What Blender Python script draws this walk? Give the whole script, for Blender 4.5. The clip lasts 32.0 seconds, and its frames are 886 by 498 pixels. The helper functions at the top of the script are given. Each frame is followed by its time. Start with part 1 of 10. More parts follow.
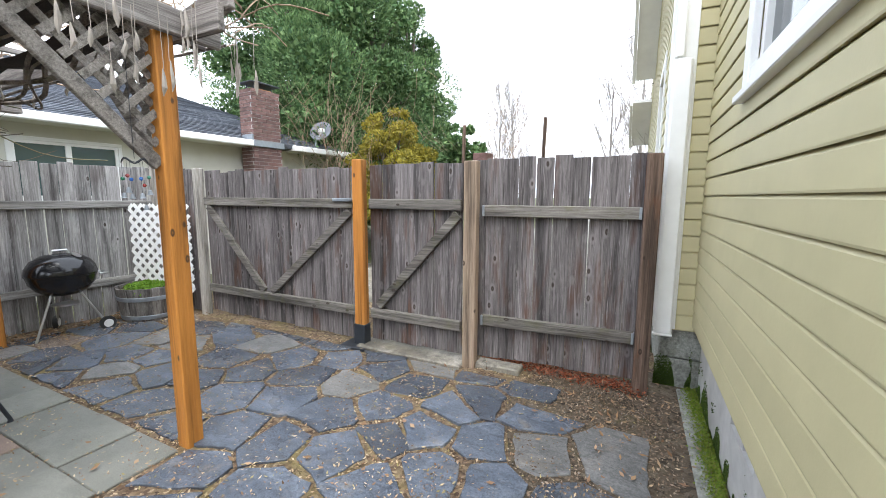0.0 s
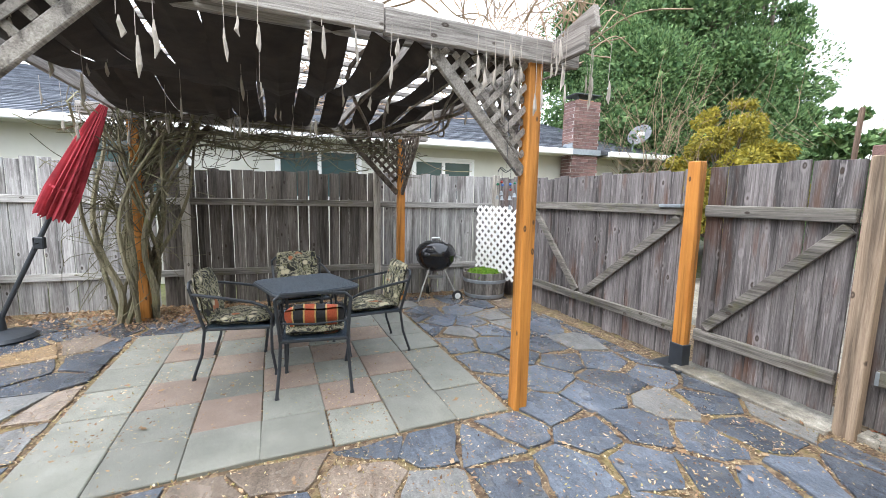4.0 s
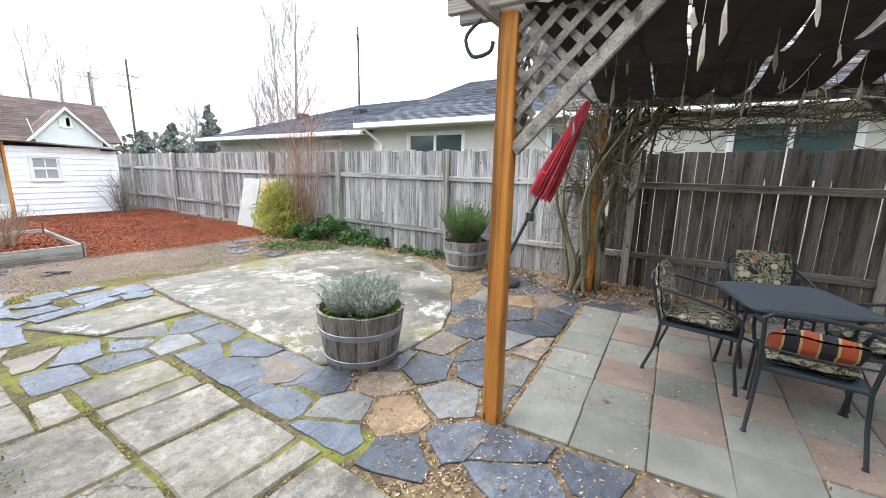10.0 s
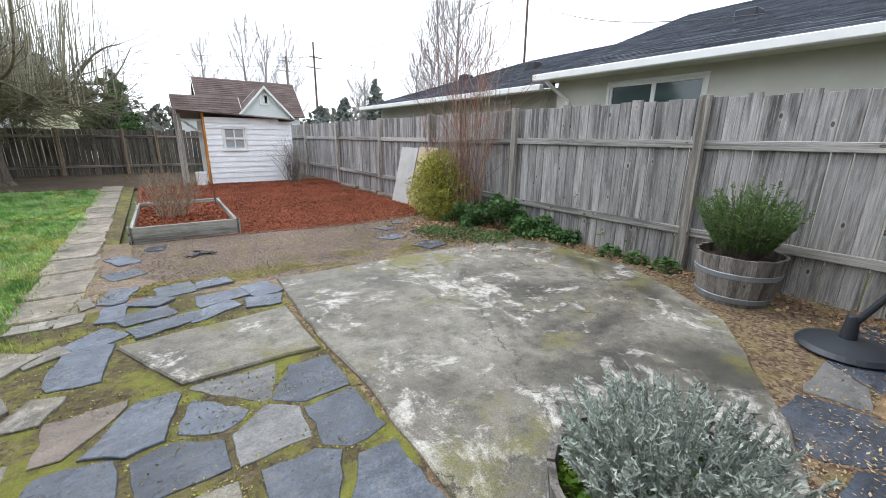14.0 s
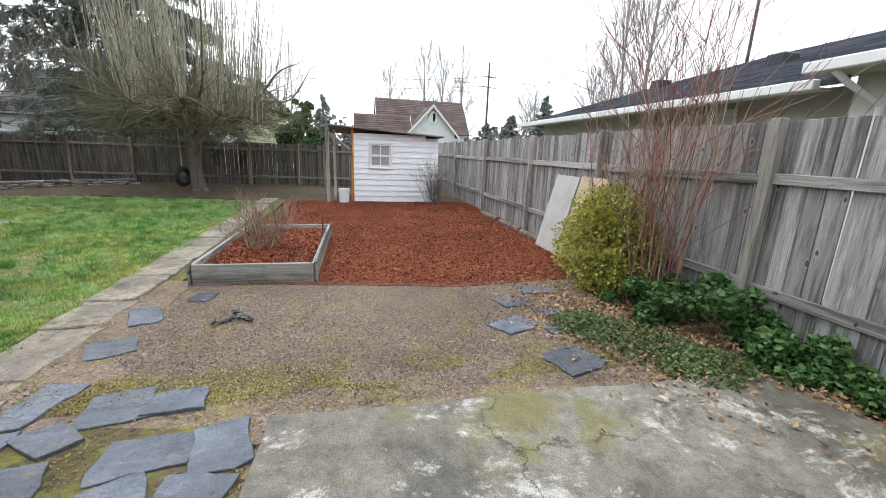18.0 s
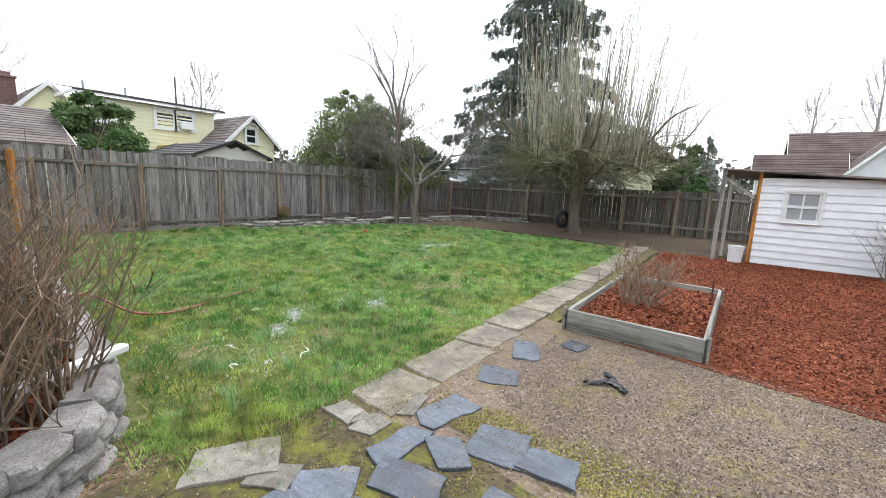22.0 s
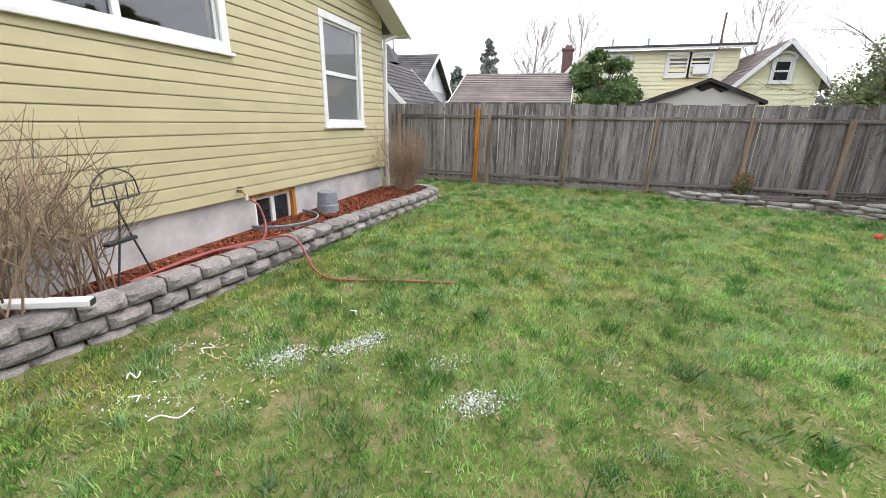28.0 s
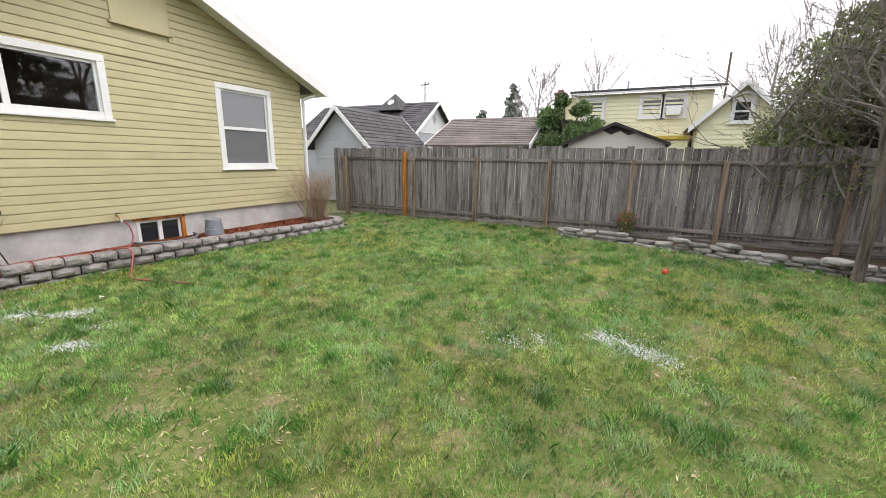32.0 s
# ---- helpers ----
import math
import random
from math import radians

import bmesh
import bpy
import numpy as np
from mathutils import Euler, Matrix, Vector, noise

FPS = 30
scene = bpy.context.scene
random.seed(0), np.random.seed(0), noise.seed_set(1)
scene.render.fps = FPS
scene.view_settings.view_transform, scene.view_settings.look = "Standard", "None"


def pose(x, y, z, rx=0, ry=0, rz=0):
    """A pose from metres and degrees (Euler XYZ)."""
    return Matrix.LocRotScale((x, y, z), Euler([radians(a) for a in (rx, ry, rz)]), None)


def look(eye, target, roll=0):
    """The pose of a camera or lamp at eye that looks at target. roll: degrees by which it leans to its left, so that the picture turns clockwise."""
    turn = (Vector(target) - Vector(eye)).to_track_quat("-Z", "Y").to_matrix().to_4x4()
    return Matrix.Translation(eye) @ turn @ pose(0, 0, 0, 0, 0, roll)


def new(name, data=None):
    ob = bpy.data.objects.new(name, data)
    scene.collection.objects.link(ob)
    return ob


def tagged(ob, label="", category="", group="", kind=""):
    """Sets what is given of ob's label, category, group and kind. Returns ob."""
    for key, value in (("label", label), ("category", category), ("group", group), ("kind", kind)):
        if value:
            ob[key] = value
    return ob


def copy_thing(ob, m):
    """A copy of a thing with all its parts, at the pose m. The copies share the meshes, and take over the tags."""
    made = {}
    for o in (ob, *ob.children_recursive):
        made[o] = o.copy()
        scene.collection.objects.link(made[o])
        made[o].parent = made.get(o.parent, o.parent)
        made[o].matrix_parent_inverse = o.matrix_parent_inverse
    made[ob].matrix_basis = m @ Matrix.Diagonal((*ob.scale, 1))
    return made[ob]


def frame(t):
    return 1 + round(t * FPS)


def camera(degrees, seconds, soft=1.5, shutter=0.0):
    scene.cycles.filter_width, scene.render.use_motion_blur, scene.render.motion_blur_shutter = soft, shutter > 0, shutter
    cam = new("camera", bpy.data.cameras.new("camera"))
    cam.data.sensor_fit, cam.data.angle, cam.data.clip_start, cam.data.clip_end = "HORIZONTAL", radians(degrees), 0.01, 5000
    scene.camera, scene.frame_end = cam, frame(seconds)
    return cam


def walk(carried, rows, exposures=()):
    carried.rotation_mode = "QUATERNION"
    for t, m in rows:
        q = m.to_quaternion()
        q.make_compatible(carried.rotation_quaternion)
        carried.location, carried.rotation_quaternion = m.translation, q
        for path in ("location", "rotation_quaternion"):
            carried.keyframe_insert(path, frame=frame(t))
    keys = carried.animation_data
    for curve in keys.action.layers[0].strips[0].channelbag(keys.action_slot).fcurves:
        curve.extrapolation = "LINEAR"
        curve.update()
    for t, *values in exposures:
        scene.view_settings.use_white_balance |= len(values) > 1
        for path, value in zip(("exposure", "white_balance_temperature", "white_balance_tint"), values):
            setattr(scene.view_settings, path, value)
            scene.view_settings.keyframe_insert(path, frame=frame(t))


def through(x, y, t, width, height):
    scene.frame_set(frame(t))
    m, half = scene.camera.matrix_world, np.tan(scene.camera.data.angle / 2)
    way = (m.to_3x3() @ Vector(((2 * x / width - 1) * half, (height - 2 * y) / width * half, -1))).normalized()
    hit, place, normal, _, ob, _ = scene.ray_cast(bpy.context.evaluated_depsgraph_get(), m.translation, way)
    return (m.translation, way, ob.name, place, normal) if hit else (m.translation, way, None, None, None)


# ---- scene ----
# camera and its walk
cam = camera(95.7, 32.0, soft=0.6)
EXPOSURES = [(0.0, 1.72, 6280, 10), (1.0, 1.95, 6280, 10), (3.0, 2.20, 6280, 10), (4.0, 2.10, 6280, 10), (7.0, 2.48, 6280, 10), (9.0, 2.05, 6280, 10), (11.0, 1.50, 6280, 10), (13.0, 1.08, 6280, 10), (16.0, 0.98, 6280, 10), (17.0, 1.06, 6280, 10), (18.0, 0.98, 6450, 10), (19.0, 0.84, 6450, 10), (20.0, 0.77, 6480, 10), (21.0, 1.00, 6450, 10), (22.0, 1.14, 6450, 10), (24.0, 1.10, 6450, 10), (28.0, 1.20, 6600, 15), (32.0, 1.04, 6850, 15)]
PATH = [
    (0, (1.587, 1.028, 1.516), (0.576, 2.734, 1.255), 0.3),
    (0.5, (1.573, 0.997, 1.521), (0.442, 2.625, 1.254), 0.3),
    (1, (1.56, 0.974, 1.518), (0.31, 2.512, 1.249), 0.3),
    (1.5, (1.559, 0.945, 1.517), (0.178, 2.367, 1.252), 0.4),
    (2, (1.546, 0.906, 1.517), (0.033, 2.188, 1.257), 0.6),
    (2.5, (1.534, 0.877, 1.514), (-0.096, 2.007, 1.258), 0.8),
    (3, (1.528, 0.853, 1.508), (-0.202, 1.825, 1.254), 0.9),
    (3.5, (1.532, 0.822, 1.506), (-0.281, 1.629, 1.254), 1.1),
    (4, (1.527, 0.794, 1.493), (-0.353, 1.431, 1.246), 1.2),
    (4.5, (1.52, 0.769, 1.491), (-0.407, 1.241, 1.24), 1.2),
    (6.5, (1.6, 0.591, 1.546), (-0.386, 0.574, 1.308), 1.4),
    (7, (1.592, 0.545, 1.557), (-0.387, 0.392, 1.309), 1.5),
    (7.5, (1.581, 0.493, 1.536), (-0.382, 0.201, 1.289), 1.6),
    (8, (1.581, 0.42, 1.541), (-0.357, -0.001, 1.283), 1.5),
    (8.5, (1.565, 0.324, 1.55), (-0.331, -0.244, 1.265), 1.6),
    (9, (1.503, 0.27, 1.532), (-0.32, -0.493, 1.222), 1.5),
    (9.5, (1.471, 0.273, 1.582), (-0.252, -0.674, 1.218), 1.2),
    (10, (1.422, 0.248, 1.577), (-0.201, -0.851, 1.18), 1.1),
    (10.5, (1.365, 0.2, 1.56), (-0.158, -1.025, 1.137), 1.1),
    (11, (1.276, 0.048, 1.537), (-0.176, -1.25, 1.083), 1.3),
    (11.5, (1.122, -0.177, 1.54), (-0.265, -1.538, 1.066), 1.0),
    (12, (0.963, -0.412, 1.518), (-0.371, -1.81, 1.002), 1.2),
    (12.5, (0.816, -0.688, 1.526), (-0.437, -2.16, 1.012), 1.1),
    (13, (0.721, -1.007, 1.49), (-0.483, -2.531, 1.011), 1.3),
    (13.5, (0.531, -1.349, 1.438), (-0.62, -2.906, 0.936), 0.9),
    (15.5, (-0.431, -2.631, 1.44), (-1.494, -4.213, 0.836), 1.4),
    (16, (-0.691, -2.978, 1.423), (-1.706, -4.591, 0.817), 1.5),
    (16.5, (-0.839, -3.206, 1.489), (-1.807, -4.849, 0.886), 1.5),
    (17, (-0.989, -3.452, 1.492), (-1.863, -5.151, 0.9), 1.9),
    (17.5, (-1.065, -3.602, 1.51), (-1.727, -5.405, 0.952), 1.9),
    (18, (-1.031, -3.665, 1.517), (-1.464, -5.56, 1.047), 2.2),
    (18.5, (-0.964, -3.749, 1.534), (-1.182, -5.695, 1.127), 2.5),
    (19, (-0.935, -3.748, 1.533), (-0.917, -5.714, 1.163), 2.5),
    (19.5, (-0.909, -3.778, 1.55), (-0.633, -5.73, 1.213), 2.5),
    (20, (-0.897, -3.787, 1.552), (-0.414, -5.704, 1.248), 2.6),
    (21, (-0.846, -3.845, 1.59), (-0.019, -5.645, 1.317), 2.7),
    (21.5, (-0.797, -3.929, 1.565), (0.187, -5.646, 1.273), 2.6),
    (22, (-0.633, -4.07, 1.527), (0.516, -5.675, 1.203), 2.5),
    (22.5, (-0.591, -4.257, 1.547), (0.716, -5.721, 1.16), 2.3),
    (23, (-0.375, -4.509, 1.473), (1.072, -5.818, 1.037), 2.3),
    (23.5, (-0.324, -4.761, 1.518), (1.22, -5.951, 1.072), 2.2),
    (24, (-0.175, -5.034, 1.541), (1.415, -6.16, 1.089), 2.1),
    (24.5, (-0.022, -5.322, 1.517), (1.632, -6.35, 1.06), 2.1),
    (26.5, (0.484, -6.737, 1.528), (2.378, -7.061, 0.972), 2.4),
    (27, (0.729, -7.02, 1.496), (2.638, -7.057, 0.901), 1.8),
    (27.5, (0.891, -7.391, 1.502), (2.77, -7.063, 0.901), 1.4),
    (28, (0.952, -7.809, 1.509), (2.779, -7.268, 0.902), 1.1),
    (28.5, (1.049, -8.229, 1.535), (2.837, -7.516, 0.991), 1.1),
    (29, (1.106, -8.67, 1.594), (2.868, -7.843, 1.136), 1.0),
    (29.5, (1.11, -9.146, 1.63), (2.858, -8.283, 1.183), 1.0),
    (30, (1.165, -9.625, 1.689), (2.891, -8.724, 1.234), 1.2),
    (30.5, (1.224, -10.168, 1.712), (2.935, -9.236, 1.258), 1.2),
    (31, (1.263, -10.775, 1.709), (2.958, -9.813, 1.259), 0.9),
    (31.5, (1.336, -11.294, 1.691), (3.034, -10.336, 1.245), 0.9),
    (32, (1.366, -11.758, 1.655), (3.112, -10.887, 1.215), 0.8),
]
walk(cam, [(t, look(eye, target, roll)) for t, eye, target, roll in PATH], EXPOSURES)

# overcast daylight
world = bpy.data.worlds.new("overcast_sky")
scene.world = world
world.use_nodes = True
wt = world.node_tree
wt.nodes.clear()
w_sky = wt.nodes.new("ShaderNodeTexSky")
w_sky.sky_type = 'NISHITA'
w_sky.sun_disc = False
w_sky.sun_elevation, w_sky.sun_rotation = radians(50), radians(150)
w_sky.air_density, w_sky.dust_density = 1.0, 4.0
w_grey = wt.nodes.new("ShaderNodeHueSaturation")
w_grey.inputs["Saturation"].default_value = 0.22
w_cloud = wt.nodes.new("ShaderNodeMixRGB")
w_cloud.inputs[0].default_value = 0.72
w_cloud.inputs[2].default_value = (8.55, 9.2, 10.15, 1)
w_bg = wt.nodes.new("ShaderNodeBackground")
w_bg.inputs["Strength"].default_value = 0.12
w_out = wt.nodes.new("ShaderNodeOutputWorld")
wt.links.new(w_sky.outputs[0], w_grey.inputs["Color"])
wt.links.new(w_grey.outputs[0], w_cloud.inputs[1])
wt.links.new(w_cloud.outputs[0], w_bg.inputs[0])
wt.links.new(w_bg.outputs[0], w_out.inputs[0])
sun = new("sun", bpy.data.lights.new("sun", 'SUN'))
sun.data.energy, sun.data.angle, sun.data.color = 0.6, radians(25), (1.0, 0.97, 0.92)
sun.matrix_basis = look((0, 0, 20), (-4, 6.5, 3))

# materials
def nodes_of(name):
    m = bpy.data.materials.new(name)
    m.use_nodes = True
    t = m.node_tree
    return m, t, t.nodes["Principled BSDF"]


def ramp(t, fac, stops):
    r = t.nodes.new("ShaderNodeValToRGB")
    e = r.color_ramp.elements
    while len(e) < len(stops):
        e.new(0.5)
    for k, (p, c) in enumerate(stops):
        e[k].position = p
        e[k].color = (*c, 1) if len(c) == 3 else c
    t.links.new(fac, r.inputs[0])
    return r.outputs[0]


def grey(v):
    return (v, v, v)


def coords(t, scale, shift=True):
    """Object coordinates, stretched, shifted by the object's own random number."""
    tc = t.nodes.new("ShaderNodeTexCoord")
    mp = t.nodes.new("ShaderNodeMapping")
    mp.inputs["Scale"].default_value = scale
    out = tc.outputs["Object"]
    if shift:
        oi = t.nodes.new("ShaderNodeObjectInfo")
        mu = t.nodes.new("ShaderNodeMath")
        mu.operation = 'MULTIPLY'
        mu.inputs[1].default_value = 37.0
        t.links.new(oi.outputs["Random"], mu.inputs[0])
        ad = t.nodes.new("ShaderNodeVectorMath")
        t.links.new(out, ad.inputs[0])
        t.links.new(mu.outputs[0], ad.inputs[1])
        out = ad.outputs[0]
    t.links.new(out, mp.inputs[0])
    return mp.outputs[0]


def noise_of(t, vec, scale, detail=4, rough=0.6, distort=0.0):
    n = t.nodes.new("ShaderNodeTexNoise")
    n.inputs["Scale"].default_value = scale
    n.inputs["Detail"].default_value = detail
    n.inputs["Roughness"].default_value = rough
    n.inputs["Distortion"].default_value = distort
    t.links.new(vec, n.inputs["Vector"])
    return n.outputs["Fac"]


def mix(t, fac, a, b, mode='MIX'):
    m = t.nodes.new("ShaderNodeMixRGB")
    m.blend_type = mode
    for k, v in ((0, fac), (1, a), (2, b)):
        if isinstance(v, (int, float)):
            m.inputs[k].default_value = v
        elif isinstance(v, tuple):
            m.inputs[k].default_value = (*v, 1)
        else:
            t.links.new(v, m.inputs[k])
    return m.outputs[0]


def bump(t, bsdf, height, strength, distance=0.01):
    b = t.nodes.new("ShaderNodeBump")
    b.inputs["Strength"].default_value = strength
    b.inputs["Distance"].default_value = distance
    t.links.new(height, b.inputs["Height"])
    t.links.new(b.outputs[0], bsdf.inputs["Normal"])


def tint(t, col, amount, island=False):
    """Lightness that differs from object to object (or from island to island)."""
    oi = t.nodes.new("ShaderNodeNewGeometry" if island else "ShaderNodeObjectInfo")
    out = oi.outputs["Random Per Island"] if island else oi.outputs["Random"]
    r = ramp(t, out, [(0, grey(1 - amount)), (1, grey(1 + amount))])
    return mix(t, 1.0, col, r, 'MULTIPLY')


def plain(name, col, rough=0.6, metal=0.0, vary=0.15, scale=6.0, bumps=0.1, grain=80.0, island=False, vary_ob=0.0, spec=0.5):
    """Paint, plastic, metal, cloth: one colour with soft stains and fine grain."""
    m, t, b = nodes_of(name)
    v = coords(t, (1, 1, 1))
    n = noise_of(t, v, scale)
    c = mix(t, 1.0, col, ramp(t, n, [(0.3, grey(1 - vary)), (0.7, grey(1 + vary))]), 'MULTIPLY')
    if vary_ob:
        c = tint(t, c, vary_ob, island)
    t.links.new(c, b.inputs["Base Color"])
    b.inputs["Roughness"].default_value = rough
    b.inputs["Metallic"].default_value = metal
    b.inputs["Specular IOR Level"].default_value = spec
    if bumps:
        bump(t, b, noise_of(t, v, grain, 3), bumps, 0.004)
    return m


def wood(name, dark, light, axis='z', rough=0.85, stain=(0.06, 0.045, 0.035), stain_amount=0.5, vary=0.2, knots=True, moss=0.0, green=(0.09, 0.10, 0.03), silver=0.0, spots=0.0):
    """Wood with grain along one axis of the object, ringed knots, silvered streaks and water stains."""
    m, t, b = nodes_of(name)
    s = {'x': (2, 58, 58), 'y': (58, 2, 58), 'z': (58, 58, 2)}[axis]
    v = coords(t, s)
    g = noise_of(t, v, 1.6, 8, 0.75, 0.7)
    c = ramp(t, g, [(0.33, dark), (0.67, light)])
    sk = noise_of(t, coords(t, tuple(0.55 if k == 2 else 11.0 for k in s)), 1.0, 5, 0.65, 0.3)
    c = mix(t, 1.0, c, ramp(t, sk, [(0.37, grey(0.42)), (0.49, grey(1.0)), (0.66, grey(1.28))]), 'MULTIPLY')
    big = coords(t, tuple(1.0 if k == 2 else 5.0 for k in s))
    st = noise_of(t, big, 1.3, 4, 0.6)
    c = mix(t, ramp(t, st, [(0.54, grey(0)), (0.68, grey(stain_amount))]), c, stain)
    if silver:
        sv = noise_of(t, coords(t, tuple(2.6 if k == 2 else 46.0 for k in s)), 1.0, 6, 0.7, 0.4)
        c = mix(t, ramp(t, sv, [(0.57, grey(0)), (0.66, grey(silver))]), c, tuple(min(1.0, k * 1.45) for k in light))
    if knots:
        kv = coords(t, tuple(4.2 if k == 2 else 8.0 for k in s))
        vo = t.nodes.new("ShaderNodeTexVoronoi")
        vo.inputs["Scale"].default_value = 1.0
        t.links.new(kv, vo.inputs["Vector"])
        if spots:
            c = mix(t, ramp(t, vo.outputs["Distance"], [(0.10, grey(0)), (0.13, grey(spots)), (0.17, grey(spots)), (0.24, grey(0))]), c, mix(t, 0.5, c, tuple(min(1.0, k * 1.25) for k in light)))
        c = mix(t, ramp(t, vo.outputs["Distance"], [(0.03, grey(0.5)), (0.065, grey(0.92)), (0.09, grey(0.7)), (0.115, grey(0))]), c, (0.04, 0.027, 0.02))
    if moss:
        mo = noise_of(t, coords(t, (1, 1, 1)), 7, 5)
        c = mix(t, ramp(t, mo, [(0.52, grey(0)), (0.68, grey(moss))]), c, green)
    c = tint(t, c, vary)
    t.links.new(c, b.inputs["Base Color"])
    b.inputs["Roughness"].default_value = rough
    b.inputs["Specular IOR Level"].default_value = 0.3
    bump(t, b, g, 0.7, 0.007)
    return m


def stone(name, a, c, rough=(0.5, 0.9), scale=5.0, vary=0.25, moss=0.0, wet=0.0, speck=120.0, island=False, green=(0.12, 0.16, 0.02)):
    """Stone or concrete: cloudy colour, fine specks, moss and patches that are wet."""
    m, t, b = nodes_of(name)
    v = coords(t, (1, 1, 1))
    n = noise_of(t, v, scale, 6, 0.65)
    f = noise_of(t, v, speck, 2, 0.7)
    col = ramp(t, n, [(0.3, a), (0.7, c)])
    col = mix(t, 1.0, col, ramp(t, f, [(0.3, grey(0.6)), (0.7, grey(1.35))]), 'MULTIPLY')
    if moss:
        mo = noise_of(t, v, scale * 1.4, 6, 0.7)
        col = mix(t, ramp(t, mo, [(0.54, grey(0)), (0.66, grey(moss))]), col, green)
    if vary:
        col = tint(t, col, vary, island)
    w = noise_of(t, v, 1.7, 3)
    if wet:
        col = mix(t, ramp(t, w, [(0.45, grey(0)), (0.6, grey(wet))]), col, mix(t, 1.0, col, grey(0.55), 'MULTIPLY'))
    t.links.new(col, b.inputs["Base Color"])
    t.links.new(ramp(t, w if wet else n, [(0.42, grey(rough[1])), (0.62, grey(rough[0]))]), b.inputs["Roughness"])
    bump(t, b, mix(t, 0.5, n, f), 0.5, 0.01)
    return m


def litter(name, cols, scale=30.0, rough=0.95, big=1.2, patch=None, patch_amount=0.8, depth=0.02, at=(0.5, 0.62)):
    """Loose ground cover: many small flakes of several colours, with patches of another colour."""
    m, t, b = nodes_of(name)
    v = coords(t, (1, 1, 1), False)
    vo = t.nodes.new("ShaderNodeTexVoronoi")
    vo.inputs["Scale"].default_value = scale
    nz = t.nodes.new("ShaderNodeTexNoise")
    nz.inputs["Scale"].default_value = scale * 0.7
    t.links.new(v, nz.inputs["Vector"])
    wv = mix(t, 0.04, v, nz.outputs["Color"], 'ADD')
    t.links.new(wv, vo.inputs["Vector"])
    sp = t.nodes.new("ShaderNodeSeparateColor")
    t.links.new(vo.outputs["Color"], sp.inputs[0])
    k = len(cols) - 1
    col = ramp(t, sp.outputs[0], [(i / k, c) for i, c in enumerate(cols)])
    fine = noise_of(t, v, scale * 5, 3)
    col = mix(t, 1.0, col, ramp(t, fine, [(0.25, grey(0.6)), (0.75, grey(1.35))]), 'MULTIPLY')
    cl = noise_of(t, v, big, 5, 0.6)
    col = mix(t, 1.0, col, ramp(t, cl, [(0.3, grey(0.75)), (0.7, grey(1.2))]), 'MULTIPLY')
    if patch:
        pn = noise_of(t, v, big * 2.3, 6, 0.7)
        col = mix(t, ramp(t, pn, [(at[0], grey(0)), (at[1], grey(patch_amount))]), col, mix(t, 0.5, patch, mix(t, 1.0, patch, ramp(t, fine, [(0.3, grey(0.5)), (0.7, grey(1.6))]), 'MULTIPLY')))
    t.links.new(col, b.inputs["Base Color"])
    b.inputs["Roughness"].default_value = rough
    b.inputs["Specular IOR Level"].default_value = 0.2
    hb = mix(t, 0.6, vo.outputs["Distance"], fine)
    bump(t, b, hb, 0.7, depth)
    return m


def leafy(name, cols, rough=0.6, through=0.25, patch=None, clump=0.0):
    """Leaves: each leaf or blade (island) has a shade of its own."""
    m, t, b = nodes_of(name)
    g = t.nodes.new("ShaderNodeNewGeometry")
    k = len(cols) - 1
    c = ramp(t, g.outputs["Random Per Island"], [(i / k, x) for i, x in enumerate(cols)])
    n = noise_of(t, coords(t, (1, 1, 1), False), 1.1, 6)
    c = mix(t, 1.0, c, ramp(t, n, [(0.32, grey(0.66)), (0.68, grey(1.3))]), 'MULTIPLY')
    if patch:
        pn = noise_of(t, coords(t, (1, 1, 1), False), 0.5, 5, 0.6)
        c = mix(t, ramp(t, pn, [(0.46, grey(0)), (0.64, grey(0.62))]), c, patch)
    if clump:
        cn = noise_of(t, coords(t, (1, 1, 1), False), clump, 3, 0.6)
        c = mix(t, 1.0, c, ramp(t, cn, [(0.36, grey(0.48)), (0.62, grey(1.5))]), 'MULTIPLY')
    t.links.new(c, b.inputs["Base Color"])
    b.inputs["Roughness"].default_value = rough
    b.inputs["Specular IOR Level"].default_value = 0.25
    if through:
        tr = t.nodes.new("ShaderNodeBsdfTranslucent")
        t.links.new(c, tr.inputs[0])
        ms = t.nodes.new("ShaderNodeMixShader")
        ms.inputs[0].default_value = through
        t.links.new(b.outputs[0], ms.inputs[1])
        t.links.new(tr.outputs[0], ms.inputs[2])
        t.links.new(ms.outputs[0], t.nodes["Material Output"].inputs[0])
    return m


def glass(name, col=(0.02, 0.025, 0.03), rough=0.04):
    m, t, b = nodes_of(name)
    b.inputs["Base Color"].default_value = (*col, 1)
    b.inputs["Roughness"].default_value = rough
    b.inputs["Specular IOR Level"].default_value = 0.8
    bump(t, b, noise_of(t, coords(t, (1, 1, 1)), 1.5, 2), 0.02, 0.05)
    return m


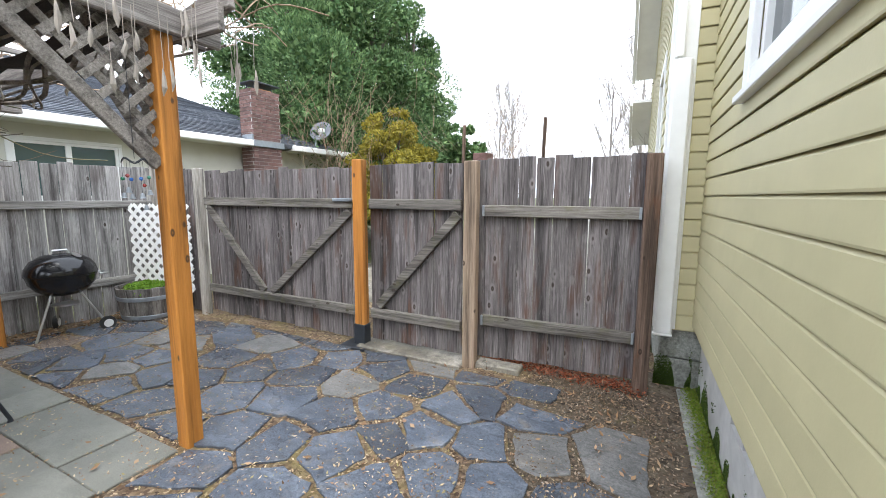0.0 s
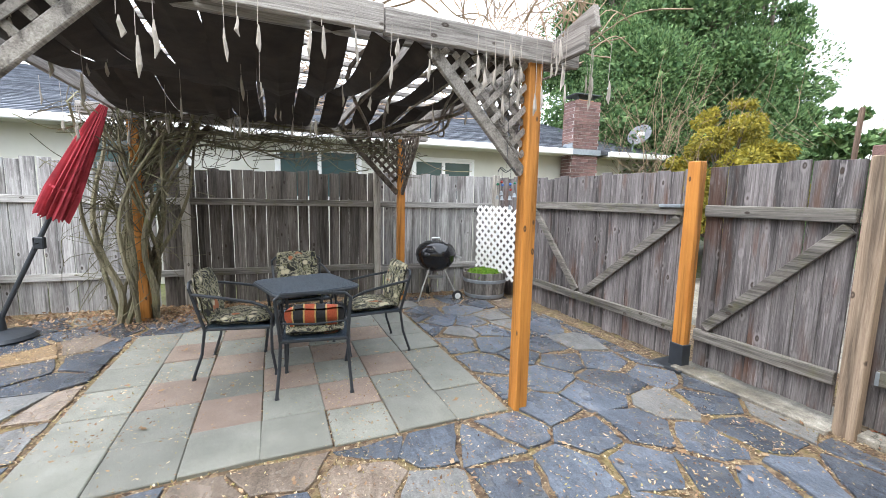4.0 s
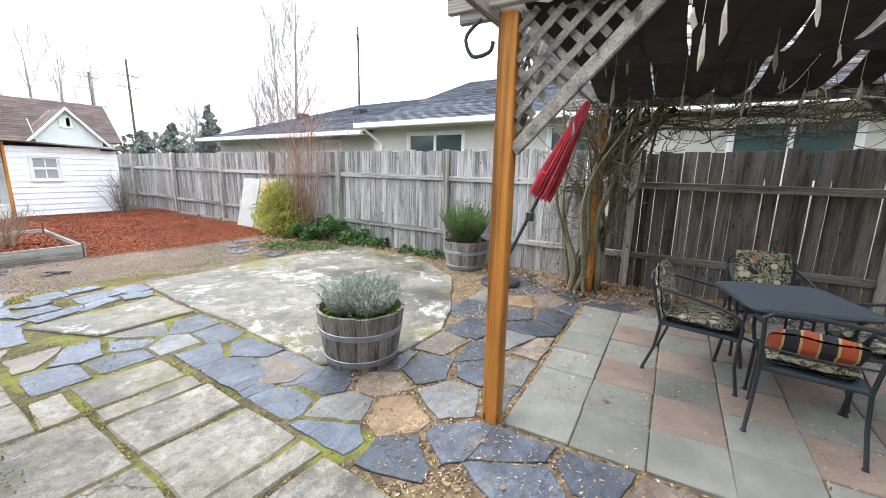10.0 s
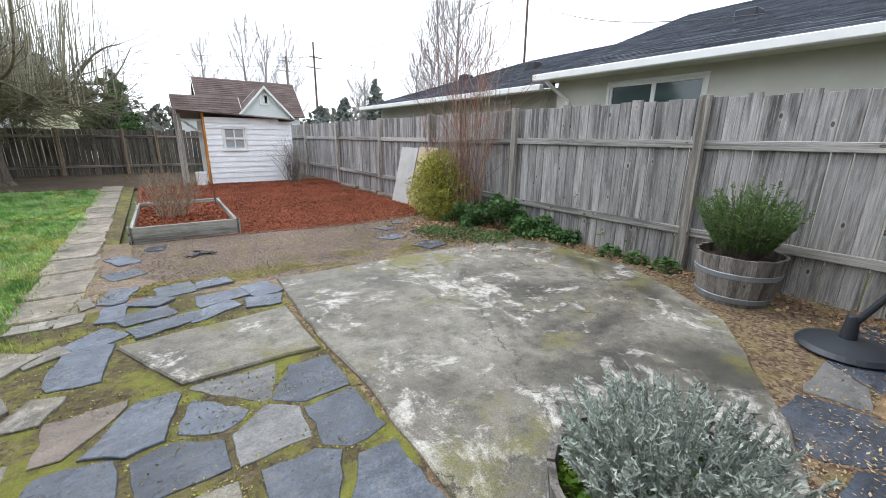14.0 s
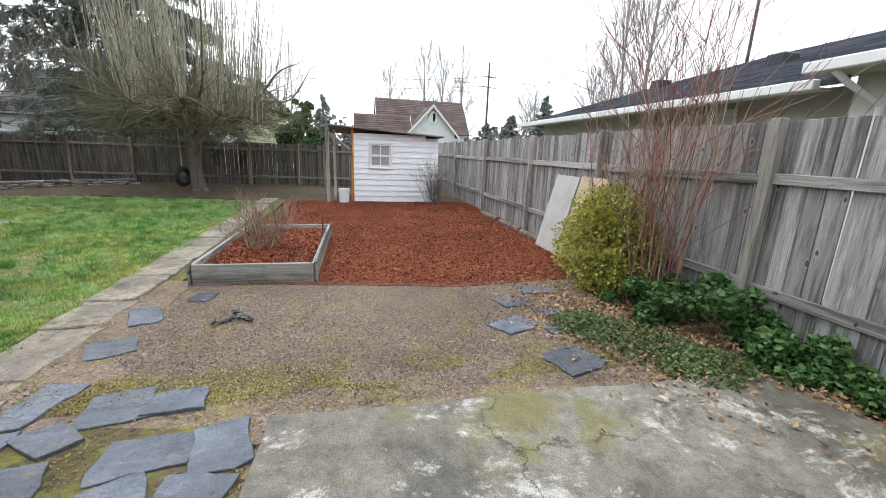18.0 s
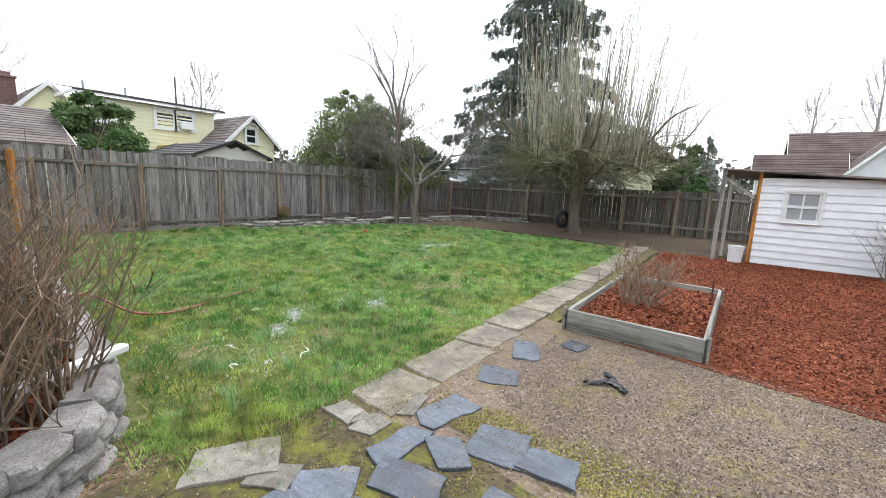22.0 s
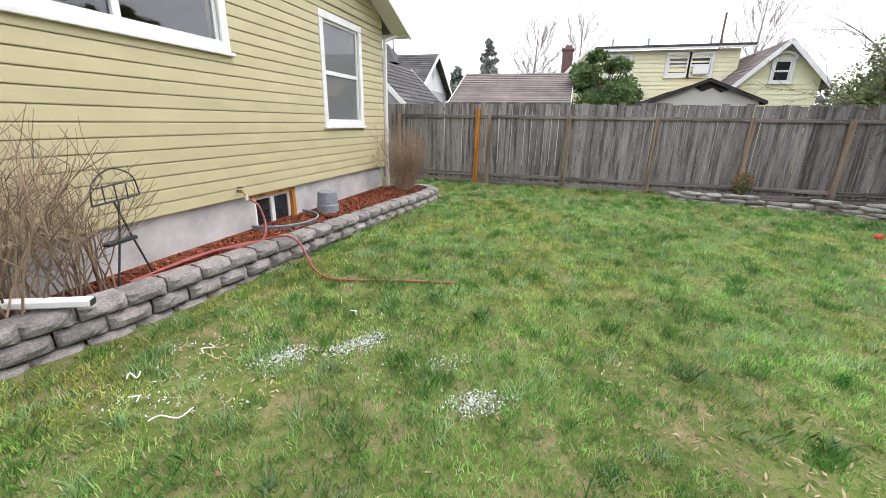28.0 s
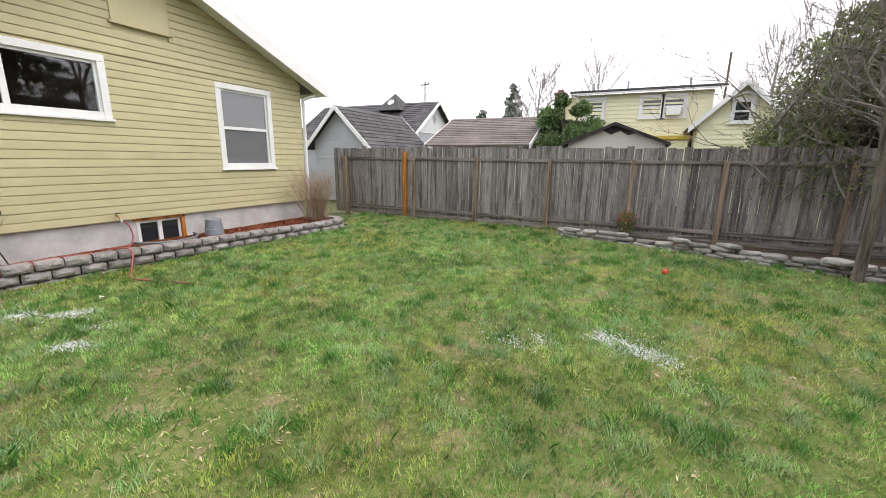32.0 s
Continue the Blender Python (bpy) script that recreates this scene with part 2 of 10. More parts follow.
M_fence = wood("weathered_fence_wood", (0.165, 0.154, 0.15), (0.43, 0.418, 0.408), 'z', stain=(0.075, 0.06, 0.057), stain_amount=0.6, vary=0.24, silver=0.45, spots=0.5)
M_fence_x = wood("weathered_rail_wood", (0.17, 0.16, 0.15), (0.46, 0.445, 0.42), 'x', stain_amount=0.25, vary=0.15)
M_gate = wood("dark_gate_wood", (0.062, 0.053, 0.052), (0.235, 0.213, 0.21), 'z', stain=(0.105, 0.043, 0.02), stain_amount=0.62, vary=0.3, silver=0.6, spots=0.7)
M_gate_x = wood("gate_rail_wood", (0.075, 0.066, 0.058), (0.26, 0.24, 0.215), 'x', stain_amount=0.45, vary=0.12, moss=0.35, green=(0.11, 0.11, 0.035))
M_back = wood("brown_back_fence_wood", (0.11, 0.096, 0.09), (0.33, 0.308, 0.29), 'z', stain=(0.06, 0.05, 0.045), stain_amount=0.6, vary=0.22, silver=0.4, spots=0.4)
M_back_x = wood("brown_back_rail_wood", (0.12, 0.10, 0.09), (0.33, 0.29, 0.26), 'x', stain_amount=0.4, vary=0.15, moss=0.3)
# mossy rear fence wood; the shadow it stands in is put into its colour
M_rear = wood("shaded_rear_fence_wood", (0.06, 0.052, 0.045), (0.20, 0.175, 0.15), 'z', stain_amount=0.5, vary=0.2, moss=0.35)
M_post_grey = wood("grey_post_wood", (0.22, 0.195, 0.165), (0.50, 0.47, 0.42), 'z', stain_amount=0.2, vary=0.15)
M_post_tan = wood("tan_post_wood", (0.20, 0.14, 0.10), (0.38, 0.29, 0.21), 'z', stain_amount=0.3, vary=0.15)
M_rust = wood("rusty_brown_post", (0.10, 0.062, 0.045), (0.235, 0.165, 0.125), 'z', stain=(0.16, 0.06, 0.022), stain_amount=0.8, vary=0.1)
M_orange = wood("orange_stained_cedar", (0.41, 0.162, 0.03), (0.50, 0.215, 0.048), 'z', rough=0.6, stain=(0.30, 0.10, 0.017), stain_amount=0.3, vary=0.06)
M_beam = wood("silver_grey_beam_wood_y", (0.15, 0.13, 0.12), (0.46, 0.43, 0.40), 'y', stain_amount=0.25, vary=0.1)
M_beam_x = wood("silver_grey_beam_wood_x", (0.12, 0.10, 0.09), (0.36, 0.33, 0.30), 'x', stain_amount=0.3, vary=0.1)
M_lath = wood("grey_lath_wood", (0.13, 0.115, 0.10), (0.38, 0.35, 0.32), 'x', stain_amount=0.3, vary=0.2, knots=False)
M_siding = plain("olive_yellow_siding_paint", (0.50, 0.45, 0.262), 0.6, vary=0.07, scale=2.2, bumps=0.12, grain=60, vary_ob=0.04)
M_white = plain("white_trim_paint", (0.78, 0.78, 0.76), 0.5, vary=0.06, scale=3, bumps=0.06)
M_found = plain("painted_concrete_foundation", (0.50, 0.49, 0.475), 0.8, vary=0.22, scale=3.2, bumps=0.2, grain=40)
M_block = stone("mossy_concrete_block", (0.19, 0.19, 0.165), (0.34, 0.345, 0.31), (0.8, 0.95), 4.0, vary=0.1, moss=0.5, speck=40.0, green=(0.09, 0.10, 0.05))
M_roof = stone("slate_grey_shingle", (0.08, 0.088, 0.105), (0.165, 0.178, 0.205), (0.8, 0.95), 3.0, vary=0.22)
M_glass = glass("dark_window_glass")
M_glass_pale = glass("pale_window_glass", (0.16, 0.165, 0.17), 0.05)
M_glass_n = glass("teal_window_glass", (0.05, 0.085, 0.085), 0.06)
M_cream = plain("cream_stucco", (0.56, 0.55, 0.48), 0.85, vary=0.08, scale=1.5, bumps=0.2, grain=120)
M_paver = stone("grey_green_paver", (0.175, 0.175, 0.15), (0.26, 0.258, 0.225), (0.55, 0.9), 4.0, vary=0.16, wet=0.3, speck=260)
M_paver_red = stone("terracotta_paver", (0.22, 0.158, 0.125), (0.30, 0.232, 0.188), (0.55, 0.9), 4.0, vary=0.12, wet=0.3, speck=260)


def worn_concrete(name, big=0.8, pale=0.8, algae=0.7, crack=0.5, shade=1.0, cast=(1.0, 1.0, 1.0), worn=(0.40, 0.38, 0.335)):
    """Old concrete: dark wet stains, pale worn patches, yellow-green algae and thin broken cracks."""
    m, t, b = nodes_of(name)
    v = coords(t, (1, 1, 1))
    n1 = noise_of(t, v, big, 8, 0.68, 0.5)
    n2 = noise_of(t, v, big * 2.6, 10, 0.78, 0.4)
    f = noise_of(t, v, 110, 3, 0.75)
    k = shade * 0.9
    c = ramp(t, n1, [(0.38, (0.07 * k, 0.063 * k, 0.048 * k)), (0.46, (0.14 * k, 0.127 * k, 0.10 * k)), (0.53, (0.20 * k, 0.184 * k, 0.15 * k)), (0.63, (0.255 * k, 0.238 * k, 0.20 * k))])
    c = mix(t, ramp(t, n2, [(0.53, grey(0)), (0.60, grey(pale))]), c, (worn[0] * k, worn[1] * k, worn[2] * k))
    n3 = noise_of(t, v, big * 9, 8, 0.75)
    c = mix(t, 1.0, c, ramp(t, n3, [(0.36, grey(0.6)), (0.5, grey(1.0)), (0.66, grey(1.3))]), 'MULTIPLY')
    al = noise_of(t, v, 1.15, 7, 0.7)
    c = mix(t, ramp(t, al, [(0.53, grey(0)), (0.63, grey(algae))]), c, (0.165, 0.15, 0.04))
    c = mix(t, 1.0, c, ramp(t, f, [(0.25, grey(0.5)), (0.75, grey(1.45))]), 'MULTIPLY')
    c = mix(t, 1.0, c, cast, 'MULTIPLY')
    vo = t.nodes.new("ShaderNodeTexVoronoi")
    vo.feature = 'DISTANCE_TO_EDGE'
    vo.inputs["Scale"].default_value = crack
    nz = t.nodes.new("ShaderNodeTexNoise")
    nz.inputs["Scale"].default_value = 2.4
    nz.inputs["Detail"].default_value = 9
    nz.inputs["Roughness"].default_value = 0.7
    t.links.new(v, nz.inputs["Vector"])
    t.links.new(mix(t, 0.45, v, nz.outputs["Color"], 'ADD'), vo.inputs["Vector"])
    cr = ramp(t, vo.outputs["Distance"], [(0.0012, grey(1)), (0.0042, grey(0))])
    cr = mix(t, 1.0, cr, ramp(t, noise_of(t, v, 1.4, 3), [(0.42, grey(0)), (0.52, grey(1))]), 'MULTIPLY')
    c = mix(t, cr, c, (0.04, 0.038, 0.024))
    t.links.new(c, b.inputs["Base Color"])
    t.links.new(ramp(t, n1, [(0.35, grey(0.42)), (0.6, grey(0.9))]), b.inputs["Roughness"])
    bump(t, b, mix(t, 0.5, mix(t, cr, n2, grey(0.0)), f), 0.6, 0.012)
    return m


M_conc = worn_concrete("stained_worn_concrete", 0.8, 0.9, 0.75, 0.5, 1.0, (1.0, 1.0, 1.0), (0.52, 0.495, 0.44))
M_conc2 = worn_concrete("walk_concrete", 1.3, 0.35, 0.22, 0.4, 1.22, (1.0, 0.985, 0.99))


def slate(name, a, c, vary=0.3, sheen=(0.1, 0.42)):
    """Split slate: cleft layers, fine pits, damp and dry patches."""
    m, t, b = nodes_of(name)
    v = coords(t, (1, 1, 1))
    n = noise_of(t, v, 3.2, 10, 0.74, 0.5)
    f = noise_of(t, v, 70, 5, 0.8)
    cl = noise_of(t, coords(t, (3.0, 11.0, 3.0)), 1.0, 9, 0.72, 1.2)
    col = ramp(t, n, [(0.34, a), (0.66, c)])
    col = mix(t, 1.0, col, ramp(t, f, [(0.3, grey(0.5)), (0.7, grey(1.5))]), 'MULTIPLY')
    col = mix(t, 1.0, col, ramp(t, cl, [(0.36, grey(0.7)), (0.64, grey(1.25))]), 'MULTIPLY')
    du = noise_of(t, v, 6.0, 7, 0.7)
    col = mix(t, ramp(t, du, [(0.56, grey(0)), (0.70, grey(0.5))]), col, (0.21, 0.18, 0.14))
    col = tint(t, col, vary)
    w = noise_of(t, v, 1.5, 4)
    t.links.new(col, b.inputs["Base Color"])
    t.links.new(ramp(t, w, [(0.42, grey(sheen[1])), (0.6, grey(sheen[0]))]), b.inputs["Roughness"])
    bump(t, b, mix(t, 0.4, mix(t, 0.5, n, cl), f), 0.8, 0.012)
    return m


M_slate = slate("blue_grey_slate", (0.05, 0.061, 0.082), (0.118, 0.136, 0.168))
M_slate_wet = slate("wet_dark_slate", (0.03, 0.038, 0.052), (0.08, 0.095, 0.122), 0.3, (0.06, 0.3))
M_slate_brown = slate("brown_flagstone", (0.14, 0.105, 0.08), (0.25, 0.20, 0.16), 0.2)
M_slate_rust = slate("rust_flagstone", (0.18, 0.115, 0.06), (0.29, 0.195, 0.105), 0.2)
M_slate_grey = slate("dull_grey_flagstone", (0.11, 0.11, 0.108), (0.20, 0.196, 0.19), 0.15, (0.3, 0.7))
M_litter = litter("leaf_litter_soil", [(0.06, 0.04, 0.03), (0.15, 0.098, 0.064), (0.27, 0.195, 0.12), (0.10, 0.068, 0.048), (0.34, 0.26, 0.165)], 46.0, patch=(0.23, 0.19, 0.07), patch_amount=0.5)
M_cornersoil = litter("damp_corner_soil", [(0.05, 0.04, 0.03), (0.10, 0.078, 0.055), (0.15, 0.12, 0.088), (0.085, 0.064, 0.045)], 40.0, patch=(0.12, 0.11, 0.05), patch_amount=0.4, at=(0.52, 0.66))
M_mossy = litter("mossy_soil", [(0.06, 0.048, 0.033), (0.13, 0.10, 0.06), (0.11, 0.10, 0.04), (0.19, 0.145, 0.095)], 46.0, patch=(0.21, 0.22, 0.04), patch_amount=0.75, at=(0.48, 0.6))
M_mulch = litter("red_bark_mulch", [(0.075, 0.02, 0.011), (0.24, 0.066, 0.03), (0.15, 0.036, 0.016), (0.33, 0.115, 0.058)], 26.0, depth=0.05)
M_gravel = litter("pea_gravel", [(0.115, 0.083, 0.064), (0.25, 0.19, 0.148), (0.185, 0.135, 0.105), (0.35, 0.275, 0.215)], 60.0, patch=(0.30, 0.27, 0.06), patch_amount=0.35, depth=0.015)
M_soil = litter("dark_wet_soil", [(0.055, 0.04, 0.03), (0.12, 0.085, 0.06), (0.085, 0.06, 0.045), (0.15, 0.11, 0.08)], 35.0, patch=(0.10, 0.11, 0.03), patch_amount=0.4)
M_lawn = litter("lawn_turf", [(0.075, 0.115, 0.027), (0.13, 0.18, 0.04), (0.19, 0.195, 0.075), (0.105, 0.145, 0.033)], 30.0, big=0.9, patch=(0.27, 0.21, 0.12), patch_amount=0.85, depth=0.03, at=(0.54, 0.64))
M_far = litter("far_ground", [(0.09, 0.11, 0.04), (0.13, 0.14, 0.06), (0.12, 0.11, 0.07)], 4.0, big=0.15)
M_black = plain("black_enamel", (0.012, 0.012, 0.014), 0.12, vary=0.1, bumps=0.0)
M_iron = plain("dark_powder_coated_iron", (0.035, 0.04, 0.048), 0.45, 0.3, vary=0.15, bumps=0.05)
M_alu = plain("brushed_aluminium", (0.6, 0.6, 0.6), 0.35, 1.0, vary=0.1)
M_rubber = plain("black_rubber", (0.02, 0.02, 0.02), 0.7)
M_galv = plain("galvanised_hoop", (0.30, 0.33, 0.36), 0.55, 0.6, vary=0.2, scale=12)
M_bark = wood("grey_bark", (0.09, 0.07, 0.055), (0.24, 0.2, 0.165), 'z', stain_amount=0.3, vary=0.1, knots=False, moss=0.4)
M_cable = plain("dark_cable", (0.03, 0.03, 0.03), 0.7)

# geometry helpers
class Geo:
    """Vertices and faces of one part."""

    def __init__(self):
        self.v, self.f, self.smooth = [], [], False

    def add(self, vs, fs, m=None):
        k = len(self.v)
        self.v += [tuple(m @ Vector(p)) for p in vs] if m is not None else [tuple(p) for p in vs]
        self.f += [tuple(i + k for i in f) for f in fs]
        return self

    def box(self, lo, hi, c=0.0, m=None):
        """A box with its edges cut off by c."""
        (x0, y0, z0), (x1, y1, z1) = lo, hi
        if c <= 0:
            return self.add([(x0, y0, z0), (x1, y0, z0), (x1, y1, z0), (x0, y1, z0), (x0, y0, z1), (x1, y0, z1), (x1, y1, z1), (x0, y1, z1)],
                            [(3, 2, 1, 0), (4, 5, 6, 7), (0, 1, 5, 4), (1, 2, 6, 5), (2, 3, 7, 6), (3, 0, 4, 7)], m)
        ring = [(x0 + c, y0), (x1 - c, y0), (x1, y0 + c), (x1, y1 - c), (x1 - c, y1), (x0 + c, y1), (x0, y1 - c), (x0, y0 + c)]
        inn = [(x0 + c, y0 + c), (x1 - c, y0 + c), (x1 - c, y0 + c), (x1 - c, y1 - c), (x1 - c, y1 - c), (x0 + c, y1 - c), (x0 + c, y1 - c), (x0 + c, y0 + c)]
        vs = [(*p, z0) for p in inn[::2]] + [(*p, z0 + c) for p in ring] + [(*p, z1 - c) for p in ring] + [(*p, z1) for p in inn[::2]]
        fs = [(3, 2, 1, 0), (20, 21, 22, 23)]
        for k in range(8):
            n = (k + 1) % 8
            fs.append((4 + k, 4 + n, 12 + n, 12 + k))
        b = [0, 1, 1, 2, 2, 3, 3, 0]
        for k in range(8):
            n = (k + 1) % 8
            if b[k] == b[n]:
                fs += [(b[k], 4 + n, 4 + k), (20 + b[k], 12 + k, 12 + n)]
            else:
                fs += [(b[k], b[n], 4 + n, 4 + k), (20 + b[k], 12 + k, 12 + n, 20 + b[n])]
        return self.add(vs, fs, m)

    def beam(self, p, q, w, h, c=0.0, up=(0, 0, 1)):
        """A bar from p to q, w wide and h high."""
        p, q = Vector(p), Vector(q)
        d = (q - p)
        x = d.normalized()
        y = Vector(up).cross(x)
        if y.length < 1e-4:
            y = Vector((0, 1, 0)).cross(x)
        y.normalize()
        z = x.cross(y)
        m = Matrix((x, y, z)).transposed().to_4x4()
        m.translation = p
        return self.box((0, -w / 2, -h / 2), (d.length, w / 2, h / 2), c, m)

    def tube(self, pts, rad, n=6, cap=True):
        """A round bar along points; rad is one radius or one for each point."""
        pts = [Vector(p) for p in pts]
        if not isinstance(rad, (list, tuple)):
            rad = [rad] * len(pts)
        k0 = len(self.v)
        side = None
        for i, p in enumerate(pts):
            d = (pts[min(i + 1, len(pts) - 1)] - pts[max(i - 1, 0)]).normalized()
            if side is None:
                side = d.cross(Vector((0.31, 0.2, 0.93)) if abs(d.z) < 0.9 else Vector((1, 0, 0)))
            side = (side - d * side.dot(d)).normalized()
            o = d.cross(side)
            for k in range(n):
                a = 2 * math.pi * k / n
                self.v.append(tuple(p + (side * math.cos(a) + o * math.sin(a)) * rad[i]))
        for i in range(len(pts) - 1):
            for k in range(n):
                a, b = k0 + i * n + k, k0 + i * n + (k + 1) % n
                self.f.append((a, b, b + n, a + n))
        if cap:
            self.f.append(tuple(k0 + k for k in range(n))[::-1])
            self.f.append(tuple(k0 + (len(pts) - 1) * n + k for k in range(n)))
        return self

    def prism(self, poly, z0, z1, inset=0.0):
        """A flat piece with a polygon for its outline; inset rounds its upper edge."""
        n = len(poly)
        cx, cy = sum(p[0] for p in poly) / n, sum(p[1] for p in poly) / n
        vs = [(x, y, z0) for x, y in poly]
        fs = [tuple(range(n))[::-1]]
        if inset > 0:
            vs += [(x, y, z1 - inset) for x, y in poly]
            tops = []
            for x, y in poly:
                d = math.hypot(x - cx, y - cy) or 1
                s = max(0.0, 1 - inset / d)
                tops.append((cx + (x - cx) * s, cy + (y - cy) * s, z1))
            vs += tops
            rings = 2
        else:
            vs += [(x, y, z1) for x, y in poly]
            rings = 1
        for r in range(rings):
            for k in range(n):
                a, b = r * n + k, r * n + (k + 1) % n
                fs.append((a, b, b + n, a + n))
        fs.append(tuple(rings * n + k for k in range(n)))
        return self.add(vs, fs)

    def lathe(self, prof, n=24, m=None, closed=True):
        """A body turned about z from (radius, height) pairs."""
        vs, fs = [], []
        for r, z in prof:
            for k in range(n):
                a = 2 * math.pi * k / n
                vs.append((r * math.cos(a), r * math.sin(a), z))
        for i in range(len(prof) - 1):
            for k in range(n):
                a, b = i * n + k, i * n + (k + 1) % n
                fs.append((a, b, b + n, a + n))
        if closed:
            fs.append(tuple(range(n))[::-1])
            fs.append(tuple((len(prof) - 1) * n + k for k in range(n)))
        return self.add(vs, fs, m)

    def ball(self, c, r, n=8, squash=(1, 1, 1)):
        rows = max(4, n // 2)
        prof = [(max(0.001, r * math.sin(math.pi * i / rows)), -r * math.cos(math.pi * i / rows)) for i in range(rows + 1)]
        return self.lathe(prof, n, Matrix.Translation(c) @ Matrix.Diagonal((*squash, 1)))

    def tri(self, a, b, c):
        return self.add([a, b, c], [(0, 1, 2)])

    def mesh(self, name, material):
        me = bpy.data.meshes.new(name)
        me.from_pydata(self.v, [], self.f)
        if material:
            me.materials.append(material)
        if self.smooth:
            me.polygons.foreach_set("use_smooth", [True] * len(me.polygons))
        me.update()
        return me


def thing(name, at=(0, 0, 0), label="", category="", group="", kind="", rz=0.0):
    ob = new(name)
    ob.empty_display_size = 0.1
    ob.matrix_basis = pose(*at, 0, 0, rz)
    return tagged(ob, label, category, group, kind)


def part(name, geo, material, parent=None, label="", kind=""):
    ob = new(name, geo.mesh(name, material))
    ob.parent = parent
    return tagged(ob, label, kind=kind)


def solo(name, geo, material, label="", category="", group="", kind="", at=(0, 0, 0), rz=0.0):
    ob = new(name, geo.mesh(name, material))
    ob.matrix_basis = pose(*at, 0, 0, rz)
    return tagged(ob, label, category, group, kind)


def piece(name, mesh, parent, m):
    ob = new(name, mesh)
    ob.parent = parent
    ob.matrix_basis = m
    return ob


def big_mesh(name, verts, faces, material):
    """A mesh from numpy arrays; all faces have the same number of corners."""
    me = bpy.data.meshes.new(name)
    nv, nf, k = len(verts), len(faces), faces.shape[1]
    me.vertices.add(nv)
    me.vertices.foreach_set("co", verts.astype(np.float32).ravel())
    me.loops.add(nf * k)
    me.loops.foreach_set("vertex_index", faces.astype(np.int32).ravel())
    me.polygons.add(nf)
    me.polygons.foreach_set("loop_start", np.arange(0, nf * k, k, dtype=np.int32))
    me.materials.append(material)
    me.update(calc_edges=True)
    return me


rnd = random.Random(11)


def U(a, b):
    return rnd.uniform(a, b)

# ---- ground ----
def sheet(name, poly, z, material, label, category="ground", thick=0.05, cell=0.0):
    g = Geo().prism(poly, z - thick, z)
    return solo(name, g, material, label, category, kind="structure")


FX = -4.5           # inner face of the neighbour's fence
HY = -4.12          # south wall of the house
GA = 0.085          # slope of the gate fence in plan

ground = solo("ground", Geo().add([(-500, -500, -0.06), (500, -500, -0.06), (500, 500, -0.06), (-500, 500, -0.06)], [(0, 1, 2, 3)]), M_far,
              "far ground of grass and soil between the houses", "ground", kind="structure")
sheet("patio_ground", [(-4.62, -8.9), (-3.4, -8.9), (-2.9, -6.0), (2.6, -5.0), (2.3, 5.3), (-4.62, 5.3)], 0.010, M_litter, "soil strewn with brown leaf litter between the flagstones")
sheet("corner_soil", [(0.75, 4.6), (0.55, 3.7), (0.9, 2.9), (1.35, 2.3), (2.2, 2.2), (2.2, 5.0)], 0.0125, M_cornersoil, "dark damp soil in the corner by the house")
sheet("mossy_ground", [(-0.45, -5.72), (0.5, -5.9), (1.05, -5.8), (1.6, -5.3), (1.75, -1.0), (-0.1, -1.2), (-0.5, -3.0)], 0.0145, M_mossy, "damp soil with bright green moss between the slabs")
sheet("gravel_ground", [(-3.9, -8.2), (1.15, -8.45), (1.1, -5.6), (0.2, -5.6), (-0.6, -5.6), (-3.2, -5.75)], 0.0135, M_gravel, "brown pea gravel with thin moss along its edge")
sheet("walk_bed", [(0.85, -16.2), (1.6, -16.2), (1.6, -5.2), (0.85, -5.2)], 0.006, M_mossy, "strip of mossy soil under the garden walk")
sheet("mulch_bed", [(-4.5, -15.75), (0.75, -15.75), (0.72, -8.3), (-0.55, -8.15), (-2.2, -7.9), (-3.6, -8.05), (-4.5, -8.8)], 0.02, M_mulch, "bed of fresh red-brown bark mulch", "mulch bed")
sheet("dark_soil", [(-4.6, -21.5), (11.6, -21.5), (11.6, -10), (10.5, -10.5), (9.0, -14.5), (6.0, -16.6), (2.5, -16.2), (1.5, -15.4), (0.7, -15.6), (-4.6, -15.7)], -0.004, M_soil, "bare dark wet soil under the trees")
lawn = sheet("lawn", [(1.45, -5.5), (1.7, -5.0), (2.0, -4.75), (2.6, -4.85), (9.2, -5.2), (9.3, -4.2), (11.4, -4.2), (11.4, -10.2), (10.2, -11.5), (9.6, -14.2), (7.2, -16.2), (3.6, -16.0), (1.4, -15.6)], 0.0125, M_lawn, "wet green lawn with mossy patches", "lawn")
sheet("house_bed", [(2.5, -3.0), (1.72, -3.0), (1.75, -4.2), (2.0, -4.55), (2.6, -4.75), (4.5, -4.95), (8.6, -5.25), (8.95, -4.9), (8.85, -4.1)], 0.165, M_mulch, "planting bed of red-brown bark mulch behind the block wall", "mulch bed", 0.25)

# ---- fences ----
def board_meshes(name, w, h, t, material, n=6, spread=0.03):
    out = []
    for k in range(n):
        g = Geo()
        dz = U(-spread, spread)
        g.box((0.001, -t, 0.0), (w - 0.001, 0, h + dz), 0.0025)
        out.append(g.mesh(name, material))
    return out


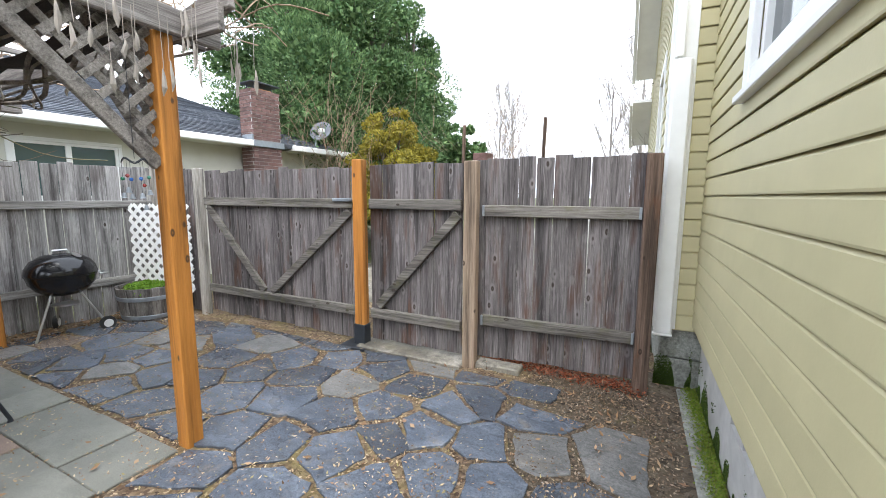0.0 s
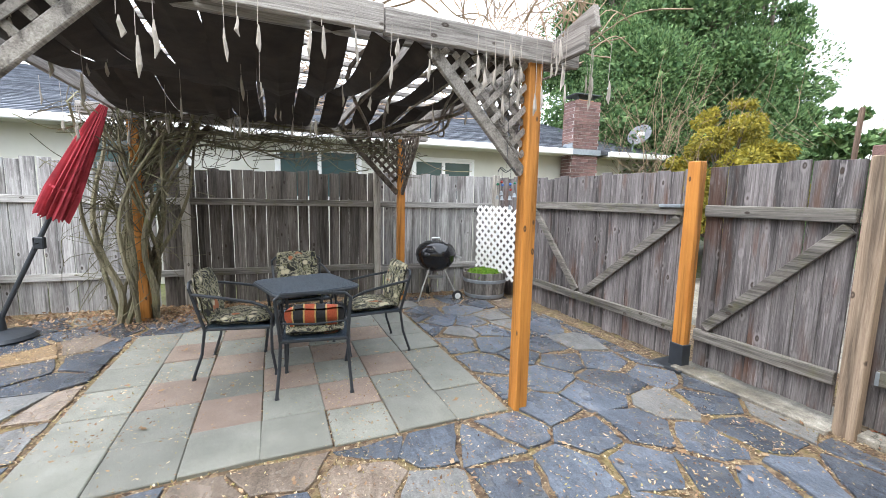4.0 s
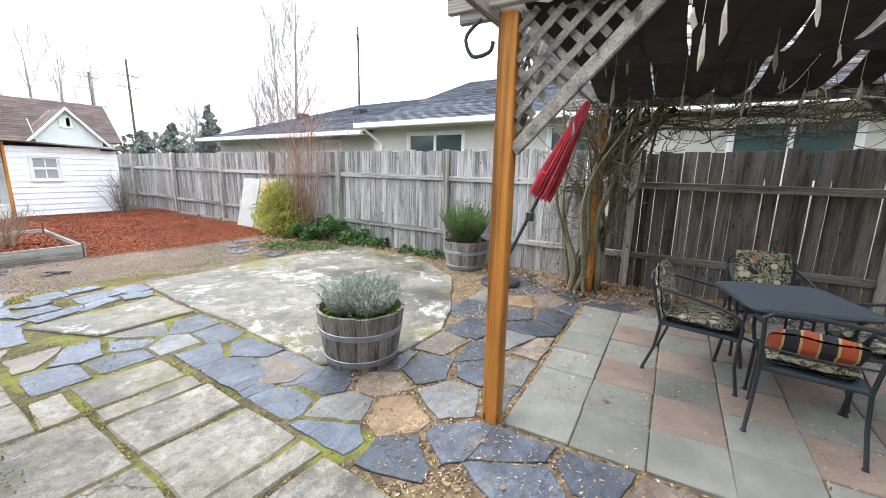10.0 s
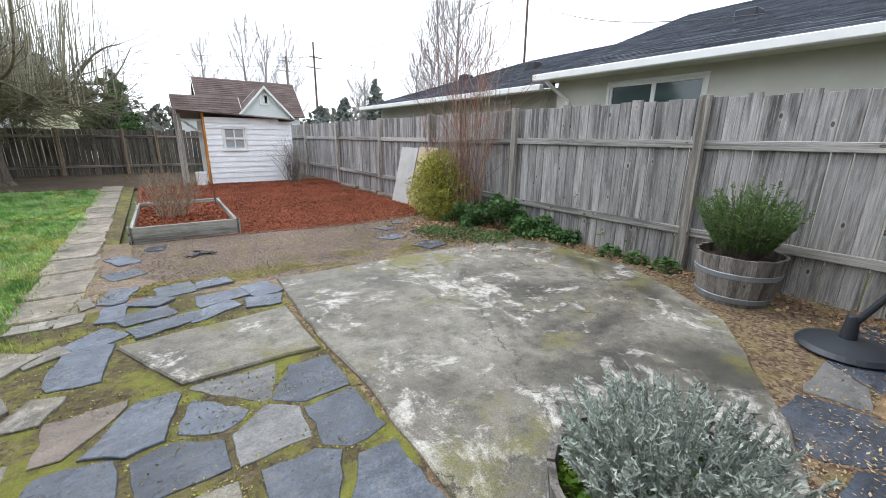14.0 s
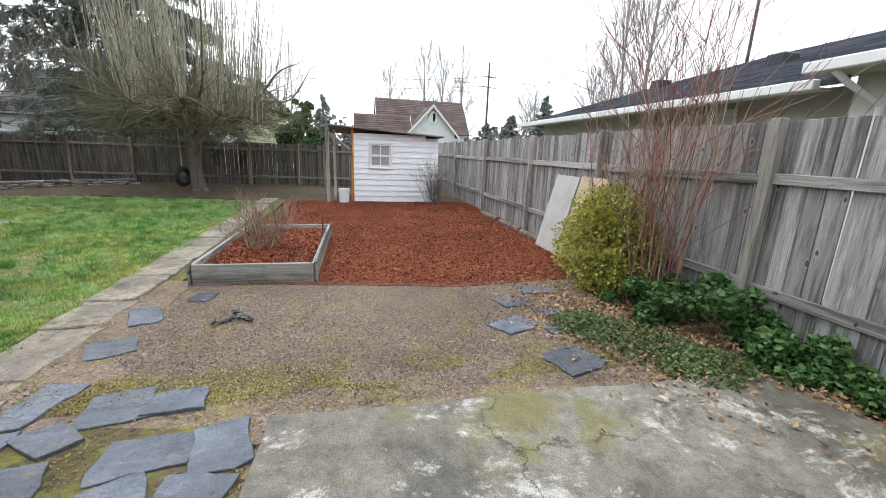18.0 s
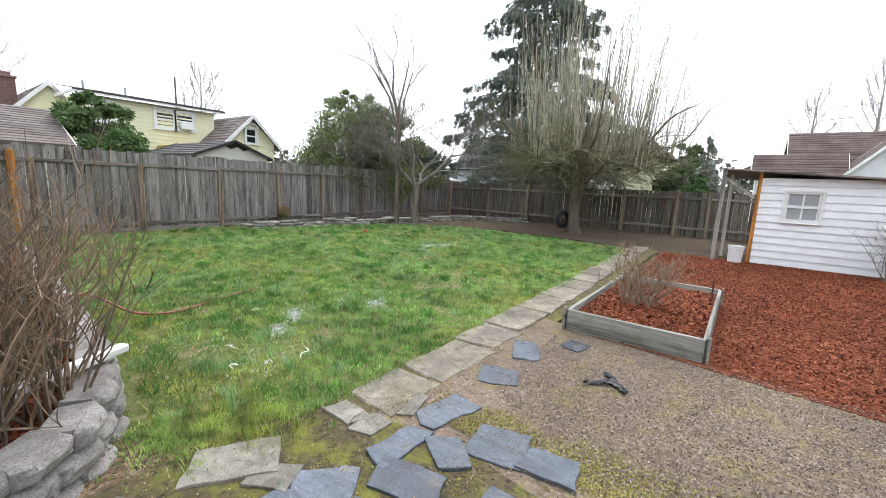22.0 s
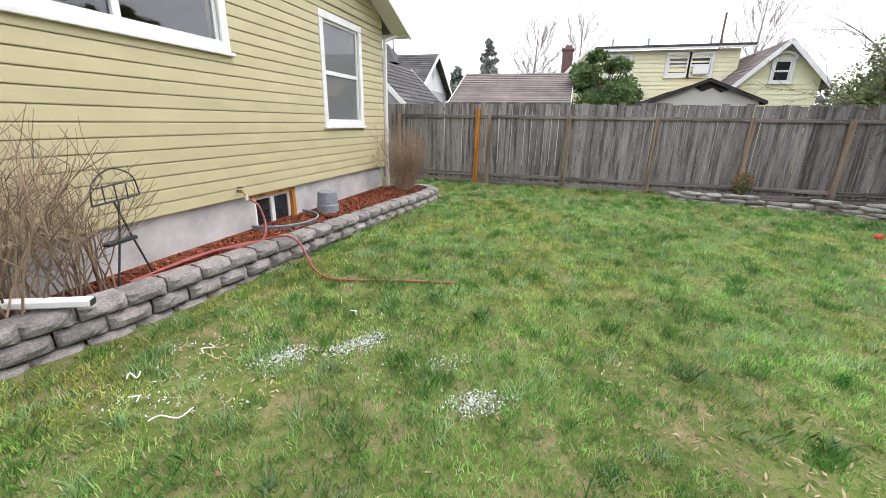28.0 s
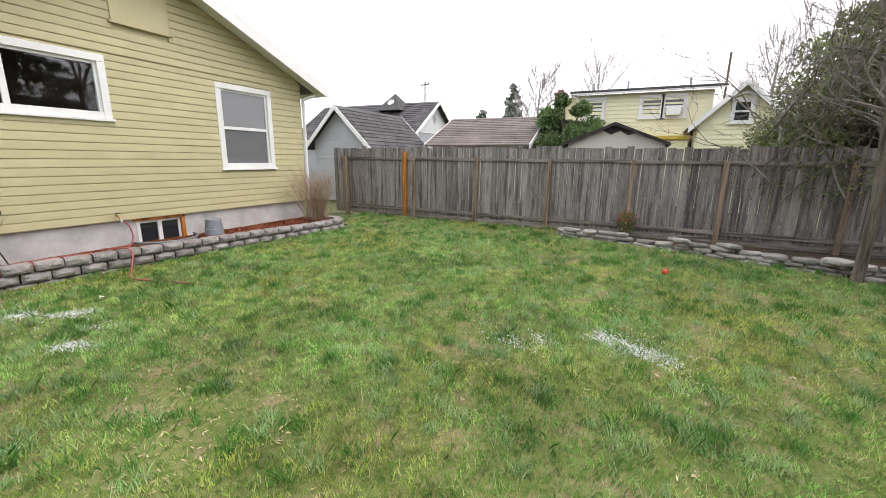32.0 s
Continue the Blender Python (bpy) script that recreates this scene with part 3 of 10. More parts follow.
def fence(name, p, q, label, h, z, boards_mat, rail_mat, posts, rails, w=0.14, post_mat=None, post_w=0.09, skip=(), gaps=0.006, base=0.0, rail_h=0.085, front=True, posts_up=0.03):
    """Boards from p to q; rails and posts stand on the viewer's side (local +y)."""
    d = Vector((q[0] - p[0], q[1] - p[1], 0))
    th = thing(name, (p[0], p[1], z), label, "fence", kind="structure", rz=math.degrees(math.atan2(d.y, d.x)))
    L = d.length
    meshes = board_meshes("board", w, h, 0.018, boards_mat)
    x = 0.0
    while x < L - 0.03:
        mid = x + w / 2
        if not any(a < mid < b for a, b in skip):
            piece("board", rnd.choice(meshes), th, pose(x, U(-0.004, 0.004), base + U(-0.01, 0.01), 0, U(-0.3, 0.3), U(-1.2, 1.2)))
        x += w + gaps * U(0.3, 1.8)
    xs = sorted(posts)
    for rz_, hh in rails:
        for a, b in zip(xs[:-1], xs[1:]):
            if any(s[0] <= (a + b) / 2 <= s[1] for s in skip):
                continue
            g = Geo().box((0.004, 0.005, -hh / 2), (b - a - 0.004, 0.044, hh / 2), 0.006)
            r = part("rail", g, rail_mat, th)
            r.matrix_basis = pose(a, 0, rz_ + U(-0.012, 0.012), 0, U(-0.3, 0.3), 0)
    for k, a in enumerate(posts):
        g = Geo().box((-post_w / 2, 0.006, -0.05), (post_w / 2, post_w + 0.006, h + posts_up), 0.006)
        r = part("post", g, post_mat or M_post_grey, th)
        r.matrix_basis = pose(a, 0.0, 0, 0, U(-0.6, 0.6), 0)
    return th


# along the neighbour's house: from the gate corner to the far end; local x runs to -y, local +y to +x
def ny(y):
    return 3.78 - y


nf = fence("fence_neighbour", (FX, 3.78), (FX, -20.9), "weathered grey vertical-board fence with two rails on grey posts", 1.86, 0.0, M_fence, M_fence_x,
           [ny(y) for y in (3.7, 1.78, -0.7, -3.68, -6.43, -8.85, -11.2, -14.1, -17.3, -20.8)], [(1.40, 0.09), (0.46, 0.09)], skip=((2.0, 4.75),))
# brown boards behind the pergola, its shade put into their darker colour
M_fence_shaded = wood("shaded_brown_fence_wood", (0.055, 0.046, 0.04), (0.20, 0.18, 0.163), 'z', stain=(0.05, 0.038, 0.03), stain_amount=0.7, vary=0.25)
ms_ = board_meshes("board", 0.135, 1.84, 0.018, M_fence_shaded)
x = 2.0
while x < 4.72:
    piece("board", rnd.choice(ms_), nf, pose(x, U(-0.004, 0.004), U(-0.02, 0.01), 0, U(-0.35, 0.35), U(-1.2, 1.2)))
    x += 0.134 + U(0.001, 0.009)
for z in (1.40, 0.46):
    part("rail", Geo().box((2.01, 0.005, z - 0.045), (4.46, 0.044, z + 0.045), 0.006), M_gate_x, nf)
# gate side: local x runs east, the viewer stands on the south side


gate_fence = thing("fence_gate_side", (0, 0, 0), "dark weathered board fence beside the yellow house", "fence", kind="structure")
g_rot = math.degrees(math.atan(GA))


def gate_panel(th, x0, x1, z0, h, w, back=0.0):
    ms = board_meshes("board", w, h, 0.018, M_gate, 6, 0.012)
    x = x0
    while x < x1 - 0.04:
        piece("board", rnd.choice(ms), th, pose(x, 0.02 + back, z0 + U(-0.01, 0.01), 0, U(-0.25, 0.25), U(-1, 1)))
        x += w + 0.0015


def gl(th, name, lo, hi, mat, c=0.006, label=""):
    return part(name, Geo().box(lo, hi, c), mat, th, label)


def upright(th, x, wdt, h, mat, label="", depth=0.09, z=-0.03):
    return part("post", Geo().box((x - wdt / 2, -depth, z), (x + wdt / 2, -0.002, h), 0.007), mat, th, label)


gx = math.sqrt(1 + GA * GA)
gate_fence.matrix_basis = pose(0, 4.13, 0, 0, 0, g_rot)
gate_panel(gate_fence, -4.6, -3.62, 0.02, 1.82, 0.14)
upright(gate_fence, -3.56, 0.10, 1.84, M_post_grey, "pale grey gate post")
upright(gate_fence, -1.12, 0.115, 1.86, M_orange, "new orange-stained gate post")
upright(gate_fence, 0.05, 0.115, 1.81, M_post_tan, "tan weathered gate post")
end_fence = thing("fence_gate_end", (0, 4.19, 0), "dark weathered board fence with mossy rails between the gate and the yellow house", "fence", kind="structure", rz=8.5)
gate_panel(end_fence, -0.01, 1.36, 0.085, 1.745, 0.139)
upright(end_fence, 1.405, 0.105, 1.83, M_rust, "rust-brown end post", 0.10)
for zz in (1.395, 0.43):
    gl(end_fence, "rail", (0.115, -0.05, zz - 0.048), (1.345, -0.004, zz + 0.048), M_gate_x)
    for xx in (0.115, 1.325):
        part("bracket", Geo().box((xx, -0.054, zz - 0.045), (xx + 0.02, -0.003, zz + 0.045), 0.002), M_galv, end_fence, "galvanised rail hanger")
gl(gate_fence, "post_sleeve", (-1.185, -0.1, -0.02), (-1.055, 0.006, 0.24), M_iron, 0.004, "black steel post base")
gl(gate_fence, "base_plate", (-1.30, -0.2, -0.01), (-1.0, 0.05, 0.035), M_iron, 0.004, "black steel ground plate")
sill = solo("concrete_sill", Geo().box((-1.12, -0.16, -0.05), (0.0, 0.3, 0.05), 0.012).box((0.1, -0.05, -0.05), (0.5, 0.1, 0.06), 0.01), M_conc2, "mossy concrete sill under the gate", "sill", at=(0, 4.13, 0), rz=g_rot)


def gate(name, x0, x1, label, z0, h, braces):
    th = thing(name, (0, 4.13, 0), label, "gate", kind="structure", rz=g_rot)
    gate_panel(th, x0, x1, z0, h, 0.138)
    for zz in (1.44, 0.36):
        gl(th, "rail", (x0 + 0.01, -0.045, zz - 0.048), (x1 - 0.02, -0.003, zz + 0.048), M_gate_x)
    for (a, za, b, zb) in braces:
        part("brace", Geo().beam((a, -0.024, za), (b, -0.024, zb), 0.085, 0.038, 0.005, (0, 1, 0)), M_gate_x, th)
    return th


gate_a = gate("gate_double", -3.50, -1.19, "closed double board gate of dark weathered wood with diagonal braces", 0.06, 1.74,
              [(-3.43, 1.38, -2.52, 0.42), (-2.40, 0.42, -1.26, 1.36)])
part("hasp", Geo().box((-1.45, -0.065, 1.46), (-1.12, -0.05, 1.49), 0.003).tube([(-1.2, -0.07, 1.475), (-1.2, -0.11, 1.475)], 0.012, 8), M_galv, gate_a, "galvanised latch bolt")
gate("gate_single", -1.03, -0.03, "dark stained board gate with one diagonal brace, ajar by a hand's width", 0.09, 1.72, [(-0.93, 0.44, -0.08, 1.36)])

# back fence along the lawn's east side: local x runs to -y... seen from the west
fence("fence_east", (11.26, -21.0), (11.26, -3.0), "grey-brown board fence with square posts, two rails and a kickboard", 1.95, 0.0, M_back, M_back_x,
      [21 - y for y in (20.95, 18.7, 16.9, 15.06, 13.15, 11.45, 9.65, 7.77, 5.9, 3.5)], [(1.65, 0.075), (0.23, 0.085)], w=0.15, post_mat=M_post_tan, posts_up=-0.26)
part("post", Geo().box((15.33, 0.008, 0), (15.45, 0.11, 1.82), 0.006), M_orange, bpy.data.objects["fence_east"], "new orange post")
part("kickboard", Geo().box((0.0, 0.006, 0.0), (17.9, 0.03, 0.12), 0.004), M_back_x, bpy.data.objects["fence_east"])
fence("fence_rear", (-4.5, -21.0), (11.26, -21.0), "mossy board fence at the far end of the yard, darkened for shade", 1.6, 0.0, M_rear, M_back_x,
      [0.1, 2.4, 4.6, 5.6, 7.4, 9.4, 11.4, 13.4, 15.6], [(1.36, 0.09), (0.3, 0.09)], w=0.15, post_mat=M_post_tan)

# ---- yellow house ----
house = thing("house_yellow", (0, 0, 0), "olive-yellow clapboard house with white trim on a pale foundation", "house")
HE, HN, FZ, EZ = 8.88, 12.0, 0.60, 3.16
RX = 5.5
HS = 2.5
SL = 0.396
RZ = EZ + (HE + 0.5 - RX) * SL


def lap_boards(parent, x0, x1, z0, z1, cut=(), face=0.0, rise=0.1235, top=None, m=Matrix()):
    """Clapboards along local x, the outside at local -y; cut: openings (x0, x1, z0, z1); top(x) gives the gable's height."""
    z = z0
    while z < z1 - 0.02:
        hh = min(rise, z1 - z)
        spans = [(x0, x1)]
        if top:
            zz = z + hh
            a = max(x0, top(zz)[0])
            b = min(x1, top(zz)[1])
            if b - a < 0.1:
                break
            spans = [(a, b)]
        for (c0, c1, d0, d1) in cut:
            if d0 < z + hh - 0.01 and d1 > z + 0.01:
                spans = [s for a, b in spans for s in ((a, min(b, c0)), (max(a, c1), b)) if s[1] - s[0] > 0.02]
        for a, b in spans:
            a0, b0 = a, b
            if top:
                ta, tb = top(z)
                a0 = max(x0, ta) if abs(a - top(z + hh)[0]) < 1e-6 else a
                b0 = min(x1, tb) if abs(b - top(z + hh)[1]) < 1e-6 else b
            g = Geo().add([(a0, face - 0.029, z), (b0, face - 0.029, z), (b, face - 0.004, z + hh), (a, face - 0.004, z + hh), (a0, face, z), (b0, face, z), (b, face, z + hh), (a, face, z + hh),
                           (a0, face - 0.027, z - 0.008), (b0, face - 0.027, z - 0.008), (a0 + (a - a0) * 0.8, face - 0.024, z + hh * 0.80), (b0 + (b - b0) * 0.8, face - 0.024, z + hh * 0.80)],
                          [(0, 1, 11, 10), (10, 11, 2, 3), (8, 9, 1, 0), (4, 5, 9, 8), (3, 2, 6, 7), (0, 10, 3, 7, 4), (1, 5, 6, 2, 11), (5, 4, 7, 6), (0, 4, 8), (1, 9, 5)], m)
            part("siding_board", g, M_siding, parent)
        z += rise


def wall_with_holes(parent, name, x0, x1, z0, z1, holes, thick, mat, m):
    """A wall slab along local x (outside at y=0, inside at +thick) with rectangular openings."""
    xs = sorted({x0, x1, *[h[0] for h in holes], *[h[1] for h in holes]})
    zs = sorted({z0, z1, *[h[2] for h in holes], *[h[3] for h in holes]})
    nz_ = len(zs)
    solid = {(i, k) for i in range(len(xs) - 1) for k in range(nz_ - 1) if not any(h[0] <= xs[i] and xs[i + 1] <= h[1] and h[2] <= zs[k] and zs[k + 1] <= h[3] for h in holes)}
    vs = [(x, y, z) for y in (0.0, thick) for x in xs for z in zs]
    half = len(xs) * nz_

    def at(i, k, back=0):
        return back * half + i * nz_ + k
    fs = []
    for i, k in solid:
        fs += [(at(i, k), at(i + 1, k), at(i + 1, k + 1), at(i, k + 1)), (at(i, k + 1, 1), at(i + 1, k + 1, 1), at(i + 1, k, 1), at(i, k, 1))]
        for (di, dk), (p, q) in (((-1, 0), ((0, 0), (0, 1))), ((1, 0), ((1, 1), (1, 0))), ((0, -1), ((1, 0), (0, 0))), ((0, 1), ((0, 1), (1, 1)))):
            if (i + di, k + dk) not in solid:
                a, b = (i + p[0], k + p[1]), (i + q[0], k + q[1])
                fs.append((at(*a), at(*b), at(*b, 1), at(*a, 1)))
    g = Geo().add(vs, fs, m)
    return part(name, g, mat, parent)


def window(parent, x0, x1, z0, z1, m, kind="hung", glass_mat=None, trim=0.10, sill=True, frame_mat=None, proud=0.04):
    """A window in an opening: trim outside at local -y, sash, panes set back."""
    fm = frame_mat or M_white
    w = part("window", Geo().box((x0 - trim, -proud, z1 - 0.005), (x1 + trim, -0.004, z1 + trim), 0.005, m)
             .box((x0 - trim, -proud, z0 - trim * 0.55), (x0 + 0.004, -0.004, z1 - 0.006), 0.005, m).box((x1 - 0.004, -proud, z0 - trim * 0.55), (x1 + trim, -0.004, z1 - 0.006), 0.005, m), fm, parent, "white painted casing")
    if sill:
        part("sill", Geo().box((x0 - trim - 0.025, -proud - 0.03, z0 - trim * 0.95), (x1 + trim + 0.025, 0.02, z0 - trim * 0.55 - 0.002), 0.005, m), fm, w)
    s = 0.045
    fr = Geo().box((x0, -0.032, z0 - 0.054), (x1, 0.05, z0 + s), 0.003, m).box((x0, 0.0, z1 - s), (x1, 0.05, z1), 0.003, m)
    fr.box((x0, 0.0, z0 + s), (x0 + s, 0.05, z1 - s), 0.003, m).box((x1 - s, 0.0, z0 + s), (x1, 0.05, z1 - s), 0.003, m)
    if kind == "hung":
        zm = (z0 + z1) / 2
        fr.box((x0 + s, 0.002, zm - 0.03), (x1 - s, 0.045, zm + 0.03), 0.003, m)
        panes = [(x0 + s, x1 - s, z0 + s, zm - 0.03, 0.03), (x0 + s, x1 - s, zm + 0.03, z1 - s, 0.02)]
    elif kind == "slide":
        xm = (x0 + x1) / 2
        fr.box((xm - 0.035, 0.002, z0 + s), (xm + 0.035, 0.045, z1 - s), 0.003, m)
        panes = [(x0 + s, xm - 0.035, z0 + s, z1 - s, 0.03), (xm + 0.035, x1 - s, z0 + s, z1 - s, 0.02)]
    else:
        panes = [(x0 + s, x1 - s, z0 + s, z1 - s, 0.025)]
    part("frame", fr, fm, w)
    for (a, b, c, d, yy) in panes:
        part("pane", Geo().box((a - 0.004, yy, c - 0.004), (b + 0.004, yy + 0.006, d + 0.004), 0, m), glass_mat or M_glass, w, "dark reflecting glass")
    return w


south = pose(0, HY, 0)
S_WIN = [(2.70, 4.83, 2.24, 3.02), (6.80, 7.90, 1.46, 2.94)]
B_WIN = [(5.08, 5.80, -0.10, 0.54)]
wall_with_holes(house, "wall_south", HS + 0.02, HE - 0.02, FZ, EZ, S_WIN, 0.14, M_siding, south)
gab = Geo().add([(HS, HY, EZ), (HE, HY, EZ), (RX, HY, RZ), (HS, HY + 0.14, EZ), (HE, HY + 0.14, EZ), (RX, HY + 0.14, RZ)], [(0, 1, 2), (5, 4, 3), (0, 2, 5, 3), (1, 4, 5, 2), (0, 3, 4, 1)])
part("gable", gab, M_siding, house)
GV = (5.12, 5.95, 3.66, 4.42)
lap_boards(house, HS, HE, FZ, EZ, [(a - 0.05, b + 0.05, c - 0.03, d + 0.05) for a, b, c, d in S_WIN], 0.0, m=south)
lap_boards(house, HS, HE, EZ + 0.018, RZ, [GV], 0.0, top=lambda z: (RX - (RZ - z) / SL, RX + (RZ - z) / SL), m=south)
part("gable_hatch", Geo().box((GV[0] - 0.02, HY - 0.05, GV[2]), (GV[1] + 0.02, HY - 0.004, GV[3]), 0.006).box((GV[0] - 0.06, HY - 0.075, GV[2] - 0.04), (GV[1] + 0.06, HY - 0.004, GV[2] - 0.002), 0.004), M_siding, house, "olive painted gable hatch")
M_clear, _t, _b = nodes_of("clear_window_glass")
_b.inputs["Transmission Weight"].default_value = 1.0
_b.inputs["Roughness"].default_value = 0.0
_b.inputs["IOR"].default_value = 1.6
_b.inputs["Base Color"].default_value = (0.8, 0.82, 0.84, 1)
for a, b, c, d in S_WIN:
    window(house, a, b, c, d, south, "slide" if b - a > 1.5 else "hung", M_clear if b - a > 1.5 else M_glass_pale)
# dark box added as a room behind the long window; dimness is its grey colour
M_room = plain("room_dimness_grey", (0.16, 0.15, 0.15), 0.9, vary=0.08)
part("room_wall", Geo().box((2.74, -0.9, 0.7), (5.9, -0.8, 3.5)).box((2.66, HY + 0.15, 0.7), (2.74, -0.8, 3.5)).box((5.9, HY + 0.15, 0.7), (5.98, -0.8, 3.5)), M_room, house, "added room walls with the dimness put into their grey")
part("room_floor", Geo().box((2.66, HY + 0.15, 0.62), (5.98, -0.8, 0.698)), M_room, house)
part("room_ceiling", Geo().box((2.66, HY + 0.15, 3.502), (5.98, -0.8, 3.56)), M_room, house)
M_lampglow, _t, _b = nodes_of("amber_lamp_glass")
_b.inputs["Base Color"].default_value = (0.7, 0.4, 0.1, 1)
_b.inputs["Emission Color"].default_value = (1.0, 0.5, 0.08, 1)
_b.inputs["Emission Strength"].default_value = 0.75
cl_ = thing("ceiling_lamp", (4.22, -1.95, 3.2), "amber glass bowl lamp glowing inside the house", "ceiling lamp")
part("bowl", Geo().lathe([(0.01, -0.02), (0.1, 0.0), (0.17, 0.05), (0.2, 0.11), (0.19, 0.11), (0.1, 0.02), (0.01, 0.0)], 24), M_lampglow, cl_, "glowing amber bowl")
part("rod", Geo().tube([(0, 0, 0), (0, 0, 0.3)], 0.012, 8), M_alu, cl_)
wall_with_holes(house, "foundation", HS + 0.05, HE - 0.05, -0.1, FZ - 0.006, B_WIN, 0.2, M_found, pose(0, HY + 0.03, 0))
window(house, *B_WIN[0], pose(0, HY + 0.06, 0), "slide", trim=0.03, sill=False)
part("buck", Geo().box((5.795, HY + 0.005, -0.1), (5.86, HY + 0.1, 0.57), 0.003).box((5.0, HY + 0.005, 0.545), (5.86, HY + 0.1, 0.6), 0.003), M_orange, house, "bare wood window buck")
# west wall; local x runs along the wall to the south, the outside is local -y
WO, WA = (1.738, 4.62), 5.1
west = pose(WO[0], WO[1], 0, 0, 0, WA - 90)
W_WIN = [(1.19, 3.4, 2.07, 3.1)]
W0, W1 = 0.03, 8.77
wall_with_holes(house, "wall_west", W0, W1, FZ - 0.05, EZ + 0.1, W_WIN, 0.14, M_siding, west)
lap_boards(house, W0, W1, FZ - 0.05, EZ + 0.1, [(a - 0.05, b + 0.05, c - 0.03, d + 0.05) for a, b, c, d in W_WIN], 0.0, m=west)
window(house, *W_WIN[0], west, "slide", trim=0.1)
found_w = west @ pose(0, 0.05, 0)
wall_with_holes(house, "foundation", W0, W1 - 0.05, -0.15, FZ - 0.08, [(1.12, 1.58, 0.33, 0.5)], 0.2, M_found, found_w)
vent = part("crawl_vent", Geo().box((1.12, 0.03, 0.33), (1.58, 0.06, 0.5), 0, found_w), M_galv, house, "grey crawl-space vent")
for k in range(1):
    part("vent_bar", Geo().box((1.335, 0.005, 0.33), (1.365, 0.03, 0.5), 0, found_w), M_found, vent)
part("moss_curb", Geo().box((0.05, -0.10, -0.1), (3.4, 0.045, 0.022), 0.012, west), M_block, house, "mossy green concrete footing")
# front wing that steps out beside the gate
jog = west @ pose(W0, 0, 0, 0, 0, 90)
JW = 0.26
part("wing_wall", Geo().box((-JW, 0, FZ - 0.1), (0.1, 0.12, 5.2), 0, jog).box((-JW, 0.12, FZ - 0.1), (-JW + 0.14, 8.4, 5.2), 0, jog), M_siding, house)
lap_boards(house, -JW, -0.002, FZ - 0.1, 5.2, [], 0.0, m=jog)
wside = jog @ pose(-JW, 0, 0, 0, 0, -90)
lap_boards(house, -8.4, 0.0, FZ - 0.1, 5.2, [(-2.1, -1.0, 1.3, 2.9)], 0.0, m=wside)
window(house, -2.0, -1.1, 1.4, 2.8, wside, "hung")
part("foundation_block", Geo().box((-JW + 0.02, 0.02, -0.1), (0.1, 0.2, 0.24), 0.008, jog), M_block, house, "mossy grey concrete block")
part("foundation_block", Geo().box((-JW + 0.025, 0.025, 0.248), (0.1, 0.2, FZ - 0.115), 0.008, jog).box((-JW + 0.03, 0.2, -0.1), (-JW + 0.2, 7.2, FZ - 0.12), 0, jog), M_block, house, "grey concrete block")
part("corner_board", Geo().box((-JW - 0.03, -0.045, FZ - 0.1), (-JW + 0.12, -0.024, 5.2), 0.004, jog).box((-JW - 0.045, -0.023, FZ - 0.1), (-JW - 0.022, 0.1, 5.2), 0.004, jog), M_white, house, "white corner board")
part("downspout", Geo().box((-JW - 0.028, -0.10, 0.46), (-JW + 0.095, -0.047, 2.5), 0.014, jog).box((-JW - 0.02, -0.095, 2.503), (-JW + 0.04, -0.047, 5.0), 0.012, jog).box((-JW - 0.036, -0.106, 0.45), (-JW + 0.10, -0.047, 0.47), 0.006, jog), M_white, house, "white square downspout")
# roof
rt, ov = 0.12, 0.42
for sgn, xe in ((-1, 2.1), (1, HE + 0.5)):
    ze = RZ - abs(xe - RX) * SL
    ys, yn = HY - ov, HN
    part("roof", Geo().add([(xe, ys, ze + 0.02), (RX, ys, RZ + 0.02), (RX, yn, RZ + 0.02), (xe, yn, ze + 0.02), (xe, ys, ze + rt), (RX, ys, RZ + rt), (RX, yn, RZ + rt), (xe, yn, ze + rt)],
                           [(0, 1, 2, 3), (4, 7, 6, 5), (0, 4, 5, 1), (3, 2, 6, 7), (0, 3, 7, 4)]), M_roof, house)
    part("bargeboard", Geo().add([(xe, ys - 0.03, ze - 0.1), (RX, ys - 0.03, RZ - 0.1), (RX, ys - 0.03, RZ + rt + 0.01), (xe, ys - 0.03, ze + rt + 0.01), (xe, ys - 0.003, ze - 0.1), (RX, ys - 0.003, RZ - 0.1), (RX, ys - 0.003, RZ + rt + 0.01), (xe, ys - 0.003, ze + rt + 0.01)],
                                 [(0, 1, 2, 3), (5, 4, 7, 6), (0, 4, 5, 1), (3, 2, 6, 7), (0, 3, 7, 4), (1, 5, 6, 2)]), M_white, house, "white bargeboard")
    part("soffit", Geo().add([(xe, ys, ze - 0.005), (RX, ys, RZ - 0.005), (RX, HY - 0.03, RZ - 0.005), (xe, HY - 0.03, ze - 0.005), (xe, ys, ze + 0.012), (RX, ys, RZ + 0.012), (RX, HY - 0.03, RZ + 0.012), (xe, HY - 0.03, ze + 0.012)],
                             [(3, 2, 1, 0), (4, 5, 6, 7), (0, 1, 5, 4), (2, 3, 7, 6), (0, 4, 7, 3), (1, 2, 6, 5)]), M_white, house, "white soffit")
    part("gutter", Geo().box((xe - 0.06 if sgn < 0 else xe + 0.004, ys, ze - 0.06), (xe - 0.004 if sgn < 0 else xe + 0.09, yn, ze + 0.06), 0.015), M_white, house, "white gutter")
part("downspout", Geo().box((HE + 0.015, HY - 0.09, 0.1), (HE + 0.08, HY - 0.02, 3.0), 0.012).tube([(HE + 0.05, HY - 0.06, 2.98), (HE + 0.3, HY - 0.2, 3.1)], 0.035, 8), M_white, house, "white downspout")
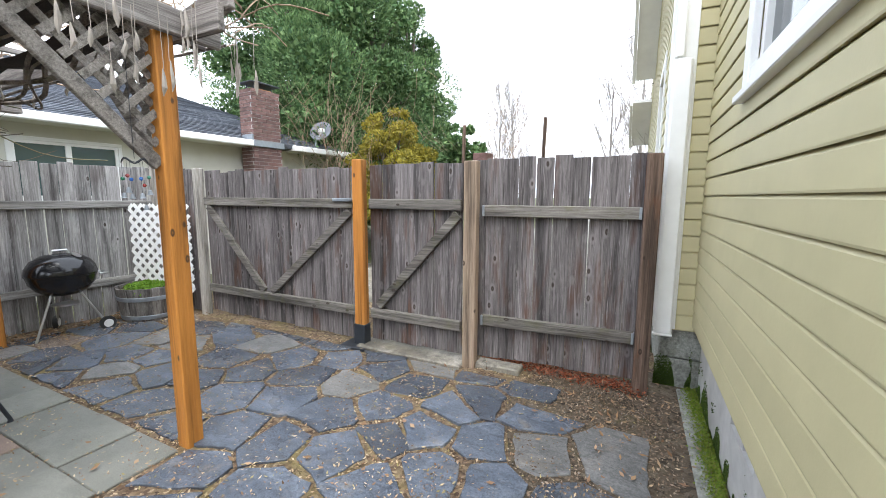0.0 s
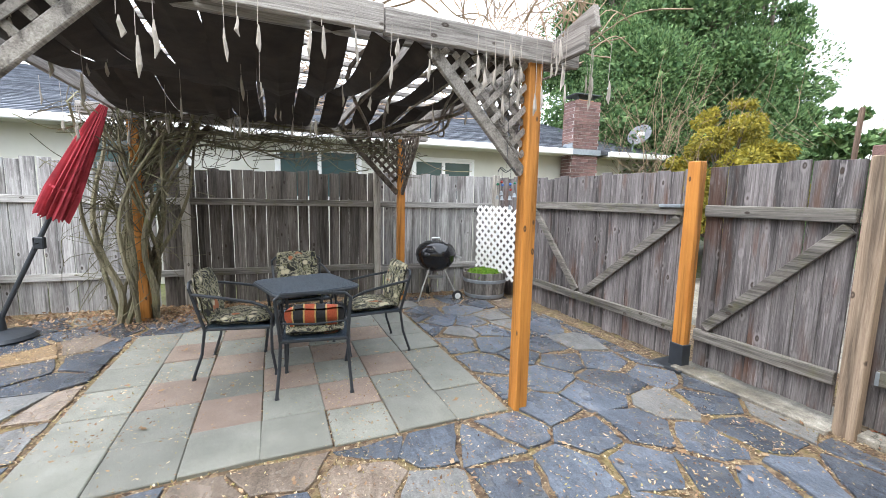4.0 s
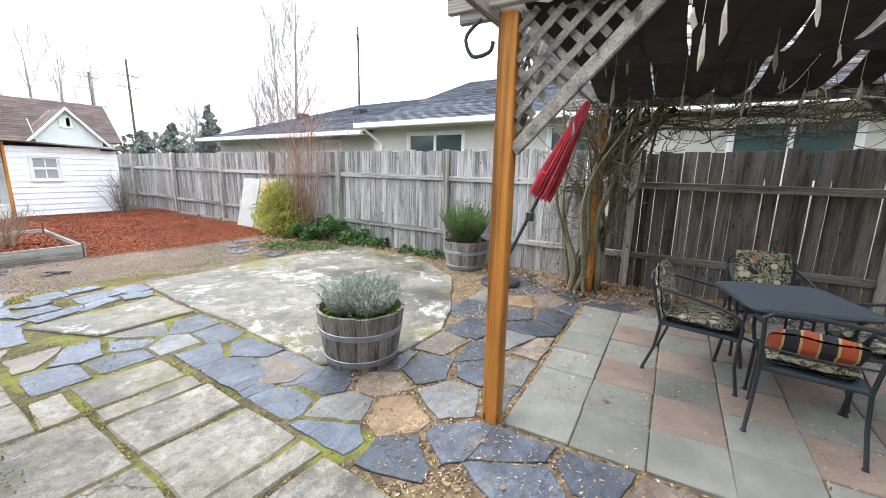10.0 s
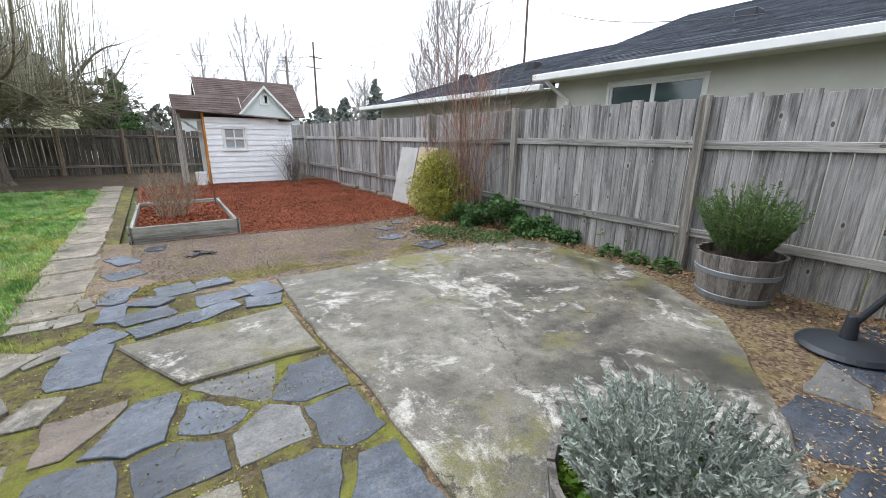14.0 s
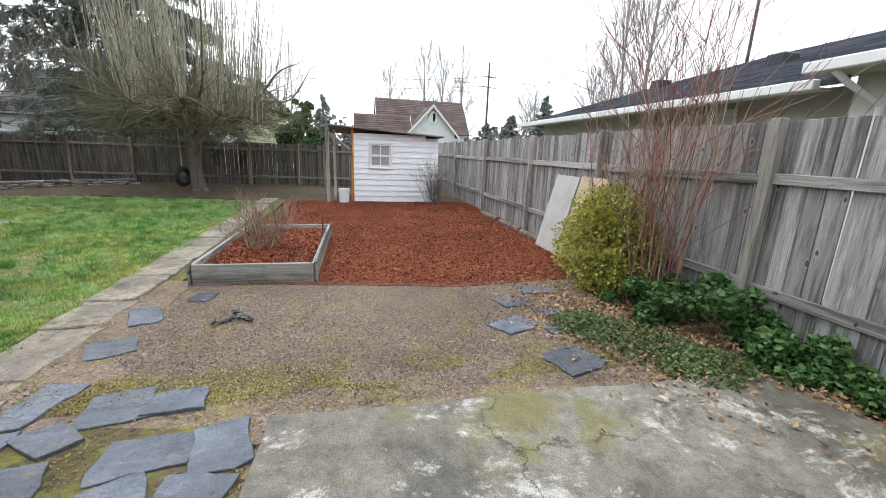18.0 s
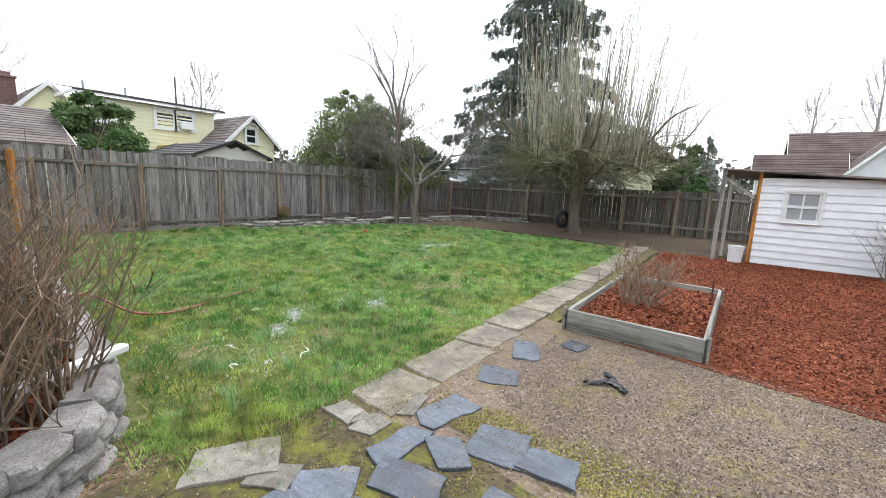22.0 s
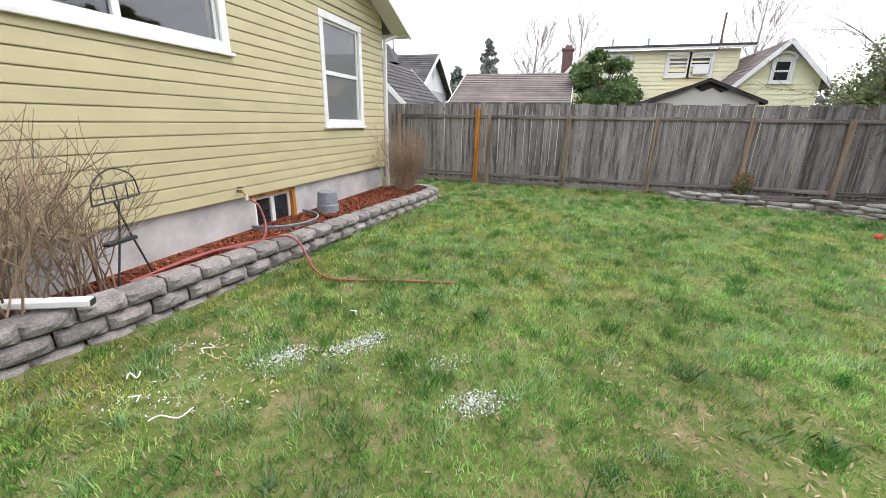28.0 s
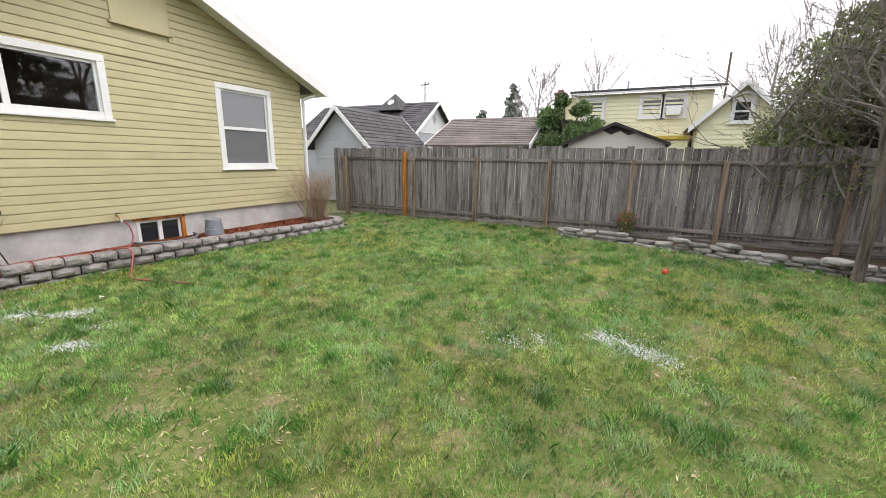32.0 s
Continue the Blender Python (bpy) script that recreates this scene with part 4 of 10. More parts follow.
def rake(name, near, far, out, thick, label):
    """A sloping overhang of the wing: near and far are (distance along the wing, height)."""
    (y0, z0), (y1, z1) = near, far
    x0, x1 = -JW - out, -JW - 0.03
    part(name, Geo().add([(x0, y0, z0), (x1, y0, z0), (x1, y1, z1), (x0, y1, z1), (x0, y0, z0 + thick), (x1, y0, z0 + thick), (x1, y1, z1 + thick), (x0, y1, z1 + thick)],
                         [(0, 3, 2, 1), (4, 5, 6, 7), (0, 1, 5, 4), (1, 2, 6, 5), (2, 3, 7, 6), (3, 0, 4, 7)], jog), M_white, house, label)
    part("bargeboard", Geo().add([(x0 - 0.06, y0, z0 - 0.06), (x0 - 0.004, y0, z0 - 0.06), (x0 - 0.004, y1, z1 - 0.06), (x0 - 0.06, y1, z1 - 0.06), (x0 - 0.06, y0, z0 + thick), (x0 - 0.004, y0, z0 + thick), (x0 - 0.004, y1, z1 + thick), (x0 - 0.06, y1, z1 + thick)],
                                 [(0, 3, 2, 1), (4, 5, 6, 7), (0, 1, 5, 4), (1, 2, 6, 5), (2, 3, 7, 6), (3, 0, 4, 7)], jog), M_white, house, "white bargeboard")


rake("wing_soffit", (2.8, 6.1), (5.45, 3.76), 0.36, 0.08, "white soffit of the wing's gable")
rake("wing_soffit", (2.796, 6.1), (0.0, 3.65), 0.36, 0.08, "white soffit of the wing's gable")
rake("porch_soffit", (7.0, 3.66), (8.4, 2.86), 0.42, 0.06, "cream soffit of the porch gable")
part("back_wall", Geo().box((HE - 0.14, HY + 0.15, -0.1), (HE, HN, EZ + 0.2)).box((1.9, HN - 0.1, -0.1), (HE - 0.15, HN, 4.5)), M_siding, house)

# ---- neighbour's long low house ----
nb = thing("house_neighbour", (0, 0, 0), "long low cream ranch house with a dark slate shingle roof", "house")
NX = -6.45
NWIN = [(-6.15, -4.60, 1.45, 2.36), (-2.62, -1.1, 1.45, 2.40), (0.3, 1.75, 1.45, 2.36), (2.85, 4.1, 1.45, 2.28)]
east_face = Matrix.Translation((NX, 0, 0)) @ Matrix.Rotation(radians(90), 4, 'Z')
wall_with_holes(nb, "wall", -7.3, 9.0, -0.1, 2.62, [(a, b, c, d) for a, b, c, d in NWIN], 0.15, M_cream, east_face)
part("wall", Geo().box((NX - 1.0, -16.0, -0.1), (NX - 0.55, -7.3, 2.5)).box((NX - 9, 8.85, -0.1), (NX, 9.0, 2.6)).box((NX - 0.55, -7.3, -0.1), (NX - 0.15, -7.15, 2.5)), M_cream, nb)
for a, b, c, d in NWIN:
    window(nb, a, b, c, d, east_face, "slide", M_glass_n, trim=0.05, sill=False, proud=0.02)
window(nb, -10.2, -9.2, 1.5, 2.3, Matrix.Translation((NX - 0.545, 0, 0)) @ Matrix.Rotation(radians(90), 4, 'Z'), "slide", M_glass_n, trim=0.05, sill=False)


def roof_plane(parent, name, mat, e0, e1, r1, r0, thick=0.06, course=0.14, label=""):
    """A roof plane between eave e0-e1 and ridge r0-r1, laid with overlapping shingle courses."""
    e0, e1, r0, r1 = (Vector(p) for p in (e0, e1, r0, r1))
    nrm = (e1 - e0).cross(r0 - e0).normalized()
    if nrm.z < 0:
        nrm = -nrm
    n = max(2, int(((r0 - e0).length + (r1 - e1).length) / 2 / course))
    g = Geo()
    for k in range(n):
        a, b = k / n, (k + 1) / n
        p0, p1 = e0.lerp(r0, a) + nrm * 0.022, e1.lerp(r1, a) + nrm * 0.022
        q0, q1 = e0.lerp(r0, b) + nrm * 0.004, e1.lerp(r1, b) + nrm * 0.004
        b0, b1 = e0.lerp(r0, a) - nrm * thick * (1 if k == 0 else 0), e1.lerp(r1, a) - nrm * thick * (1 if k == 0 else 0)
        L = (p1 - p0).length
        c = max(1, int(L / 0.9))
        for j in range(c):
            u, v = j / c, (j + 1) / c
            d = nrm * U(-0.003, 0.003)
            g.add([p0.lerp(p1, u) + d, p0.lerp(p1, v) + d, q0.lerp(q1, v), q0.lerp(q1, u), b0.lerp(b1, u), b0.lerp(b1, v)], [(0, 1, 2, 3), (4, 5, 1, 0)])
    return part(name, g, mat, parent, label, "stuff")


M_shingle = stone("slate_grey_shingle_courses", (0.075, 0.083, 0.10), (0.165, 0.178, 0.205), (0.8, 0.95), 3.0, vary=0.28, island=True)
ex, ez, rx_, rz2 = -6.0, 2.60, -11.5, 4.55
roof_plane(nb, "roof", M_shingle, (ex, -7.45, ez), (ex, 9.1, ez), (rx_, 6.5, rz2), (rx_, -7.45, rz2))
roof_plane(nb, "roof", M_shingle, (ex - 0.35, -16.4, ez - 0.12), (ex - 0.35, -7.3, ez - 0.12), (rx_ + 1.2, -7.3, 3.9), (rx_ + 1.2, -11.5, 3.9))
roof_plane(nb, "roof", M_shingle, (-16.5, -16.4, ez - 0.12), (ex - 0.35, -16.4, ez - 0.12), (rx_ + 1.2, -11.5, 3.9), (rx_ + 1.1, -11.5, 3.9))
roof_plane(nb, "roof", M_shingle, (ex, 9.1, ez), (-17, 9.1, ez), (rx_, 6.5, rz2), (rx_, 6.5, rz2 + 0.01))
part("roof_gable", Geo().add([(ex - 0.4, -7.4, ez), (rx_, -7.4, ez), (rx_, -7.4, rz2 - 0.03)], [(0, 1, 2)]), M_cream, nb)
for y0, y1, x, z in ((-7.5, 6.35, ex, ez), (7.2, 9.1, ex, ez), (-16.4, -7.6, ex - 0.35, ez - 0.12)):
    part("gutter", Geo().box((x - 0.01, y0, z - 0.10), (x + 0.1, y1, z + 0.02), 0.012), M_white, nb, "white gutter")
    part("soffit", Geo().box((NX - 0.1, y0, z - 0.09), (x - 0.012, y1, z - 0.065), 0), M_cream, nb)
part("downspout", Geo().tube([(ex + 0.04, -7.2, 2.5), (ex - 0.1, -7.15, 2.38), (NX + 0.05, -7.0, 2.15), (NX + 0.05, -7.0, 0.0)], 0.035, 8), M_white, nb, "cream downspout")
for y in (-10.2, -5.2, -2.4, -13.2):
    v = part("roof_vent", Geo().box((-8.8, y, (3.44 if y > -7.4 else 3.24)), (-8.45, y + 0.35, (3.66 if y > -7.4 else 3.46)), 0.02), M_iron, nb, "dark roof vent")
part("vent_pipe", Geo().tube([(-8.0, -1.6, 3.2), (-8.0, -1.6, 3.95)], 0.045, 10).lathe([(0.16, 3.22), (0.06, 3.42)], 12, Matrix.Translation((-8.0, -1.6, 0))), M_iron, nb, "dark vent pipe with a metal flashing")
# chimney
chim = thing("chimney", (-6.15, 6.55, 0), "dark red-brown brick chimney with a black metal cap", "chimney")
part("core", Geo().box((-0.197, -0.315, 0), (0.197, 0.315, 3.58)), M_found, chim, "grey mortar core")
bg = Geo()
row = 0
z = 1.2
while z < 3.58:
    off = 0.105 if row % 2 else 0.0
    for ax in range(2):
        half = (0.17, 0.325)
        L = half[1] * 2 if ax == 0 else half[0] * 2
        s0 = -L / 2 - off
        while s0 < L / 2 - 0.02:
            a, b = max(s0, -L / 2), min(s0 + 0.2, L / 2)
            if b - a > 0.03:
                if ax == 0:
                    for sx in (0.172, -0.207):
                        bg.box((sx, a, z), (sx + 0.035, b, z + 0.062))
                else:
                    for sy in (0.29, -0.325):
                        bg.box((a, sy, z), (b, sy + 0.035, z + 0.062))
            s0 += 0.21
    z += 0.072
    row += 1
M_brick = stone("brown_brick", (0.10, 0.055, 0.048), (0.19, 0.11, 0.095), (0.85, 0.95), 9.0, vary=0.3, island=True)
part("bricks", bg, M_brick, chim, "dark brown bricks", kind="stuff")
part("crown", Geo().box((-0.13, -0.2, 3.575), (0.13, 0.2, 3.68), 0.01), plain("terracotta_flue", (0.45, 0.22, 0.1), 0.8), chim, "orange clay flue")
cap = Geo().box((-0.22, -0.34, 3.76), (0.22, 0.34, 3.78), 0.004).add([(-0.22, -0.34, 3.78), (0.22, -0.34, 3.78), (0.22, 0.34, 3.78), (-0.22, 0.34, 3.78), (0, 0, 3.86)], [(0, 1, 4), (1, 2, 4), (2, 3, 4), (3, 0, 4)])
for sx, sy in ((1, 1), (1, -1), (-1, 1), (-1, -1)):
    cap.tube([(0.12 * sx, 0.2 * sy, 3.6), (0.12 * sx, 0.2 * sy, 3.77)], 0.012, 5)
part("cap", cap, M_iron, chim, "black sheet-metal cap")
part("flashing", Geo().box((0.212, -0.36, 2.5), (0.26, 0.36, 2.62), 0.004).box((-0.1, -0.37, 2.6), (0.21, -0.328, 2.74), 0.004), M_galv, chim, "grey metal flashing")
# satellite dish
dish = thing("satellite_dish", (-6.3, 8.15, 2.55), "grey satellite dish on a bent mast on the neighbour's roof", "satellite dish")
part("mast", Geo().tube([(0, 0, 0.0), (0.0, 0, 0.3), (0.1, 0, 0.45)], 0.022, 8), M_galv, dish)
dg = Geo()
dg.lathe([(0.01, 0.0), (0.1, 0.008), (0.2, 0.035), (0.27, 0.07), (0.272, 0.078), (0.2, 0.045), (0.1, 0.018), (0.01, 0.01)], 24, pose(0.12, 0.1, 0.5, 0, 62, -70))
dg.smooth = True
part("reflector", dg, plain("grey_dish_paint", (0.17, 0.18, 0.20), 0.5), dish, "grey reflector with unreadable lettering")
part("feed_arm", Geo().tube([(0.12, 0, 0.4), (0.5, -0.25, 0.45)], 0.014, 6).box((0.44, -0.32, 0.42), (0.56, -0.2, 0.52), 0.02), M_white, dish, "white receiver on an arm")

# ---- pergola ----
PG = (-0.68, -0.72, 0)
PR = 4.4
perg = thing("pergola", PG, "weathered pergola on orange-stained posts with lattice braces and brown shade strips", "pergola", rz=PR)
PX, PY0, PY1, PT = -3.22, -0.045, 2.935, 2.375
for (x, y, zt) in ((0.01, PY0, PT), (0.01, PY1, PT), (PX, PY1 + 0.1, 2.3), (PX, PY0, 2.3)):
    g = Geo().box((x - 0.05, y - 0.05, -0.03), (x + 0.05, y + 0.05, zt), 0.007)
    part("post", g, M_orange, perg, "orange-stained square post")
for lo_, hi_ in (((0.062, -0.38, PT + 0.012), (0.102, 1.10, PT + 0.145)), ((0.062, 1.105, PT), (0.104, 1.92, PT + 0.14)), ((0.06, 1.925, PT - 0.008), (0.101, 3.24, PT + 0.13))):
    part("front_beam", Geo().box(lo_, hi_, 0.006), M_beam, perg, "silver-grey weathered beam")
part("inner_beam", Geo().box((-0.082, -0.38, PT + 0.004), (-0.042, 3.24, PT + 0.14), 0.005), M_beam, perg)
part("back_beam", Geo().box((PX - 0.02, -0.5, 2.3), (PX + 0.02, 3.4, 2.43), 0.005).box((PX + 0.06, -0.5, 2.3), (PX + 0.1, 3.4, 2.43), 0.005), M_beam, perg)
for y in (-0.12, 3.0):
    sgn = -1 if y < 0 else 1
    part("side_beam", Geo().box((PX - 0.3, y - 0.02 + 0.03 * sgn, PT - 0.02), (0.40, y + 0.02 + 0.03 * sgn, PT + 0.12), 0.005), M_beam_x, perg)
    part("rafter_tail", Geo().beam((0.06, y + 0.075 * sgn, PT + 0.09), (0.42, y + 0.075 * sgn, PT + 0.17), 0.04, 0.14, 0.006), M_beam_x, perg)
for k in range(6):
    y = 0.35 + k * 0.46
    part("rafter", Geo().box((PX - 0.35, y - 0.018, PT + 0.05), (0.06, y + 0.018, PT + 0.13), 0.004), M_beam_x, perg)
for k in range(9):
    x = -0.35 - k * 0.34
    part("purlin", Geo().box((x - 0.018, -0.4, PT + 0.135), (x + 0.018, 3.3, PT + 0.17), 0.004), M_beam, perg)


def corner_brace(x, y, zt, dx, dy, mat, r=0.62, pitch=0.125):
    """A diagonal brace with lattice in the corner between a post and a beam."""
    ux, uy = dx, dy
    o = Vector((x + ux * 0.05, y + uy * 0.05, 0))
    d = Vector((ux, uy, 0))
    t = Vector((-uy, ux, 0))
    br = part("brace", Geo().beam(o + Vector((0, 0, zt - r - 0.04)), o + d * r + Vector((0, 0, zt - 0.015)), 0.07, 0.04, 0.005, t), mat, perg, "weathered diagonal brace")
    lp = part("lattice", Geo().box((-0.001, -0.001, -0.001), (0.001, 0.001, 0.001), 0, Matrix.Translation(o + d * 0.05 + Vector((0, 0, zt - 0.05)))), mat, perg, "grey wooden lattice")
    n = 9
    for s in (1, -1):
        for k in range(-n, n + 1):
            c = k * pitch
            # lath line: z = zt - h with h along, h = c + s * u
            ptz = []
            for q in range(41):
                u = r * q / 40
                h = c + u if s > 0 else c + r - u
                if 0.0 <= h <= r - u - 0.02 and u >= 0.0:
                    ptz.append((u, h))
            if len(ptz) > 2:
                (u0, h0), (u1, h1) = ptz[0], ptz[-1]
                off = t * (0.012 * s)
                if s < 0 and abs(c) > 0.05 and c > 0:
                    continue
                part("lath", Geo().beam(o + d * u0 + off + Vector((0, 0, zt - h0)), o + d * u1 + off + Vector((0, 0, zt - h1)), 0.038, 0.009, 0.0, t), mat, lp)


# darker brown laths for the braces on the rear posts
M_lath_dark = wood("dark_brown_lath", (0.07, 0.052, 0.042), (0.20, 0.165, 0.14), 'x', stain_amount=0.3, vary=0.2, knots=False)
for (x, y, zt, dx, dy) in ((0.01, PY0, PT, 0, 1), (0.01, PY1, PT, 0, -1), (PX, PY1 + 0.1, 2.3, 0, -1), (PX, PY1 + 0.1, 2.3, 1, 0), (PX, PY0, 2.3, 0, 1), (0.01, PY0, PT, -1, 0), (0.01, PY1, PT, -1, 0)):
    corner_brace(x, y, zt, dx, dy, M_lath if x > -1 else M_lath_dark, 0.66 if x > -1 else 0.70, 0.14 if x > -1 else 0.125)
M_cloth = plain("dark_brown_shade_cloth", (0.03, 0.0225, 0.0185), 0.95, vary=0.5, scale=5, bumps=0.4, grain=150)
ys = 0.02
for k in range(11):
    w = 0.26 if k < 6 else 0.20
    g = Geo()
    n = 16
    vs, fs = [], []
    for j in range(n + 1):
        s = j / n
        x = 0.02 + (PX - 0.02) * s
        sag = 0.10 * math.sin(math.pi * ((s * 2) % 1)) + 0.03 * math.sin(9 * s + k)
        for yy, zz in ((ys, 0.012), (ys + w * 0.5, -0.02 - 0.03 * math.sin(5 * s + k)), (ys + w, 0.012)):
            vs.append((x, yy + 0.02 * math.sin(6 * s + 2 * k), PT + 0.03 - sag + zz))
    for j in range(n):
        for i in range(2):
            a = j * 3 + i
            fs.append((a, a + 1, a + 4, a + 3))
    up = [(a, b, c + 0.004) for a, b, c in vs]
    m_ = len(vs)
    g.add(vs + up, fs + [tuple(i + m_ for i in f[::-1]) for f in fs])
    part("shade_strip", g, M_cloth, perg, "dark brown shade cloth strip")
    ys += w + (-0.012 if k < 4 else 0.022 if k < 6 else 0.075)

# ---- pavers ----
pav = thing("paver_terrace", PG, "terrace of square grey and reddish concrete pavers under the pergola", "paving", kind="structure", rz=PR)
PS, PD = 0.403, 0.432
pm = [Geo().box((0.003, 0.003, -0.03), (PD - 0.003, PS - 0.003, 0.028), 0.006).mesh("paver", m_) for m_ in (M_paver, M_paver_red)]
reds = {(1, 2), (1, 4), (2, 1), (2, 3), (3, 2), (3, 4), (4, 1), (4, 3), (2, 5), (4, 5), (5, 2)}
for i in range(6):
    for j in range(7):
        piece("paver", pm[1 if (i, j) in reds else 0], pav, pose(0.03 - PD * (i + 1) + U(-0.004, 0.004), 0.03 + PS * j + U(-0.004, 0.004), U(-0.006, 0.006), U(-0.5, 0.5), U(-0.5, 0.5), U(-0.5, 0.5)))

# ---- concrete slabs ----
def slab(name, poly, z, label, mat=None, t=0.08):
    n = len(poly)
    pts = []
    for k in range(n):
        a, b = Vector(poly[k]), Vector(poly[(k + 1) % n])
        m_ = max(1, int((b - a).length / 0.18))
        for j in range(m_):
            p = a.lerp(b, j / m_)
            pts.append((p.x + U(-0.012, 0.012), p.y + U(-0.012, 0.012)))
    return solo(name, Geo().prism(pts, z - t, z, 0.012), mat or M_conc, label, "concrete slab", kind="structure")


slab("concrete_patio", [(-4.08, -5.1), (-3.85, -5.76), (-0.55, -5.8), (-0.49, -4.4), (-0.53, -3.6), (-0.47, -2.2), (-0.72, -1.84), (-1.6, -1.8), (-2.15, -2.05), (-3.3, -2.78), (-3.98, -3.9)], 0.034, "large cracked and stained concrete patio slab with pale worn patches")
slab("concrete_slab", [(0.70, -4.95), (0.50, -4.5), (0.37, -4.22), (-0.45, -4.2), (-0.44, -5.02)], 0.042, "small stained concrete slab with a broken edge")
SLABS = [(0.2, -3.31, 0.78, -2.87), (0.2, -2.84, 0.77, -2.64), (0.18, -2.61, 0.76, -2.16), (0.17, -2.13, 0.76, -1.58), (0.17, -1.55, 0.76, -1.38), (0.18, -1.35, 0.77, -0.3),
         (1.03, -3.96, 1.56, -3.37), (0.81, -3.28, 1.0, -2.87), (1.02, -3.34, 1.57, -2.86), (0.80, -2.83, 1.58, -2.12), (0.79, -2.09, 1.58, -1.22), (0.80, -1.19, 1.6, -0.32)]
for (x0, y0, x1, y1) in SLABS:
    e = 0.012
    slab("concrete_slab", [(x0 + U(-e, e), y0 + U(-e, e)), (x1 + U(-e, e), y0 + U(-e, e)), (x1 + U(-e, e), y1 + U(-e, e)), (x0 + U(-e, e), y1 + U(-e, e))], 0.024 + U(-0.006, 0.008), "worn rectangular concrete slab with moss in its joints", M_conc2)
# garden walk
M_walk = worn_concrete("warm_walk_concrete", 1.5, 0.35, 0.2, 0.35, 1.2, (1.06, 0.98, 0.93))
walkway = thing("garden_walk", (0, 0, 0), "narrow walk of worn concrete slabs beside the lawn", "path", kind="structure")
y = -5.86
while y > -16:
    L = U(0.55, 0.85)
    x = 0.98 + 0.012 * (-5.7 - y)
    x2 = x + 0.45
    e = 0.03
    pts = []
    corner = [(x + U(-e, e), y - L + 0.02), (x2 + U(-e, e), y - L + 0.02), (x2 + U(-e, e), y - 0.008 + U(-e, e)), (x + U(-e, e), y - 0.008 + U(-e, e))]
    for k in range(4):
        a, b = Vector(corner[k]), Vector(corner[(k + 1) % 4])
        for j in range(5):
            q = a.lerp(b, j / 5)
            pts.append((q.x + U(-0.012, 0.012), q.y + U(-0.008, 0.008)))
    g = Geo().prism(pts, -0.05, 0.03 + U(-0.01, 0.01), 0.012)
    part("slab", g, M_walk, walkway)
    y -= L

# ---- shed ----
shed = thing("garden_shed", (-2.28, -15.6, 0), "small white lap-sided garden shed with a sloping roof", "shed")
sw, sd = 1.22, 2.2
M_shedwhite = plain("white_shed_paint", (0.84, 0.85, 0.86), 0.55, vary=0.08, scale=3, bumps=0.08)
sm = Matrix.Translation((0, 0, 0)) @ Matrix.Rotation(radians(180), 4, 'Z')


def shed_top(x):
    return 2.0 + 0.06 * x


part("wall", Geo().box((-sw, -sd, 0), (sw, -0.06, 1.88)), M_shedwhite, shed)
zz = 0.03
while zz < 2.03:
    a, b = -sw, sw
    lo = (zz + 0.16 - 2.0) / 0.06
    if zz + 0.16 > shed_top(-sw):
        a = max(-sw, lo)
    if b - a < 0.1:
        break
    for s0, s1 in (((a, 0.16), (0.78, b)) if 0.95 < zz < 1.6 else ((a, b),)):
        if s1 - s0 > 0.05:
            part("siding_board", Geo().add([(s0, 0.022, zz), (s1, 0.022, zz), (s1, -0.002, zz + 0.158), (s0, -0.002, zz + 0.158), (s0, -0.03, zz), (s1, -0.03, zz), (s1, -0.03, zz + 0.158), (s0, -0.03, zz + 0.158)],
                                           [(1, 0, 3, 2), (0, 1, 5, 4), (2, 3, 7, 6), (0, 4, 7, 3), (1, 2, 6, 5)]), M_shedwhite, shed)
    zz += 0.16
part("corner_post", Geo().box((sw + 0.0, -0.06, 0), (sw + 0.07, 0.03, 2.06), 0.004), M_orange, shed, "orange-brown corner post")
# shed panes get a pale grey, paint-like base colour
wn = window(shed, -0.76, -0.18, 1.03, 1.66, sm, "hung", glass("pale_grey_shed_glass", (0.36, 0.38, 0.39), 0.08), trim=0.05, sill=True)
part("muntin", Geo().box((-0.485, -0.01, 1.07), (-0.455, 0.03, 1.63), 0, sm), M_white, wn)
part("roof", Geo().add([(-sw - 0.12, 0.25, shed_top(-sw - 0.1)), (sw + 0.75, 0.25, shed_top(sw + 0.7)), (sw + 0.75, -sd - 0.2, shed_top(sw + 0.7) - 0.1), (-sw - 0.12, -sd - 0.2, shed_top(-sw) - 0.1),
                        (-sw - 0.12, 0.25, shed_top(-sw - 0.1) + 0.03), (sw + 0.75, 0.25, shed_top(sw + 0.7) + 0.03), (sw + 0.75, -sd - 0.2, shed_top(sw + 0.7) - 0.05), (-sw - 0.12, -sd - 0.2, shed_top(-sw) - 0.05)],
                       [(3, 2, 1, 0), (4, 5, 6, 7), (0, 1, 5, 4), (1, 2, 6, 5), (2, 3, 7, 6), (3, 0, 4, 7)]), M_beam_x, shed, "pale plywood roof edge")
part("porch_post", Geo().box((sw + 0.66, 0.1, 0), (sw + 0.75, 0.19, shed_top(sw + 0.7)), 0.005), M_post_grey, shed, "grey porch post")
part("porch_post", Geo().box((sw + 0.52, -0.9, 0), (sw + 0.6, -0.82, shed_top(sw + 0.55) - 0.05), 0.005), M_post_grey, shed, "grey porch post")
part("porch_rail", Geo().beam((sw + 0.70, 0.08, 1.95), (sw + 0.1, -0.05, 1.5), 0.03, 0.06, 0.004), M_post_grey, shed)

